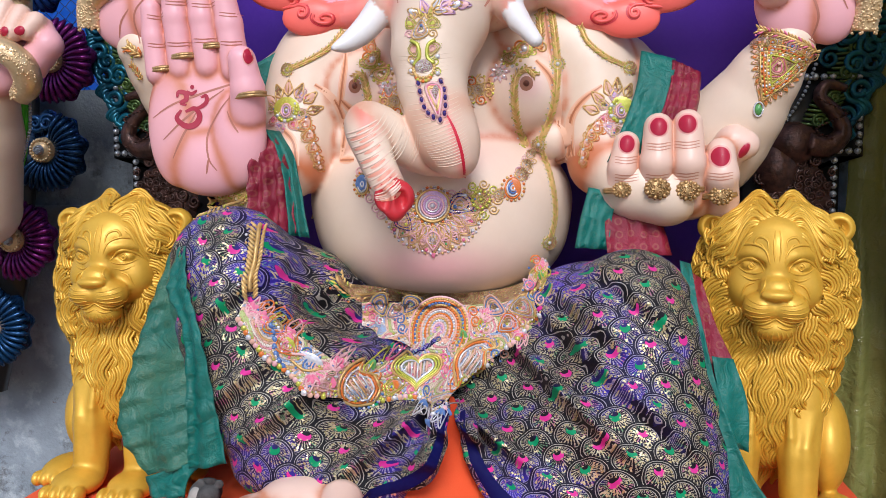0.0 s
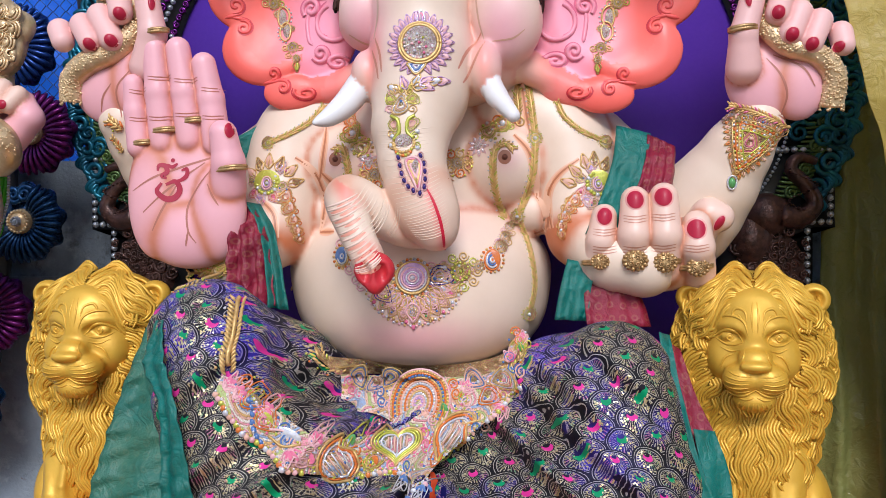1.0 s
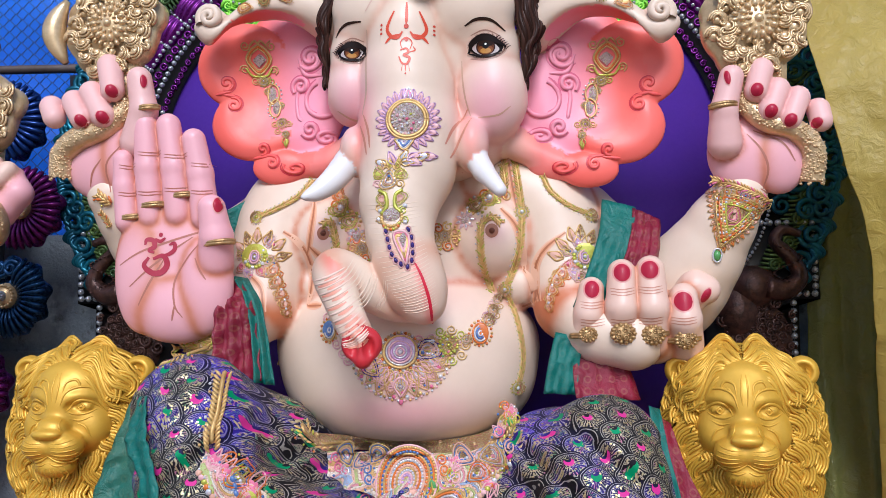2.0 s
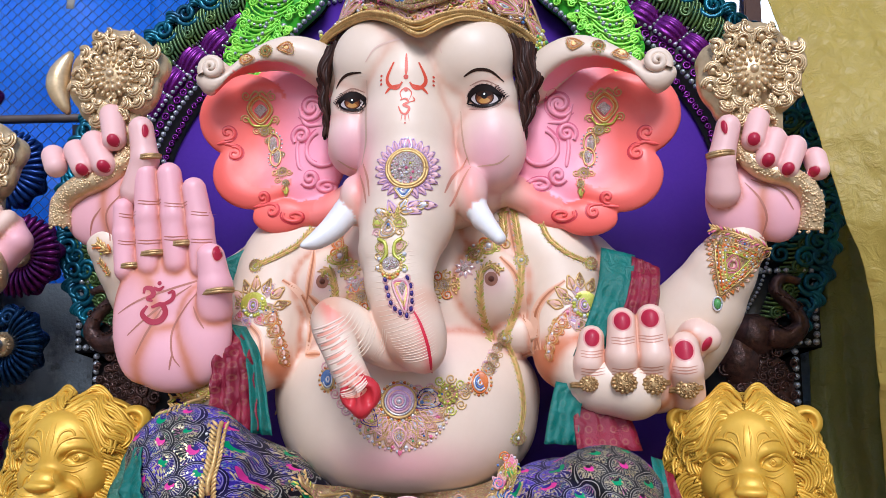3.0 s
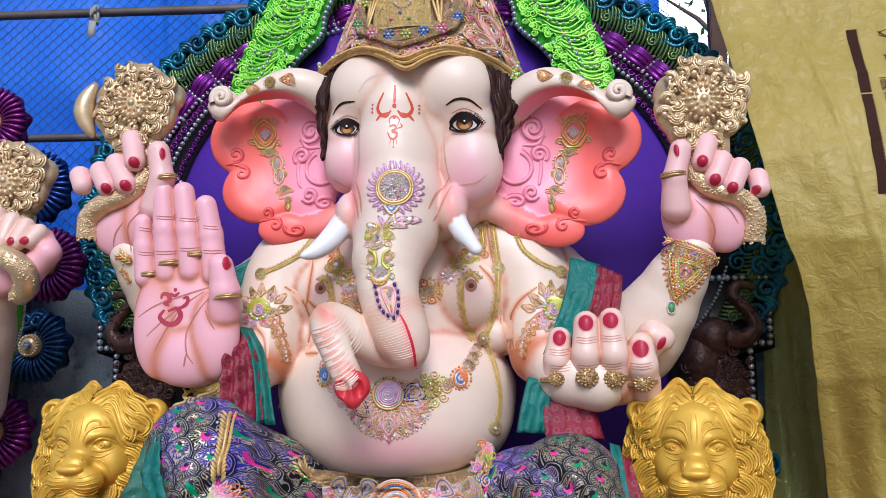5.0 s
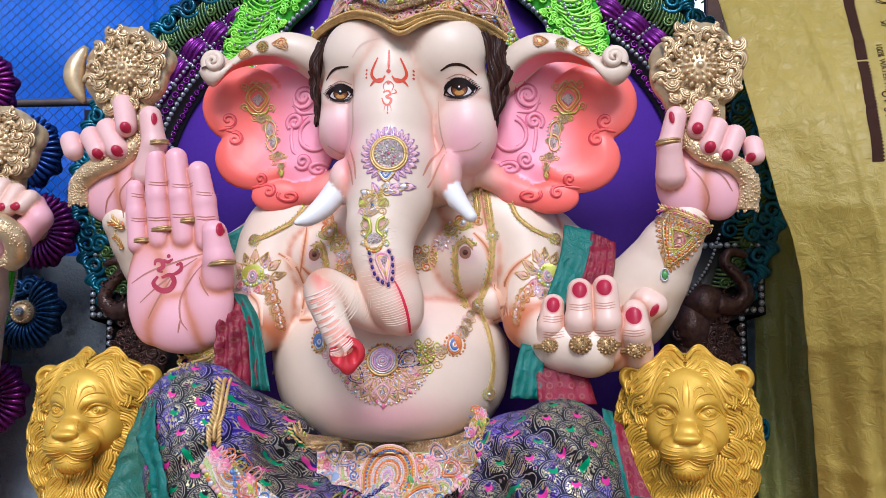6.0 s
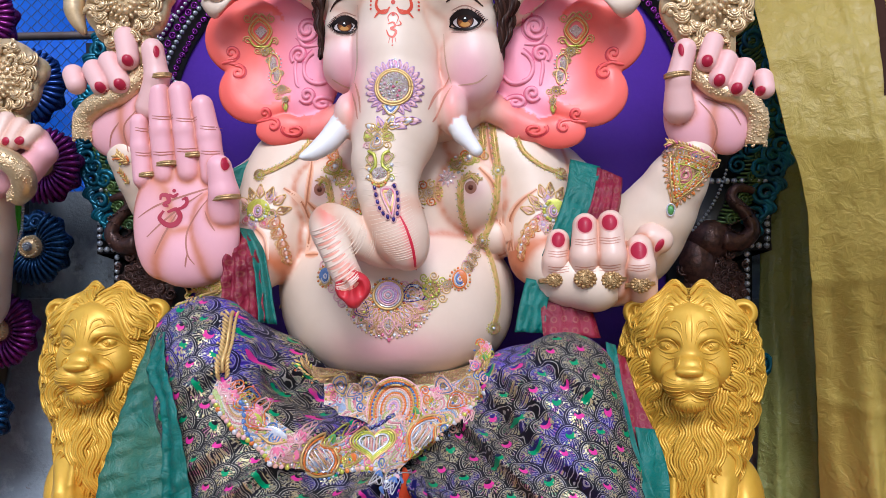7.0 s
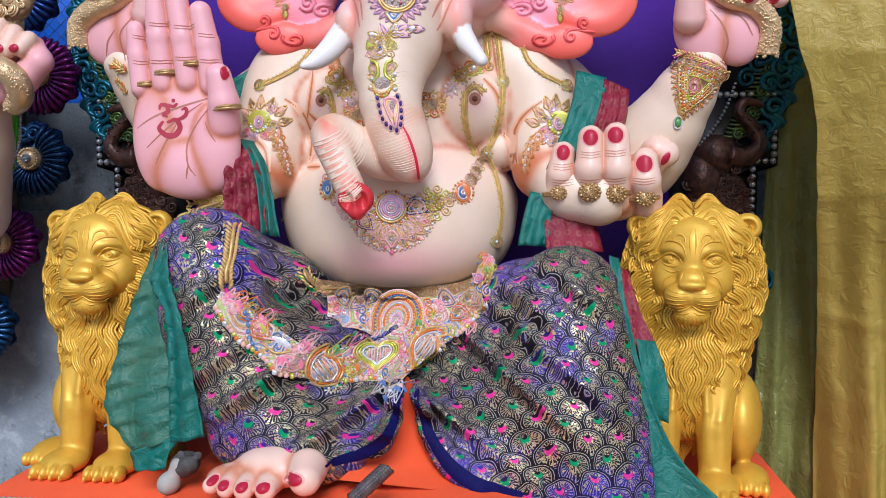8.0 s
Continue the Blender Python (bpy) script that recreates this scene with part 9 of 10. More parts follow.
# a padded band that hangs in a bow over the brow, edged with cords
kit.sheet([[crown_at(0.60 * u, b + 0.24 * abs(u) ** 3.0, 0.018 + 0.008 * math.sin(math.pi * f)) for f, b in ((0.0, 3.035), (0.33, 3.055), (0.67, 3.075), (1.0, 3.095))] for u in np.linspace(-1, 1, 40)])
for base, w in ((3.030, 0.010), (3.048, 0.0055), (3.088, 0.0055), (3.104, 0.009)):
    kit.tube([(*crown_at(0.60 * u, base + 0.24 * abs(u) ** 3.0, 0.022), w) for u in np.linspace(-1, 1, 36)], 0, 6)
cpart(kit, "hoop", [FILIGREE], "bowed gold band with corded edges")
for q, z, m in ((-0.30, 3.075, 1), (0.02, 3.065, 5), (0.34, 3.09, 1), (-0.48, 3.17, 2), (0.50, 3.19, 3), (-0.14, 3.07, 3), (0.18, 3.07, 3), (-0.36, 3.33, 1), (0.38, 3.31, 2), (-0.12, 3.36, 3), (0.12, 3.36, 1), (-0.45, 3.27, 5)):
    kit, p = Kit(), crown_at(q, z, 0.030)
    for i in range(6):
        a = 2 * math.pi * i / 6
        kit.blob((p.x + 0.014 * math.cos(a), p.y, p.z + 0.014 * math.sin(a)), 0.009, 0.007, 0.007, m, 6, a)
    kit.blob((p.x, p.y - 0.003, p.z), 0.006, 0.007, 0.006, 4, 6)
    cpart(kit, "gem_flower", JEWELS)
for s in (-1, 1):
    kit = Kit()
    for i in range(3):
        kit.tube([(*crown_at(s * (0.34 + 0.05 * (i - 1) * (1 - f)), 3.27 - 0.14 * f, 0.026), 0.006) for f in np.linspace(0, 1, 6)], 0, 5)
    p = crown_at(s * 0.34, 3.29, 0.03)
    kit.blob(p, 0.045, 0.016, 0.022, 0, 10)
    cpart(kit, "shell_motif", JEWELS)
kit = Kit()
for i, q in enumerate(np.linspace(-0.9, 6.0, 20)):
    p = crown_at(0.055 * math.cos(q) * (1 + q * 0.12), 3.22 + 0.014 * q * math.sin(q) * 0.6 + 0.02, 0.04)
    kit.blob(p, 0.0045, 0.005, 0.0045, (P_, C_)[i % 2], 6)
for i, (q, z, m) in enumerate(((0.0, 3.17, 3), (-0.08, 3.14, 1), (0.08, 3.14, 2), (0.0, 3.3, 1), (-0.06, 3.42, 3), (0.06, 3.42, 1), (0.0, 3.52, 4))):
    kit.blob(crown_at(q, z, 0.04), 0.007, 0.007, 0.007, m, 8)
cpart(kit, "plate_beads", JEWELS)

# ---- gilded emblems held by the raised arms ----
def emblem(at, crescent, label):
    e = thing("held_emblem", label, "emblem", at, "held emblems")
    kit = Kit()
    ring = []
    for i in range(72):
        a = 2 * math.pi * i / 72
        r = 0.150 * (1 + 0.09 * abs(math.sin(4 * a + 0.4)) + 0.07 * math.sin(2 * a + 1.0) + 0.05 * math.sin(5 * a))
        ring.append((r * math.cos(a), 0.012 * math.sin(3 * a), 1.08 * r * math.sin(a)))
    kit.plate(ring[::-1], 0.05, 0, (0, -0.014, 0))
    kit.plate([(-0.085, 0.0, -0.12), (-0.075, 0.0, -0.26), (0.085, 0.0, -0.26), (0.09, 0.0, -0.12)], 0.06, 0, (0, -0.01, -0.2))
    kit.object("plate", [OLDGOLD], e, "cast antique gold plate")
    kit = Kit()
    # crowded leaf scrolls round the boss: nested arcs that end in curls
    rr = random.Random(2)
    for i in range(30):
        a, d = 2.4 * i, 0.082 + 0.0024 * i
        cx, cz, sg, b = d * math.cos(a), 1.08 * d * math.sin(a), rr.choice((-1, 1)), rr.uniform(0, 6.28)
        size = rr.uniform(0.020, 0.034)
        for n, f in enumerate((1.0, 0.74, 0.48)):
            r = size * f
            kit.tube([(cx + r * math.cos(b + sg * q), -0.015 - 0.006 * n - 0.006 * math.sin(q), cz + r * math.sin(b + sg * q), 0.0055 - 0.0008 * n) for q in np.linspace(0, 3.7, 9)], 0, 5)
        kit.tube(spiral((cx + size * 0.7 * math.cos(b), -0.024, cz + size * 0.7 * math.sin(b)), size * 0.42, 0.003, -1.4 * sg, b, 0.0050, 0.0036, 11), 0, 5)
        kit.blob((cx, -0.014, cz), size * 0.7, 0.014, size * 0.6, 0, 8, b)
    for i in range(60):
        kit.blob((rr.uniform(-0.075, 0.08), -0.004, rr.uniform(-0.255, -0.13)), 0.007, 0.010, 0.006, 0, 6, rr.uniform(0, 3))
    kit.object("scrollwork", [OLDGOLD], e)
    kit = Kit()
    kit.blob((0, -0.012, 0), 0.075, 0.030, 0.075, 0, 20)
    for r, n, b in ((0.072, 22, 0.010), (0.05, 14, 0.013), (0.03, 10, 0.007)):
        for i in range(n):
            a = 2 * math.pi * i / n
            kit.blob((r * math.cos(a), -0.022 - (0.075 - r) * 0.35, r * math.sin(a)), b * 1.2, b * 1.2, b * 0.8, 0, 6, a)
    kit.blob((0, -0.036, 0), 0.016, 0.016, 0.016, 0, 10)
    kit.object("boss", [OLDGOLD], e, "round beaded boss")
    kit = Kit()
    kit.blob((0.0, -0.01, -0.165), 0.024, 0.014, 0.024, 0, 10)
    for i in range(7):
        a = 2 * math.pi * i / 7
        kit.blob((0.028 * math.cos(a), -0.014, -0.165 + 0.028 * math.sin(a)), 0.013, 0.012, 0.010, 0, 6, a)
    kit.object("small_flower", [OLDGOLD], e)
    if crescent:
        kit = Kit()
        kit.tube([(-0.17 - 0.045 * math.sin(math.pi * f), 0.01, 0.10 - 0.22 * f, 0.010 + 0.030 * math.sin(math.pi * f)) for f in np.linspace(0, 1, 12)], 0, 10)
        kit.object("blade", [OLDGOLD], e, "smooth crescent blade")
    return e


emblem((-1.021, -0.01, 2.922), True, "antique gold cast axe emblem with scrolls held upright")
emblem((1.103, -0.01, 2.85), False, "antique gold cast round emblem with scrolls held upright")


def coil(pts, label):
    c = Vector(pts[1][:3])
    e = thing("gold_coil", label, "coil", c, "gold coils")
    kit = Kit()
    ln = smooth_line(pts, 8)
    kit.tube([(p[0] - c.x, p[1] - c.y, p[2] - c.z, p[3]) for p in ln], 0, 10)
    kit.object("coil", [OLDGOLD], e)
    kit, rr = Kit(), random.Random(1)
    for p in ln:
        for k in range(20):
            a = rr.uniform(-1.4, 1.4)
            q = (p[0] - c.x + p[3] * math.sin(a) * 0.9, p[1] - c.y - p[3] * math.cos(a) * 0.9, p[2] - c.z + rr.uniform(-0.015, 0.015))
            kit.blob(q, 0.0058, 0.006, 0.0046, 0, 6, rr.uniform(0, 3))
    kit.object("knurling", [OLDGOLD], e)


coil(((-0.944, -0.02, 2.653, 0.032), (-1.019, -0.03, 2.573, 0.039), (-1.118, -0.03, 2.532, 0.042), (-1.183, -0.01, 2.483, 0.042), (-1.196, 0, 2.408, 0.04)), "knurled gold coil wound round the raised wrist and palm")
coil(((1.043, -0.02, 2.602, 0.031), (1.112, -0.04, 2.528, 0.035), (1.202, -0.04, 2.495, 0.035), (1.257, -0.02, 2.434, 0.038), (1.256, 0, 2.341, 0.038)), "knurled gold coil wound round the other raised palm")

# ---- shawls and drapes ----
def silk(name, col, col2, gold=0.0):
    m, nt, b = nodes_of(name)
    weave = grain(nt, 330.0, 2.0)
    big = grain(nt, 5.0, 4.0)
    c = blend(nt, calc(nt, "ADD", calc(nt, "MULTIPLY", ramp(nt, big, 0.3, 0.7), 0.7), calc(nt, "MULTIPLY", weave, 0.3)), col, col2)
    if gold:
        uv = nt.nodes.new("ShaderNodeUVMap").outputs[0]
        v = nt.nodes.new("ShaderNodeTexVoronoi")
        v.inputs["Scale"].default_value, v.inputs["Randomness"].default_value = 26.0, 0.15
        nt.links.new(uv, v.inputs["Vector"])
        f = calc(nt, "MULTIPLY", calc(nt, "LESS_THAN", calc(nt, "ABSOLUTE", calc(nt, "SUBTRACT", v.outputs[0], 0.25)), 0.06), gold)
        c = blend(nt, f, c, (0.45, 0.32, 0.14))
    put(nt, b.inputs["Base Color"], c)
    b.inputs["Roughness"].default_value = 0.42
    relief(nt, b, calc(nt, "ADD", weave, calc(nt, "MULTIPLY", grain(nt, 18.0, 3.0, 0.55, None, 1.2), 6.0)), 0.45, 0.006)
    return m


TEALSILK = silk("teal_silk", (0.0, 0.115, 0.088), (0.004, 0.17, 0.14), 0.04)
OLIVESILK = silk("gold_green_silk", (0.002, 0.13, 0.105), (0.060, 0.155, 0.085), 0.06)
MAROON = silk("maroon_silk", (0.30, 0.010, 0.038), (0.14, 0.004, 0.018), 0.14)


def drape(holder, name, lines, n, material, label="", ripple=0.012, per=5.0, creases=()):
    """A cloth strip through cross lines (each two or more points), with ripples along."""
    o = holder.location
    L = [smooth_line(l, 6) if len(l) > 2 else [tuple(np.array(l[0]) + (np.array(l[1]) - np.array(l[0])) * f) for f in np.linspace(0, 1, 13)] for l in lines]
    cols = list(zip(*L))
    cols = [smooth_line(c, n) for c in cols]
    rows = []
    for j, c in enumerate(cols):
        rows.append([(p[0] - o.x, p[1] - o.y - ripple * math.sin(per * j / len(cols) * 6.28 + 0.06 * i) * (0.3 + 0.7 * i / len(c)) - 0.4 * ripple * math.sin(i * 1.1 + j * 0.4) - sum(0.010 * math.exp(-abs(i / len(c) - q - 0.05 * j / len(cols)) / 0.012) for q in creases), p[2] - o.z) for i, p in enumerate(c)])
    kit = Kit()
    kit.sheet(rows)
    ob = kit.object(name, [material], holder, label)
    uvl = ob.data.uv_layers.new(name="UVMap")
    co = np.empty(len(ob.data.vertices) * 3, np.float32)
    ob.data.vertices.foreach_get("co", co)
    co = co.reshape(-1, 3)
    li = np.empty(len(ob.data.loops), np.int32)
    ob.data.loops.foreach_get("vertex_index", li)
    uvl.data.foreach_set("uv", co[li][:, [0, 2]].astype(np.float32).ravel())
    ob.modifiers.new("thick", "SOLIDIFY").thickness = 0.004
    return ob


sh = thing("green_stole", "teal and gold-green silk stole hanging in front of the lion", "stole", (-0.778, -0.3, 1.381))
drape(sh, "fold", (((-0.761, -0.3, 1.701), (-0.721, -0.34, 1.707)), ((-0.765, -0.37, 1.58), (-0.685, -0.41, 1.603)), ((-0.69, -0.43, 1.478), (-0.619, -0.49, 1.488)), ((-0.67, -0.46, 1.266), (-0.578, -0.5, 1.295)), ((-0.674, -0.46, 1.074), (-0.545, -0.5, 1.108))), 14, TEALSILK, "narrow plain teal fold", 0.010, 1.5, (0.22, 0.50, 0.74))
drape(sh, "panel", (((-0.824, -0.22, 1.68), (-0.778, -0.24, 1.689)), ((-0.885, -0.26, 1.488), (-0.739, -0.29, 1.533)), ((-0.923, -0.3, 1.32), (-0.706, -0.33, 1.349)), ((-0.947, -0.34, 1.154), (-0.677, -0.38, 1.21)), ((-0.843, -0.38, 1.016), (-0.657, -0.42, 1.081))), 14, OLIVESILK, "wide gold-green woven panel", 0.014, 1.5, (0.20, 0.42, 0.62, 0.82))
drape(sh, "border", (((-0.844, -0.385, 1.017), (-0.62, -0.43, 1.104)), ((-0.831, -0.39, 0.981), (-0.688, -0.43, 1.037)), ((-0.819, -0.4, 0.958), (-0.704, -0.43, 0.976))), 5, TEALSILK, "patterned teal border", 0.006, 2.0)
sh = thing("green_stole", "teal silk stole with maroon edge between leg and lion", "stole", (0.841, -0.2, 1.302))
drape(sh, "fold", (((0.729, -0.12, 1.664), (0.765, -0.1, 1.651)), ((0.741, -0.22, 1.472), (0.781, -0.22, 1.491)), ((0.774, -0.28, 1.262), (0.831, -0.28, 1.282)), ((0.847, -0.32, 1.056), (0.926, -0.32, 1.059)), ((0.866, -0.34, 0.845), (1.085, -0.36, 0.898))), 6, TEALSILK, "long teal fold", 0.008, 1.0)
drape(sh, "edge", (((0.766, -0.09, 1.627), (0.798, -0.08, 1.607)), ((0.784, -0.16, 1.464), (0.835, -0.15, 1.473)), ((0.811, -0.22, 1.324), (0.899, -0.2, 1.322)), ((0.838, -0.24, 1.18), (0.921, -0.22, 1.149))), 6, MAROON, "maroon and teal woven edge", 0.008, 1.0)
drape(sh, "lower_edge", (((0.811, -0.225, 1.4), (0.876, -0.2, 1.387)), ((0.83, -0.26, 1.278), (0.913, -0.23, 1.264)), ((0.851, -0.28, 1.154), (0.916, -0.25, 1.129))), 6, TEALSILK, "", 0.008, 1.0)
sh = thing("arm_stole", "maroon and green silk stole hanging from the forearm", "stole", (-0.56, 0, 1.895))
drape(sh, "maroon_panel", (((-0.613, -0.07, 2.019), (-0.57, 0, 2.059)), ((-0.612, -0.1, 1.934), (-0.515, -0.03, 1.976)), ((-0.606, -0.12, 1.835), (-0.489, -0.05, 1.854)), ((-0.592, -0.14, 1.736), (-0.469, -0.08, 1.73))), 8, MAROON, "maroon woven silk", 0.022, 3.0)
drape(sh, "green_edge", (((-0.582, -0.02, 2.066), (-0.551, 0.03, 2.06)), ((-0.533, -0.04, 1.976), (-0.495, 0, 1.977)), ((-0.503, -0.06, 1.854), (-0.465, -0.02, 1.854)), ((-0.482, -0.09, 1.726), (-0.436, -0.04, 1.712))), 6, TEALSILK, "green silk edge", 0.01, 2.0)
drape(sh, "upper_fold", (((-0.704, 0.16, 2.286), (-0.553, 0.2, 2.377)), ((-0.691, 0.16, 2.219), (-0.577, 0.17, 2.262)), ((-0.666, 0.16, 2.142), (-0.618, 0.15, 2.173))), 6, TEALSILK, "green silk behind the shoulder", 0.01, 2.0)
sh = thing("arm_stole", "green and maroon silk stole over the bent elbow", "stole", (0.671, 0, 2.153))
drape(sh, "green_panel", (((0.626, 0.14, 2.316), (0.735, 0.12, 2.286)), ((0.608, 0.06, 2.2), (0.716, 0.06, 2.198)), ((0.571, 0.02, 2.086), (0.679, 0.01, 2.074)), ((0.518, 0.02, 1.957), (0.626, 0, 1.956))), 6, TEALSILK, "green crumpled silk", 0.010, 2.0)
drape(sh, "maroon_panel", (((0.723, 0.12, 2.283), (0.818, 0.14, 2.245)), ((0.707, 0.05, 2.187), (0.804, 0.07, 2.157)), ((0.67, 0.01, 2.074), (0.784, 0.02, 2.064)), ((0.627, 0.01, 1.956), (0.765, 0.02, 1.975))), 8, MAROON, "maroon woven silk", 0.020, 4.0)
drape(sh, "green_tail", (((0.463, 0.03, 1.878), (0.556, 0.03, 1.858)), ((0.438, 0, 1.781), (0.534, 0, 1.772)), ((0.421, -0.02, 1.69), (0.525, -0.03, 1.684))), 6, TEALSILK, "", 0.012, 2.0)
drape(sh, "maroon_tail", (((0.516, 0.04, 1.848), (0.665, 0.06, 1.827)), ((0.514, 0.01, 1.771), (0.7, 0.04, 1.75)), ((0.521, -0.04, 1.679), (0.724, 0, 1.666))), 6, MAROON, "", 0.012, 4.0)

# ---- carved flowers of the neighbouring frame ----
INDIGO = surface("indigo_metallic_paint", (0.012, 0.045, 0.20), (0.004, 0.010, 0.05), scale=10.0, rough=0.28, metal=0.6, bump=0.15)
NAVYF = surface("navy_metallic_paint", (0.010, 0.06, 0.16), (0.003, 0.012, 0.035), scale=10.0, rough=0.26, metal=0.6, bump=0.15)
PLUM = surface("plum_metallic_paint", (0.18, 0.012, 0.15), (0.05, 0.004, 0.05), scale=10.0, rough=0.28, metal=0.6, bump=0.15)


def rib_mesh(material):
    kit = Kit()
    kit.tube([(0, -0.012 - 0.03 * math.sin(math.pi * f) , 0.045 + 0.125 * f, 0.006 + 0.007 * f * f if f < 0.95 else 0.007) for f in np.linspace(0, 1, 9)], 0, 7)
    kit.tube([(0.014 * f, -0.004 - 0.03 * math.sin(math.pi * f), 0.045 + 0.118 * f, 0.005) for f in np.linspace(0, 1, 7)], 0, 5)
    return mesh_from("petal", kit.v, kit.f, material)


def flower(at, material, turn, label):
    fl = thing("carved_flower", label, "carving", at, "carved flowers")
    kit = Kit()
    kit.plate([((0.155 + 0.014 * math.sin(9 * a)) * math.cos(a), 0.012, (0.155 + 0.014 * math.sin(9 * a)) * math.sin(a)) for a in np.linspace(6.28, 0, 60, endpoint=False)], 0.03, 0, (0, -0.015, 0))
    kit.object("ground", [material], fl)
    me = rib_mesh(material)
    for i in range(19):
        p = new("petal", me)
        p.parent = fl
        p.rotation_euler = (0, turn + radians(-98 + 10.9 * i), 0)
    for i in range(6):
        a = turn + radians(125 + 24 * i)
        kit = Kit()
        kit.tube(spiral((0.115 * math.sin(a), -0.02, 0.115 * math.cos(a)), 0.036, 0.007, 1.6 * (1 if i % 2 else -1), a, 0.013, 0.008, 18, -0.012), 0, 7)
        kit.object("scroll", [material], fl)
    kit = Kit()
    kit.blob((0, -0.012, 0), 0.054, 0.048, 0.054, 0, 18)
    for i in range(20):
        a = 2 * math.pi * i / 20
        kit.blob((0.043 * math.cos(a), -0.040, 0.043 * math.sin(a)), 0.0085, 0.012, 0.0085, 0, 6)
    centre = kit.object("centre", [OLDGOLD], fl, "gold beaded centre ring")
    kit = Kit()
    kit.blob((0, -0.050, 0), 0.022, 0.02, 0.022, 0, 10)
    for i in range(12):
        kit.blob((0.014 * math.cos(i * 2.4), -0.066, 0.014 * math.sin(i * 2.4)), 0.005, 0.005, 0.005, 0, 5)
    kit.object("boss", [PEARL], centre)


for at, m, turn, what in (((-1.737, 0.56, 2.017), NAVYF, 2.2, "dark blue"), ((-1.676, 0.54, 2.378), PLUM, 1.9, "plum purple"), ((-1.766, 0.56, 2.74), INDIGO, 1.5, "indigo blue"), ((-2.001, 0.56, 3.052), PLUM, 1.4, "plum purple"), ((-1.878, 0.54, 1.647), PLUM, 1.7, "plum purple"), ((-2.017, 0.56, 1.269), NAVYF, 1.7, "dark blue")):
    flower(at, m, turn, "carved %s metallic flower with a gold centre" % what)

# ---- the neighbouring statue, of which only an arm shows ----
near = Clay(0.0065)
near.tube([(-1.872, 0.3, 1.792, 0.164), (-1.748, 0.2, 2.067, 0.131), (-1.639, 0.1, 2.24, 0.091)], CREAM, 0.02)
near.ell((-1.597, 0.06, 2.303), (0.12, 0.06, 0.11), PALM, 0.02)
near.ell((-1.545, 0.06, 2.391), (0.08, 0.05, 0.09), PALM, 0.02)
for p in (((-1.411, 0.03, 2.44, 0.034), (-1.429, 0, 2.402, 0.031)), ((-1.467, 0.03, 2.463, 0.037), (-1.474, -0.01, 2.398, 0.034)), ((-1.518, 0.02, 2.485, 0.037), (-1.53, -0.01, 2.403, 0.037)), ((-1.581, 0.02, 2.509, 0.037), (-1.578, -0.01, 2.426, 0.037))):
    near.tube(list(p), FING, 0.006)
near.tube([(-1.398, 0.06, 2.428, 0.029), (-1.383, 0.05, 2.364, 0.049), (-1.449, 0.05, 2.299, 0.059)], PALM, 0.012)
v, f, t, cr = near.mesh()
col = mix(np.array([TONE[k] for k in range(11)])[t], BLUSH, 0.5 * cr ** 1.6)
nf = Figure()
nf.add(v, f, col)
ntree = nf.tree()
for x, y, z in ((-1.432, 0, 2.4), (-1.482, 0, 2.397), (-1.539, 0, 2.403), (-1.587, 0, 2.426)):
    dab(nf, ntree, x, z, 0.018, 0.016, NAIL_RED, 0.003, 20, dome=0.004)
me = fast_mesh("neighbour_statue", np.concatenate(nf.v), np.concatenate(nf.f), PLASTER)
nc = np.concatenate(nf.c)
me.attributes.new("paint", "FLOAT_COLOR", "POINT").data.foreach_set("color", np.c_[nc, np.ones(len(nc))].astype(np.float32).ravel())
tagged(new("neighbour_statue", me), "cream and pink arm of a neighbouring painted statue", "statue")
coil(((-1.565, -0.03, 2.368, 0.037), (-1.486, -0.04, 2.333, 0.043), (-1.439, -0.02, 2.291, 0.048), (-1.444, 0.02, 2.23, 0.046), (-1.493, 0.05, 2.19, 0.037)), "knurled gold coil wound round the neighbouring statue's wrist")
emblem((-1.597, 0.1, 2.662), False, "antique gold cast emblem held by the neighbouring statue")
sh = thing("lace_scarf", "bright green scarf with beaded edge over the neighbouring arm", "scarf", (-1.623, 0.25, 2.091))
drape(sh, "scarf", (((-1.615, 0.22, 2.216), (-1.587, 0.24, 2.205)), ((-1.639, 0.24, 2.09), (-1.607, 0.26, 2.091)), ((-1.687, 0.28, 1.976), (-1.66, 0.3, 1.976)), ((-1.74, 0.3, 1.838), (-1.72, 0.32, 1.86))), 6, LIME, "", 0.006, 2.0)
kit = Kit()
for p in [Vector((-1.582, 0.235, 2.21)).lerp(Vector((-1.601, 0.255, 2.086)), i / 11) for i in range(12)] + [Vector((-1.601, 0.255, 2.086)).lerp(Vector((-1.714, 0.315, 1.856)), i / 20) for i in range(1, 21)]:
    kit.blob(tuple(p - Vector(sh.location)), 0.0075, 0.010, 0.0075, 0, 6)
kit.object("bead_edge", [PEARL], sh)
# back board of the neighbouring frame
kit = Kit()
kit.plate([(-2.974, 0.62, 3.607), (-2.113, 0.62, 3.389), (-1.903, 0.62, 2.879), (-1.814, 0.62, 2.395), (-1.841, 0.62, 1.981), (-1.91, 0.62, 1.431), (-2.036, 0.62, 0.97), (-2.69, 0.62, 0.956)][::-1], 0.04)
tagged(kit.object("board_neighbour", [BLACK]), "black painted board of the neighbouring frame", "frame")

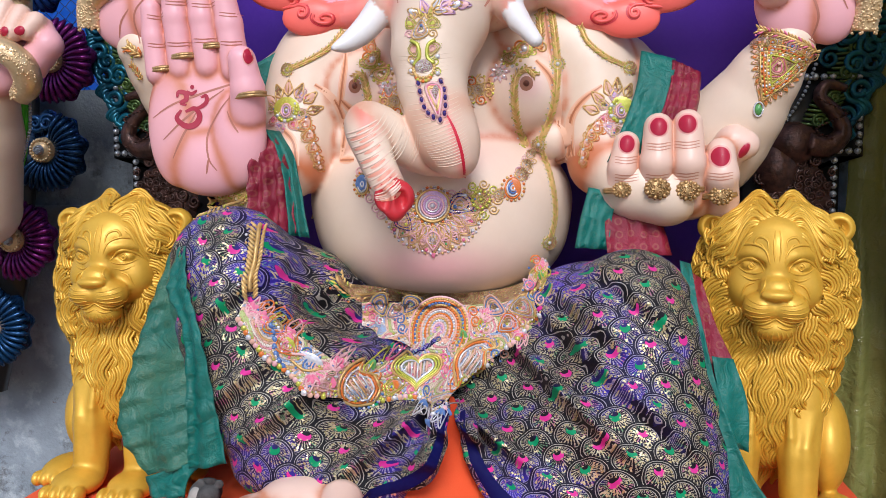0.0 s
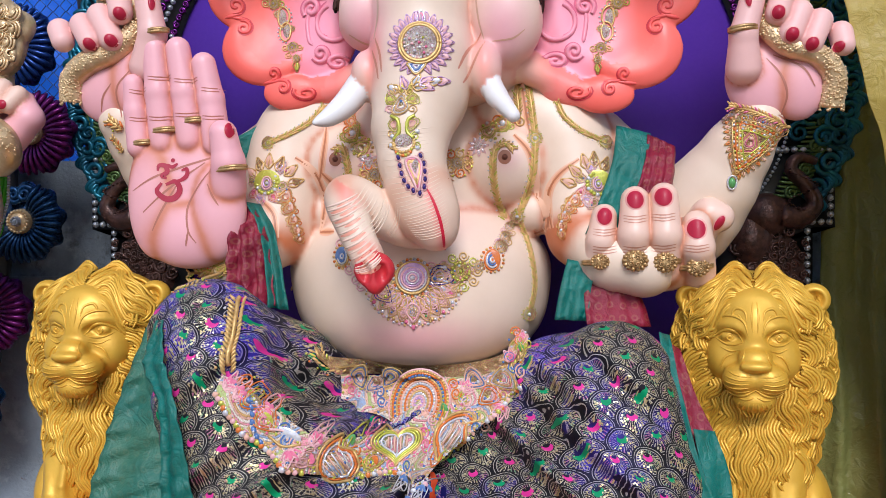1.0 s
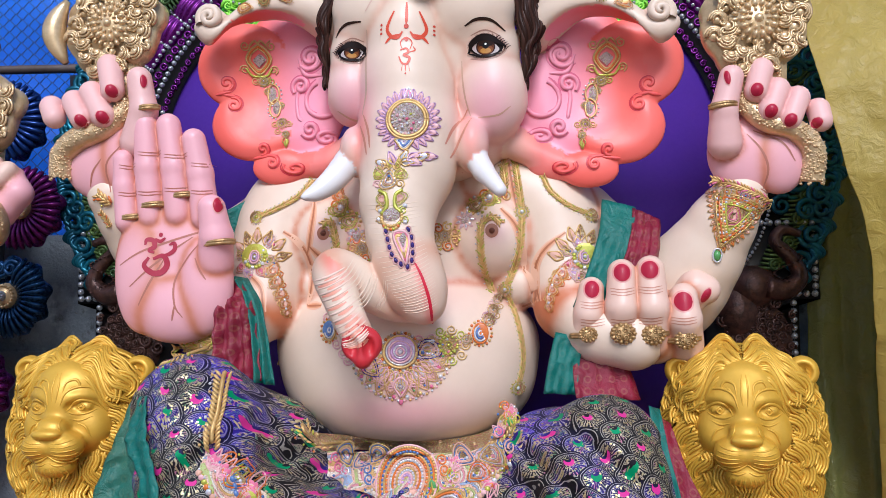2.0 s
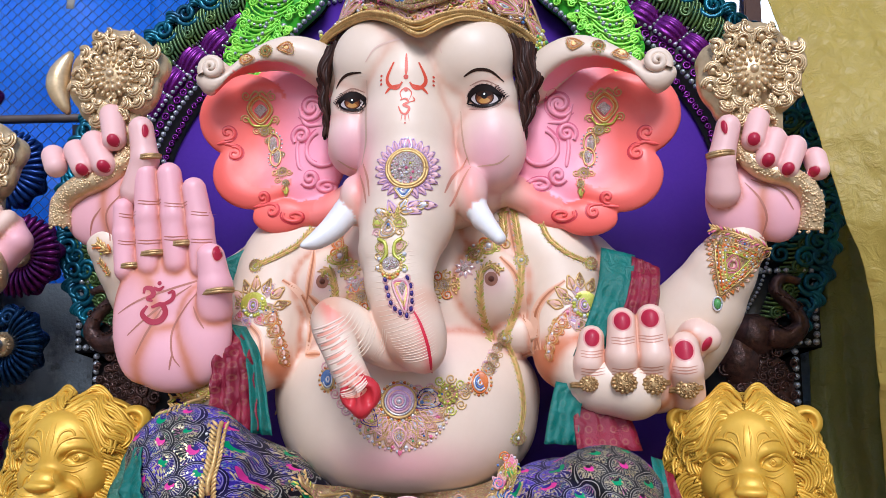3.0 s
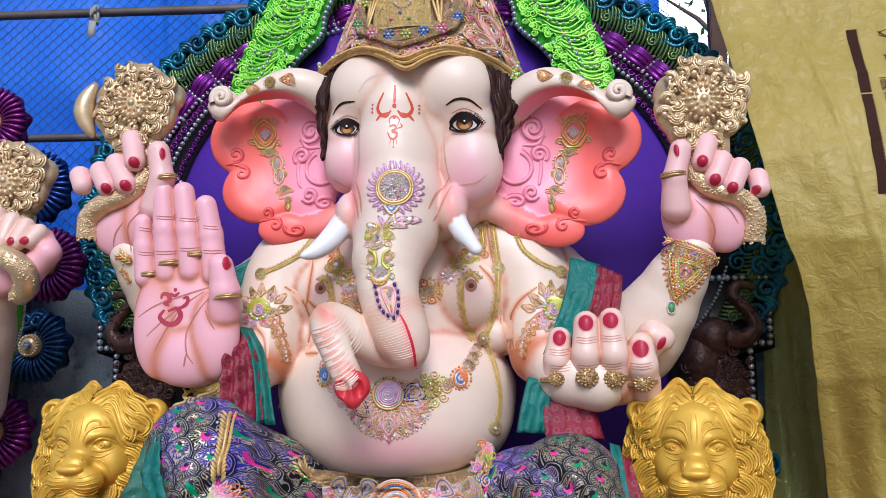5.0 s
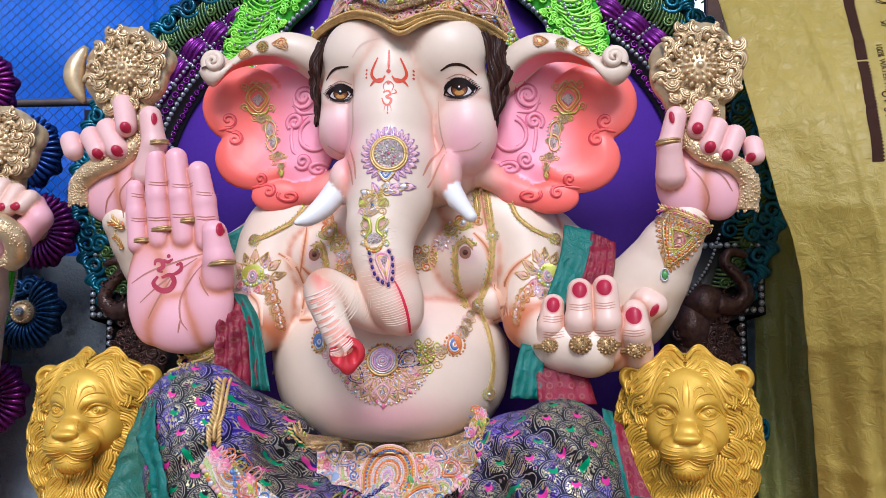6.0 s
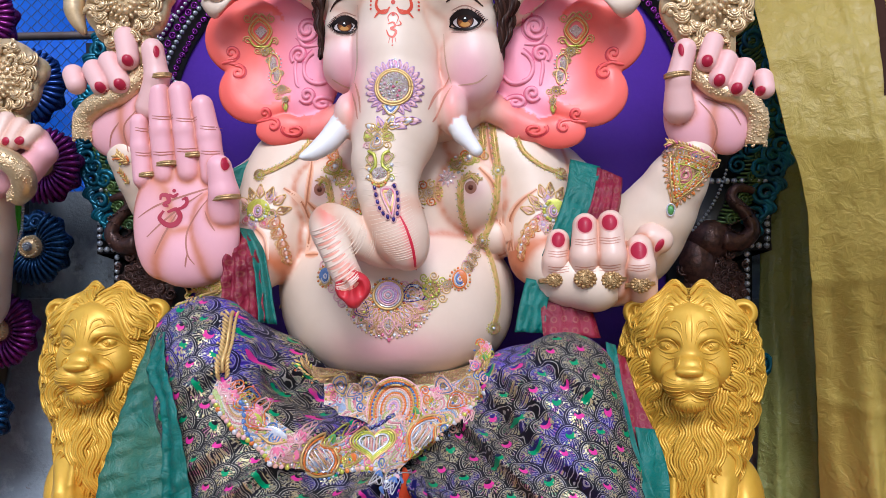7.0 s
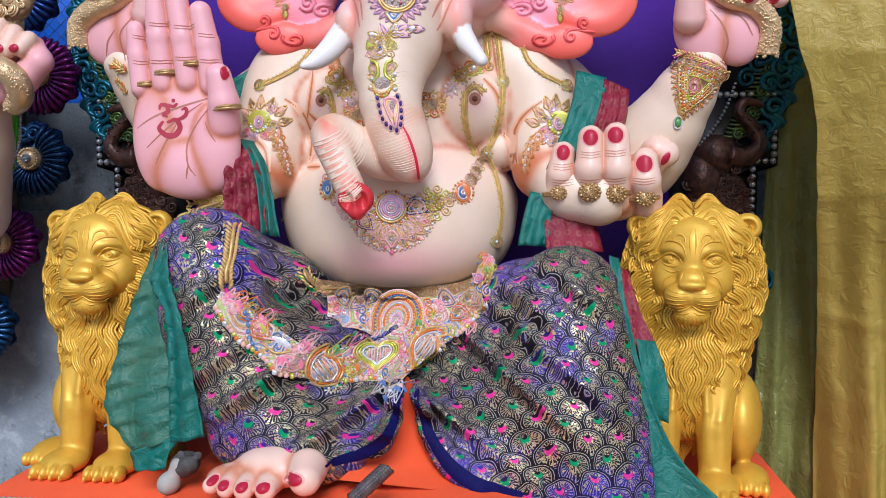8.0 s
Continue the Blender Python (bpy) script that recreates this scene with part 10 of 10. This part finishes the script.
# ---- small things at the feet ----
FUR = surface("grey_flock", (0.10, 0.095, 0.09), (0.03, 0.028, 0.026), scale=30.0, rough=0.9, bump=0.8, bump_scale=180.0)
mouse_clay = Clay(0.005)
c0 = Vector((-0.622, -0.46, 1.008))
mouse_clay.ell(c0, (0.045, 0.06, 0.04), 0, 0.01)
mouse_clay.ell(c0 + Vector((0.03, -0.04, 0.012)), (0.028, 0.03, 0.026), 0, 0.01)
for o in (-0.02, 0.035):
    mouse_clay.ell(c0 + Vector((o + 0.02, -0.03, 0.04)), (0.014, 0.008, 0.014), 0, 0.004)
v, f, _, _ = mouse_clay.mesh()
tagged(new("mouse_figurine", fast_mesh("mouse_figurine", v, f, FUR)), "small dark grey mouse figurine by the stole", "figurine")
pouch = Clay(0.005)
c1 = Vector((-0.658, -0.5, 0.96))
pouch.ell(c1, (0.035, 0.05, 0.035), 0, 0.01)
pouch.tube([(*(c1 + Vector((0.01, 0, 0.02))), 0.02), (*(c1 + Vector((0.03, 0.01, 0.05))), 0.03)], 0, 0.01)
v, f, _, _ = pouch.mesh()
tagged(new("patterned_pouch", fast_mesh("patterned_pouch", v, f, RAG)), "little grey patterned pouch on the orange cloth", "pouch")
DARKROPE = surface("dark_braid", (0.16, 0.14, 0.14), (0.05, 0.045, 0.045), scale=40.0, rough=0.5, metal=0.3, bump=0.5)
braid_end = thing("braided_rope", "thick dark silver braided rope end on orange cloth", "rope", (0.015, -0.62, 1.028))
bo = braid_end.location
for k in range(15):
    kit = Kit()
    p = Vector((-0.023, -0.66, 0.996)).lerp(Vector((0.055, -0.58, 1.058)), k / 14) - bo
    for s in (-1, 1):
        kit.tube([(p.x + s * 0.017 * f - 0.006 * f, p.y - 0.02 * math.sqrt(max(0, 1 - f * f)), p.z - s * 0.008 * f + 0.012 * (1 - f), 0.0075) for f in np.linspace(0, 1, 5)], 0, 5)
    kit.object("strand", [DARKROPE], braid_end)

# ---- print on the yellow tarpaulin: dark brown band, leaf drawing, words ----
INK = surface("brown_print", (0.05, 0.022, 0.015), (0.035, 0.015, 0.01), rough=0.95)
INK.node_tree.nodes["Principled BSDF"].inputs["Specular IOR Level"].default_value = 0.1


def g_of(x, z):
    x0 = float(np.interp(z, [e[0] for e in EDGE], [e[1] for e in EDGE]))
    return (x - x0) / (3.1 - x0)


def on_tarp(x, z, lift=0.004):
    p = yellow_at(g_of(x, z), z)
    return Vector((p.x, p.y - lift, p.z))


A0, A1 = Vector((1.662, 0, 3.144)), Vector((1.636, 0, 2.475))
ux, uz = (A1 - A0).x / (A1 - A0).length, (A1 - A0).z / (A1 - A0).length


def tp(a, b):
    """Along the printed band by a, across it by b."""
    return A0.x + ux * a - uz * b, A0.z + uz * a + ux * b


kit = Kit()
ln = (A1 - A0).length
for a0, a1 in ((-0.45, -0.15), (0.0, 0.42 * ln), (0.43 * ln, ln)):
    n = 60
    kit.sheet([[on_tarp(*tp(a0 + (a1 - a0) * i / n, b)) for b in (0.0, 0.012, 0.024, 0.031 + 0.007 * (i % 2))] for i in range(n + 1)])
kit.object("printed_band", [INK], yellow, "dark brown printed band")
kit = Kit()
rng = random.Random(9)
for i in range(9):
    a, b = 0.02 + 0.035 * i, 0.10 + 0.03 * (i % 3)
    kit.tube([(*on_tarp(*tp(a + 0.03 * math.sin(5 * f), b + 0.12 * f), 0.003), 0.0022) for f in np.linspace(0, 1, 8)], 0, 4)
    kit.tube([(*on_tarp(*tp(a + 0.012 + 0.02 * math.cos(6.28 * f), b + 0.05 + 0.05 * math.sin(6.28 * f)), 0.003), 0.0018) for f in np.linspace(0, 1, 10)], 0, 4)
kit.object("printed_leaves", [INK], yellow, "line drawing of leaves")
for text, a, b, size in (("100% WATER PROOF", 0.22, 0.066, 0.026), ("UV STABILIZED", 0.41, 0.054, 0.040)):
    cu = bpy.data.curves.new("words", "FONT")
    cu.body, cu.size, cu.extrude = text, size, 0.0006
    tmp = new("words", cu)
    dg = bpy.context.evaluated_depsgraph_get()
    me = bpy.data.meshes.new_from_object(tmp.evaluated_get(dg))
    bpy.data.objects.remove(tmp)
    for vtx in me.vertices:
        x, z = tp(a + vtx.co.x, b + vtx.co.y)
        p = on_tarp(x, z, 0.004 + vtx.co.z)
        vtx.co = p
    me.materials.append(INK)
    ob = new("printed_words", me)
    ob.parent = yellow
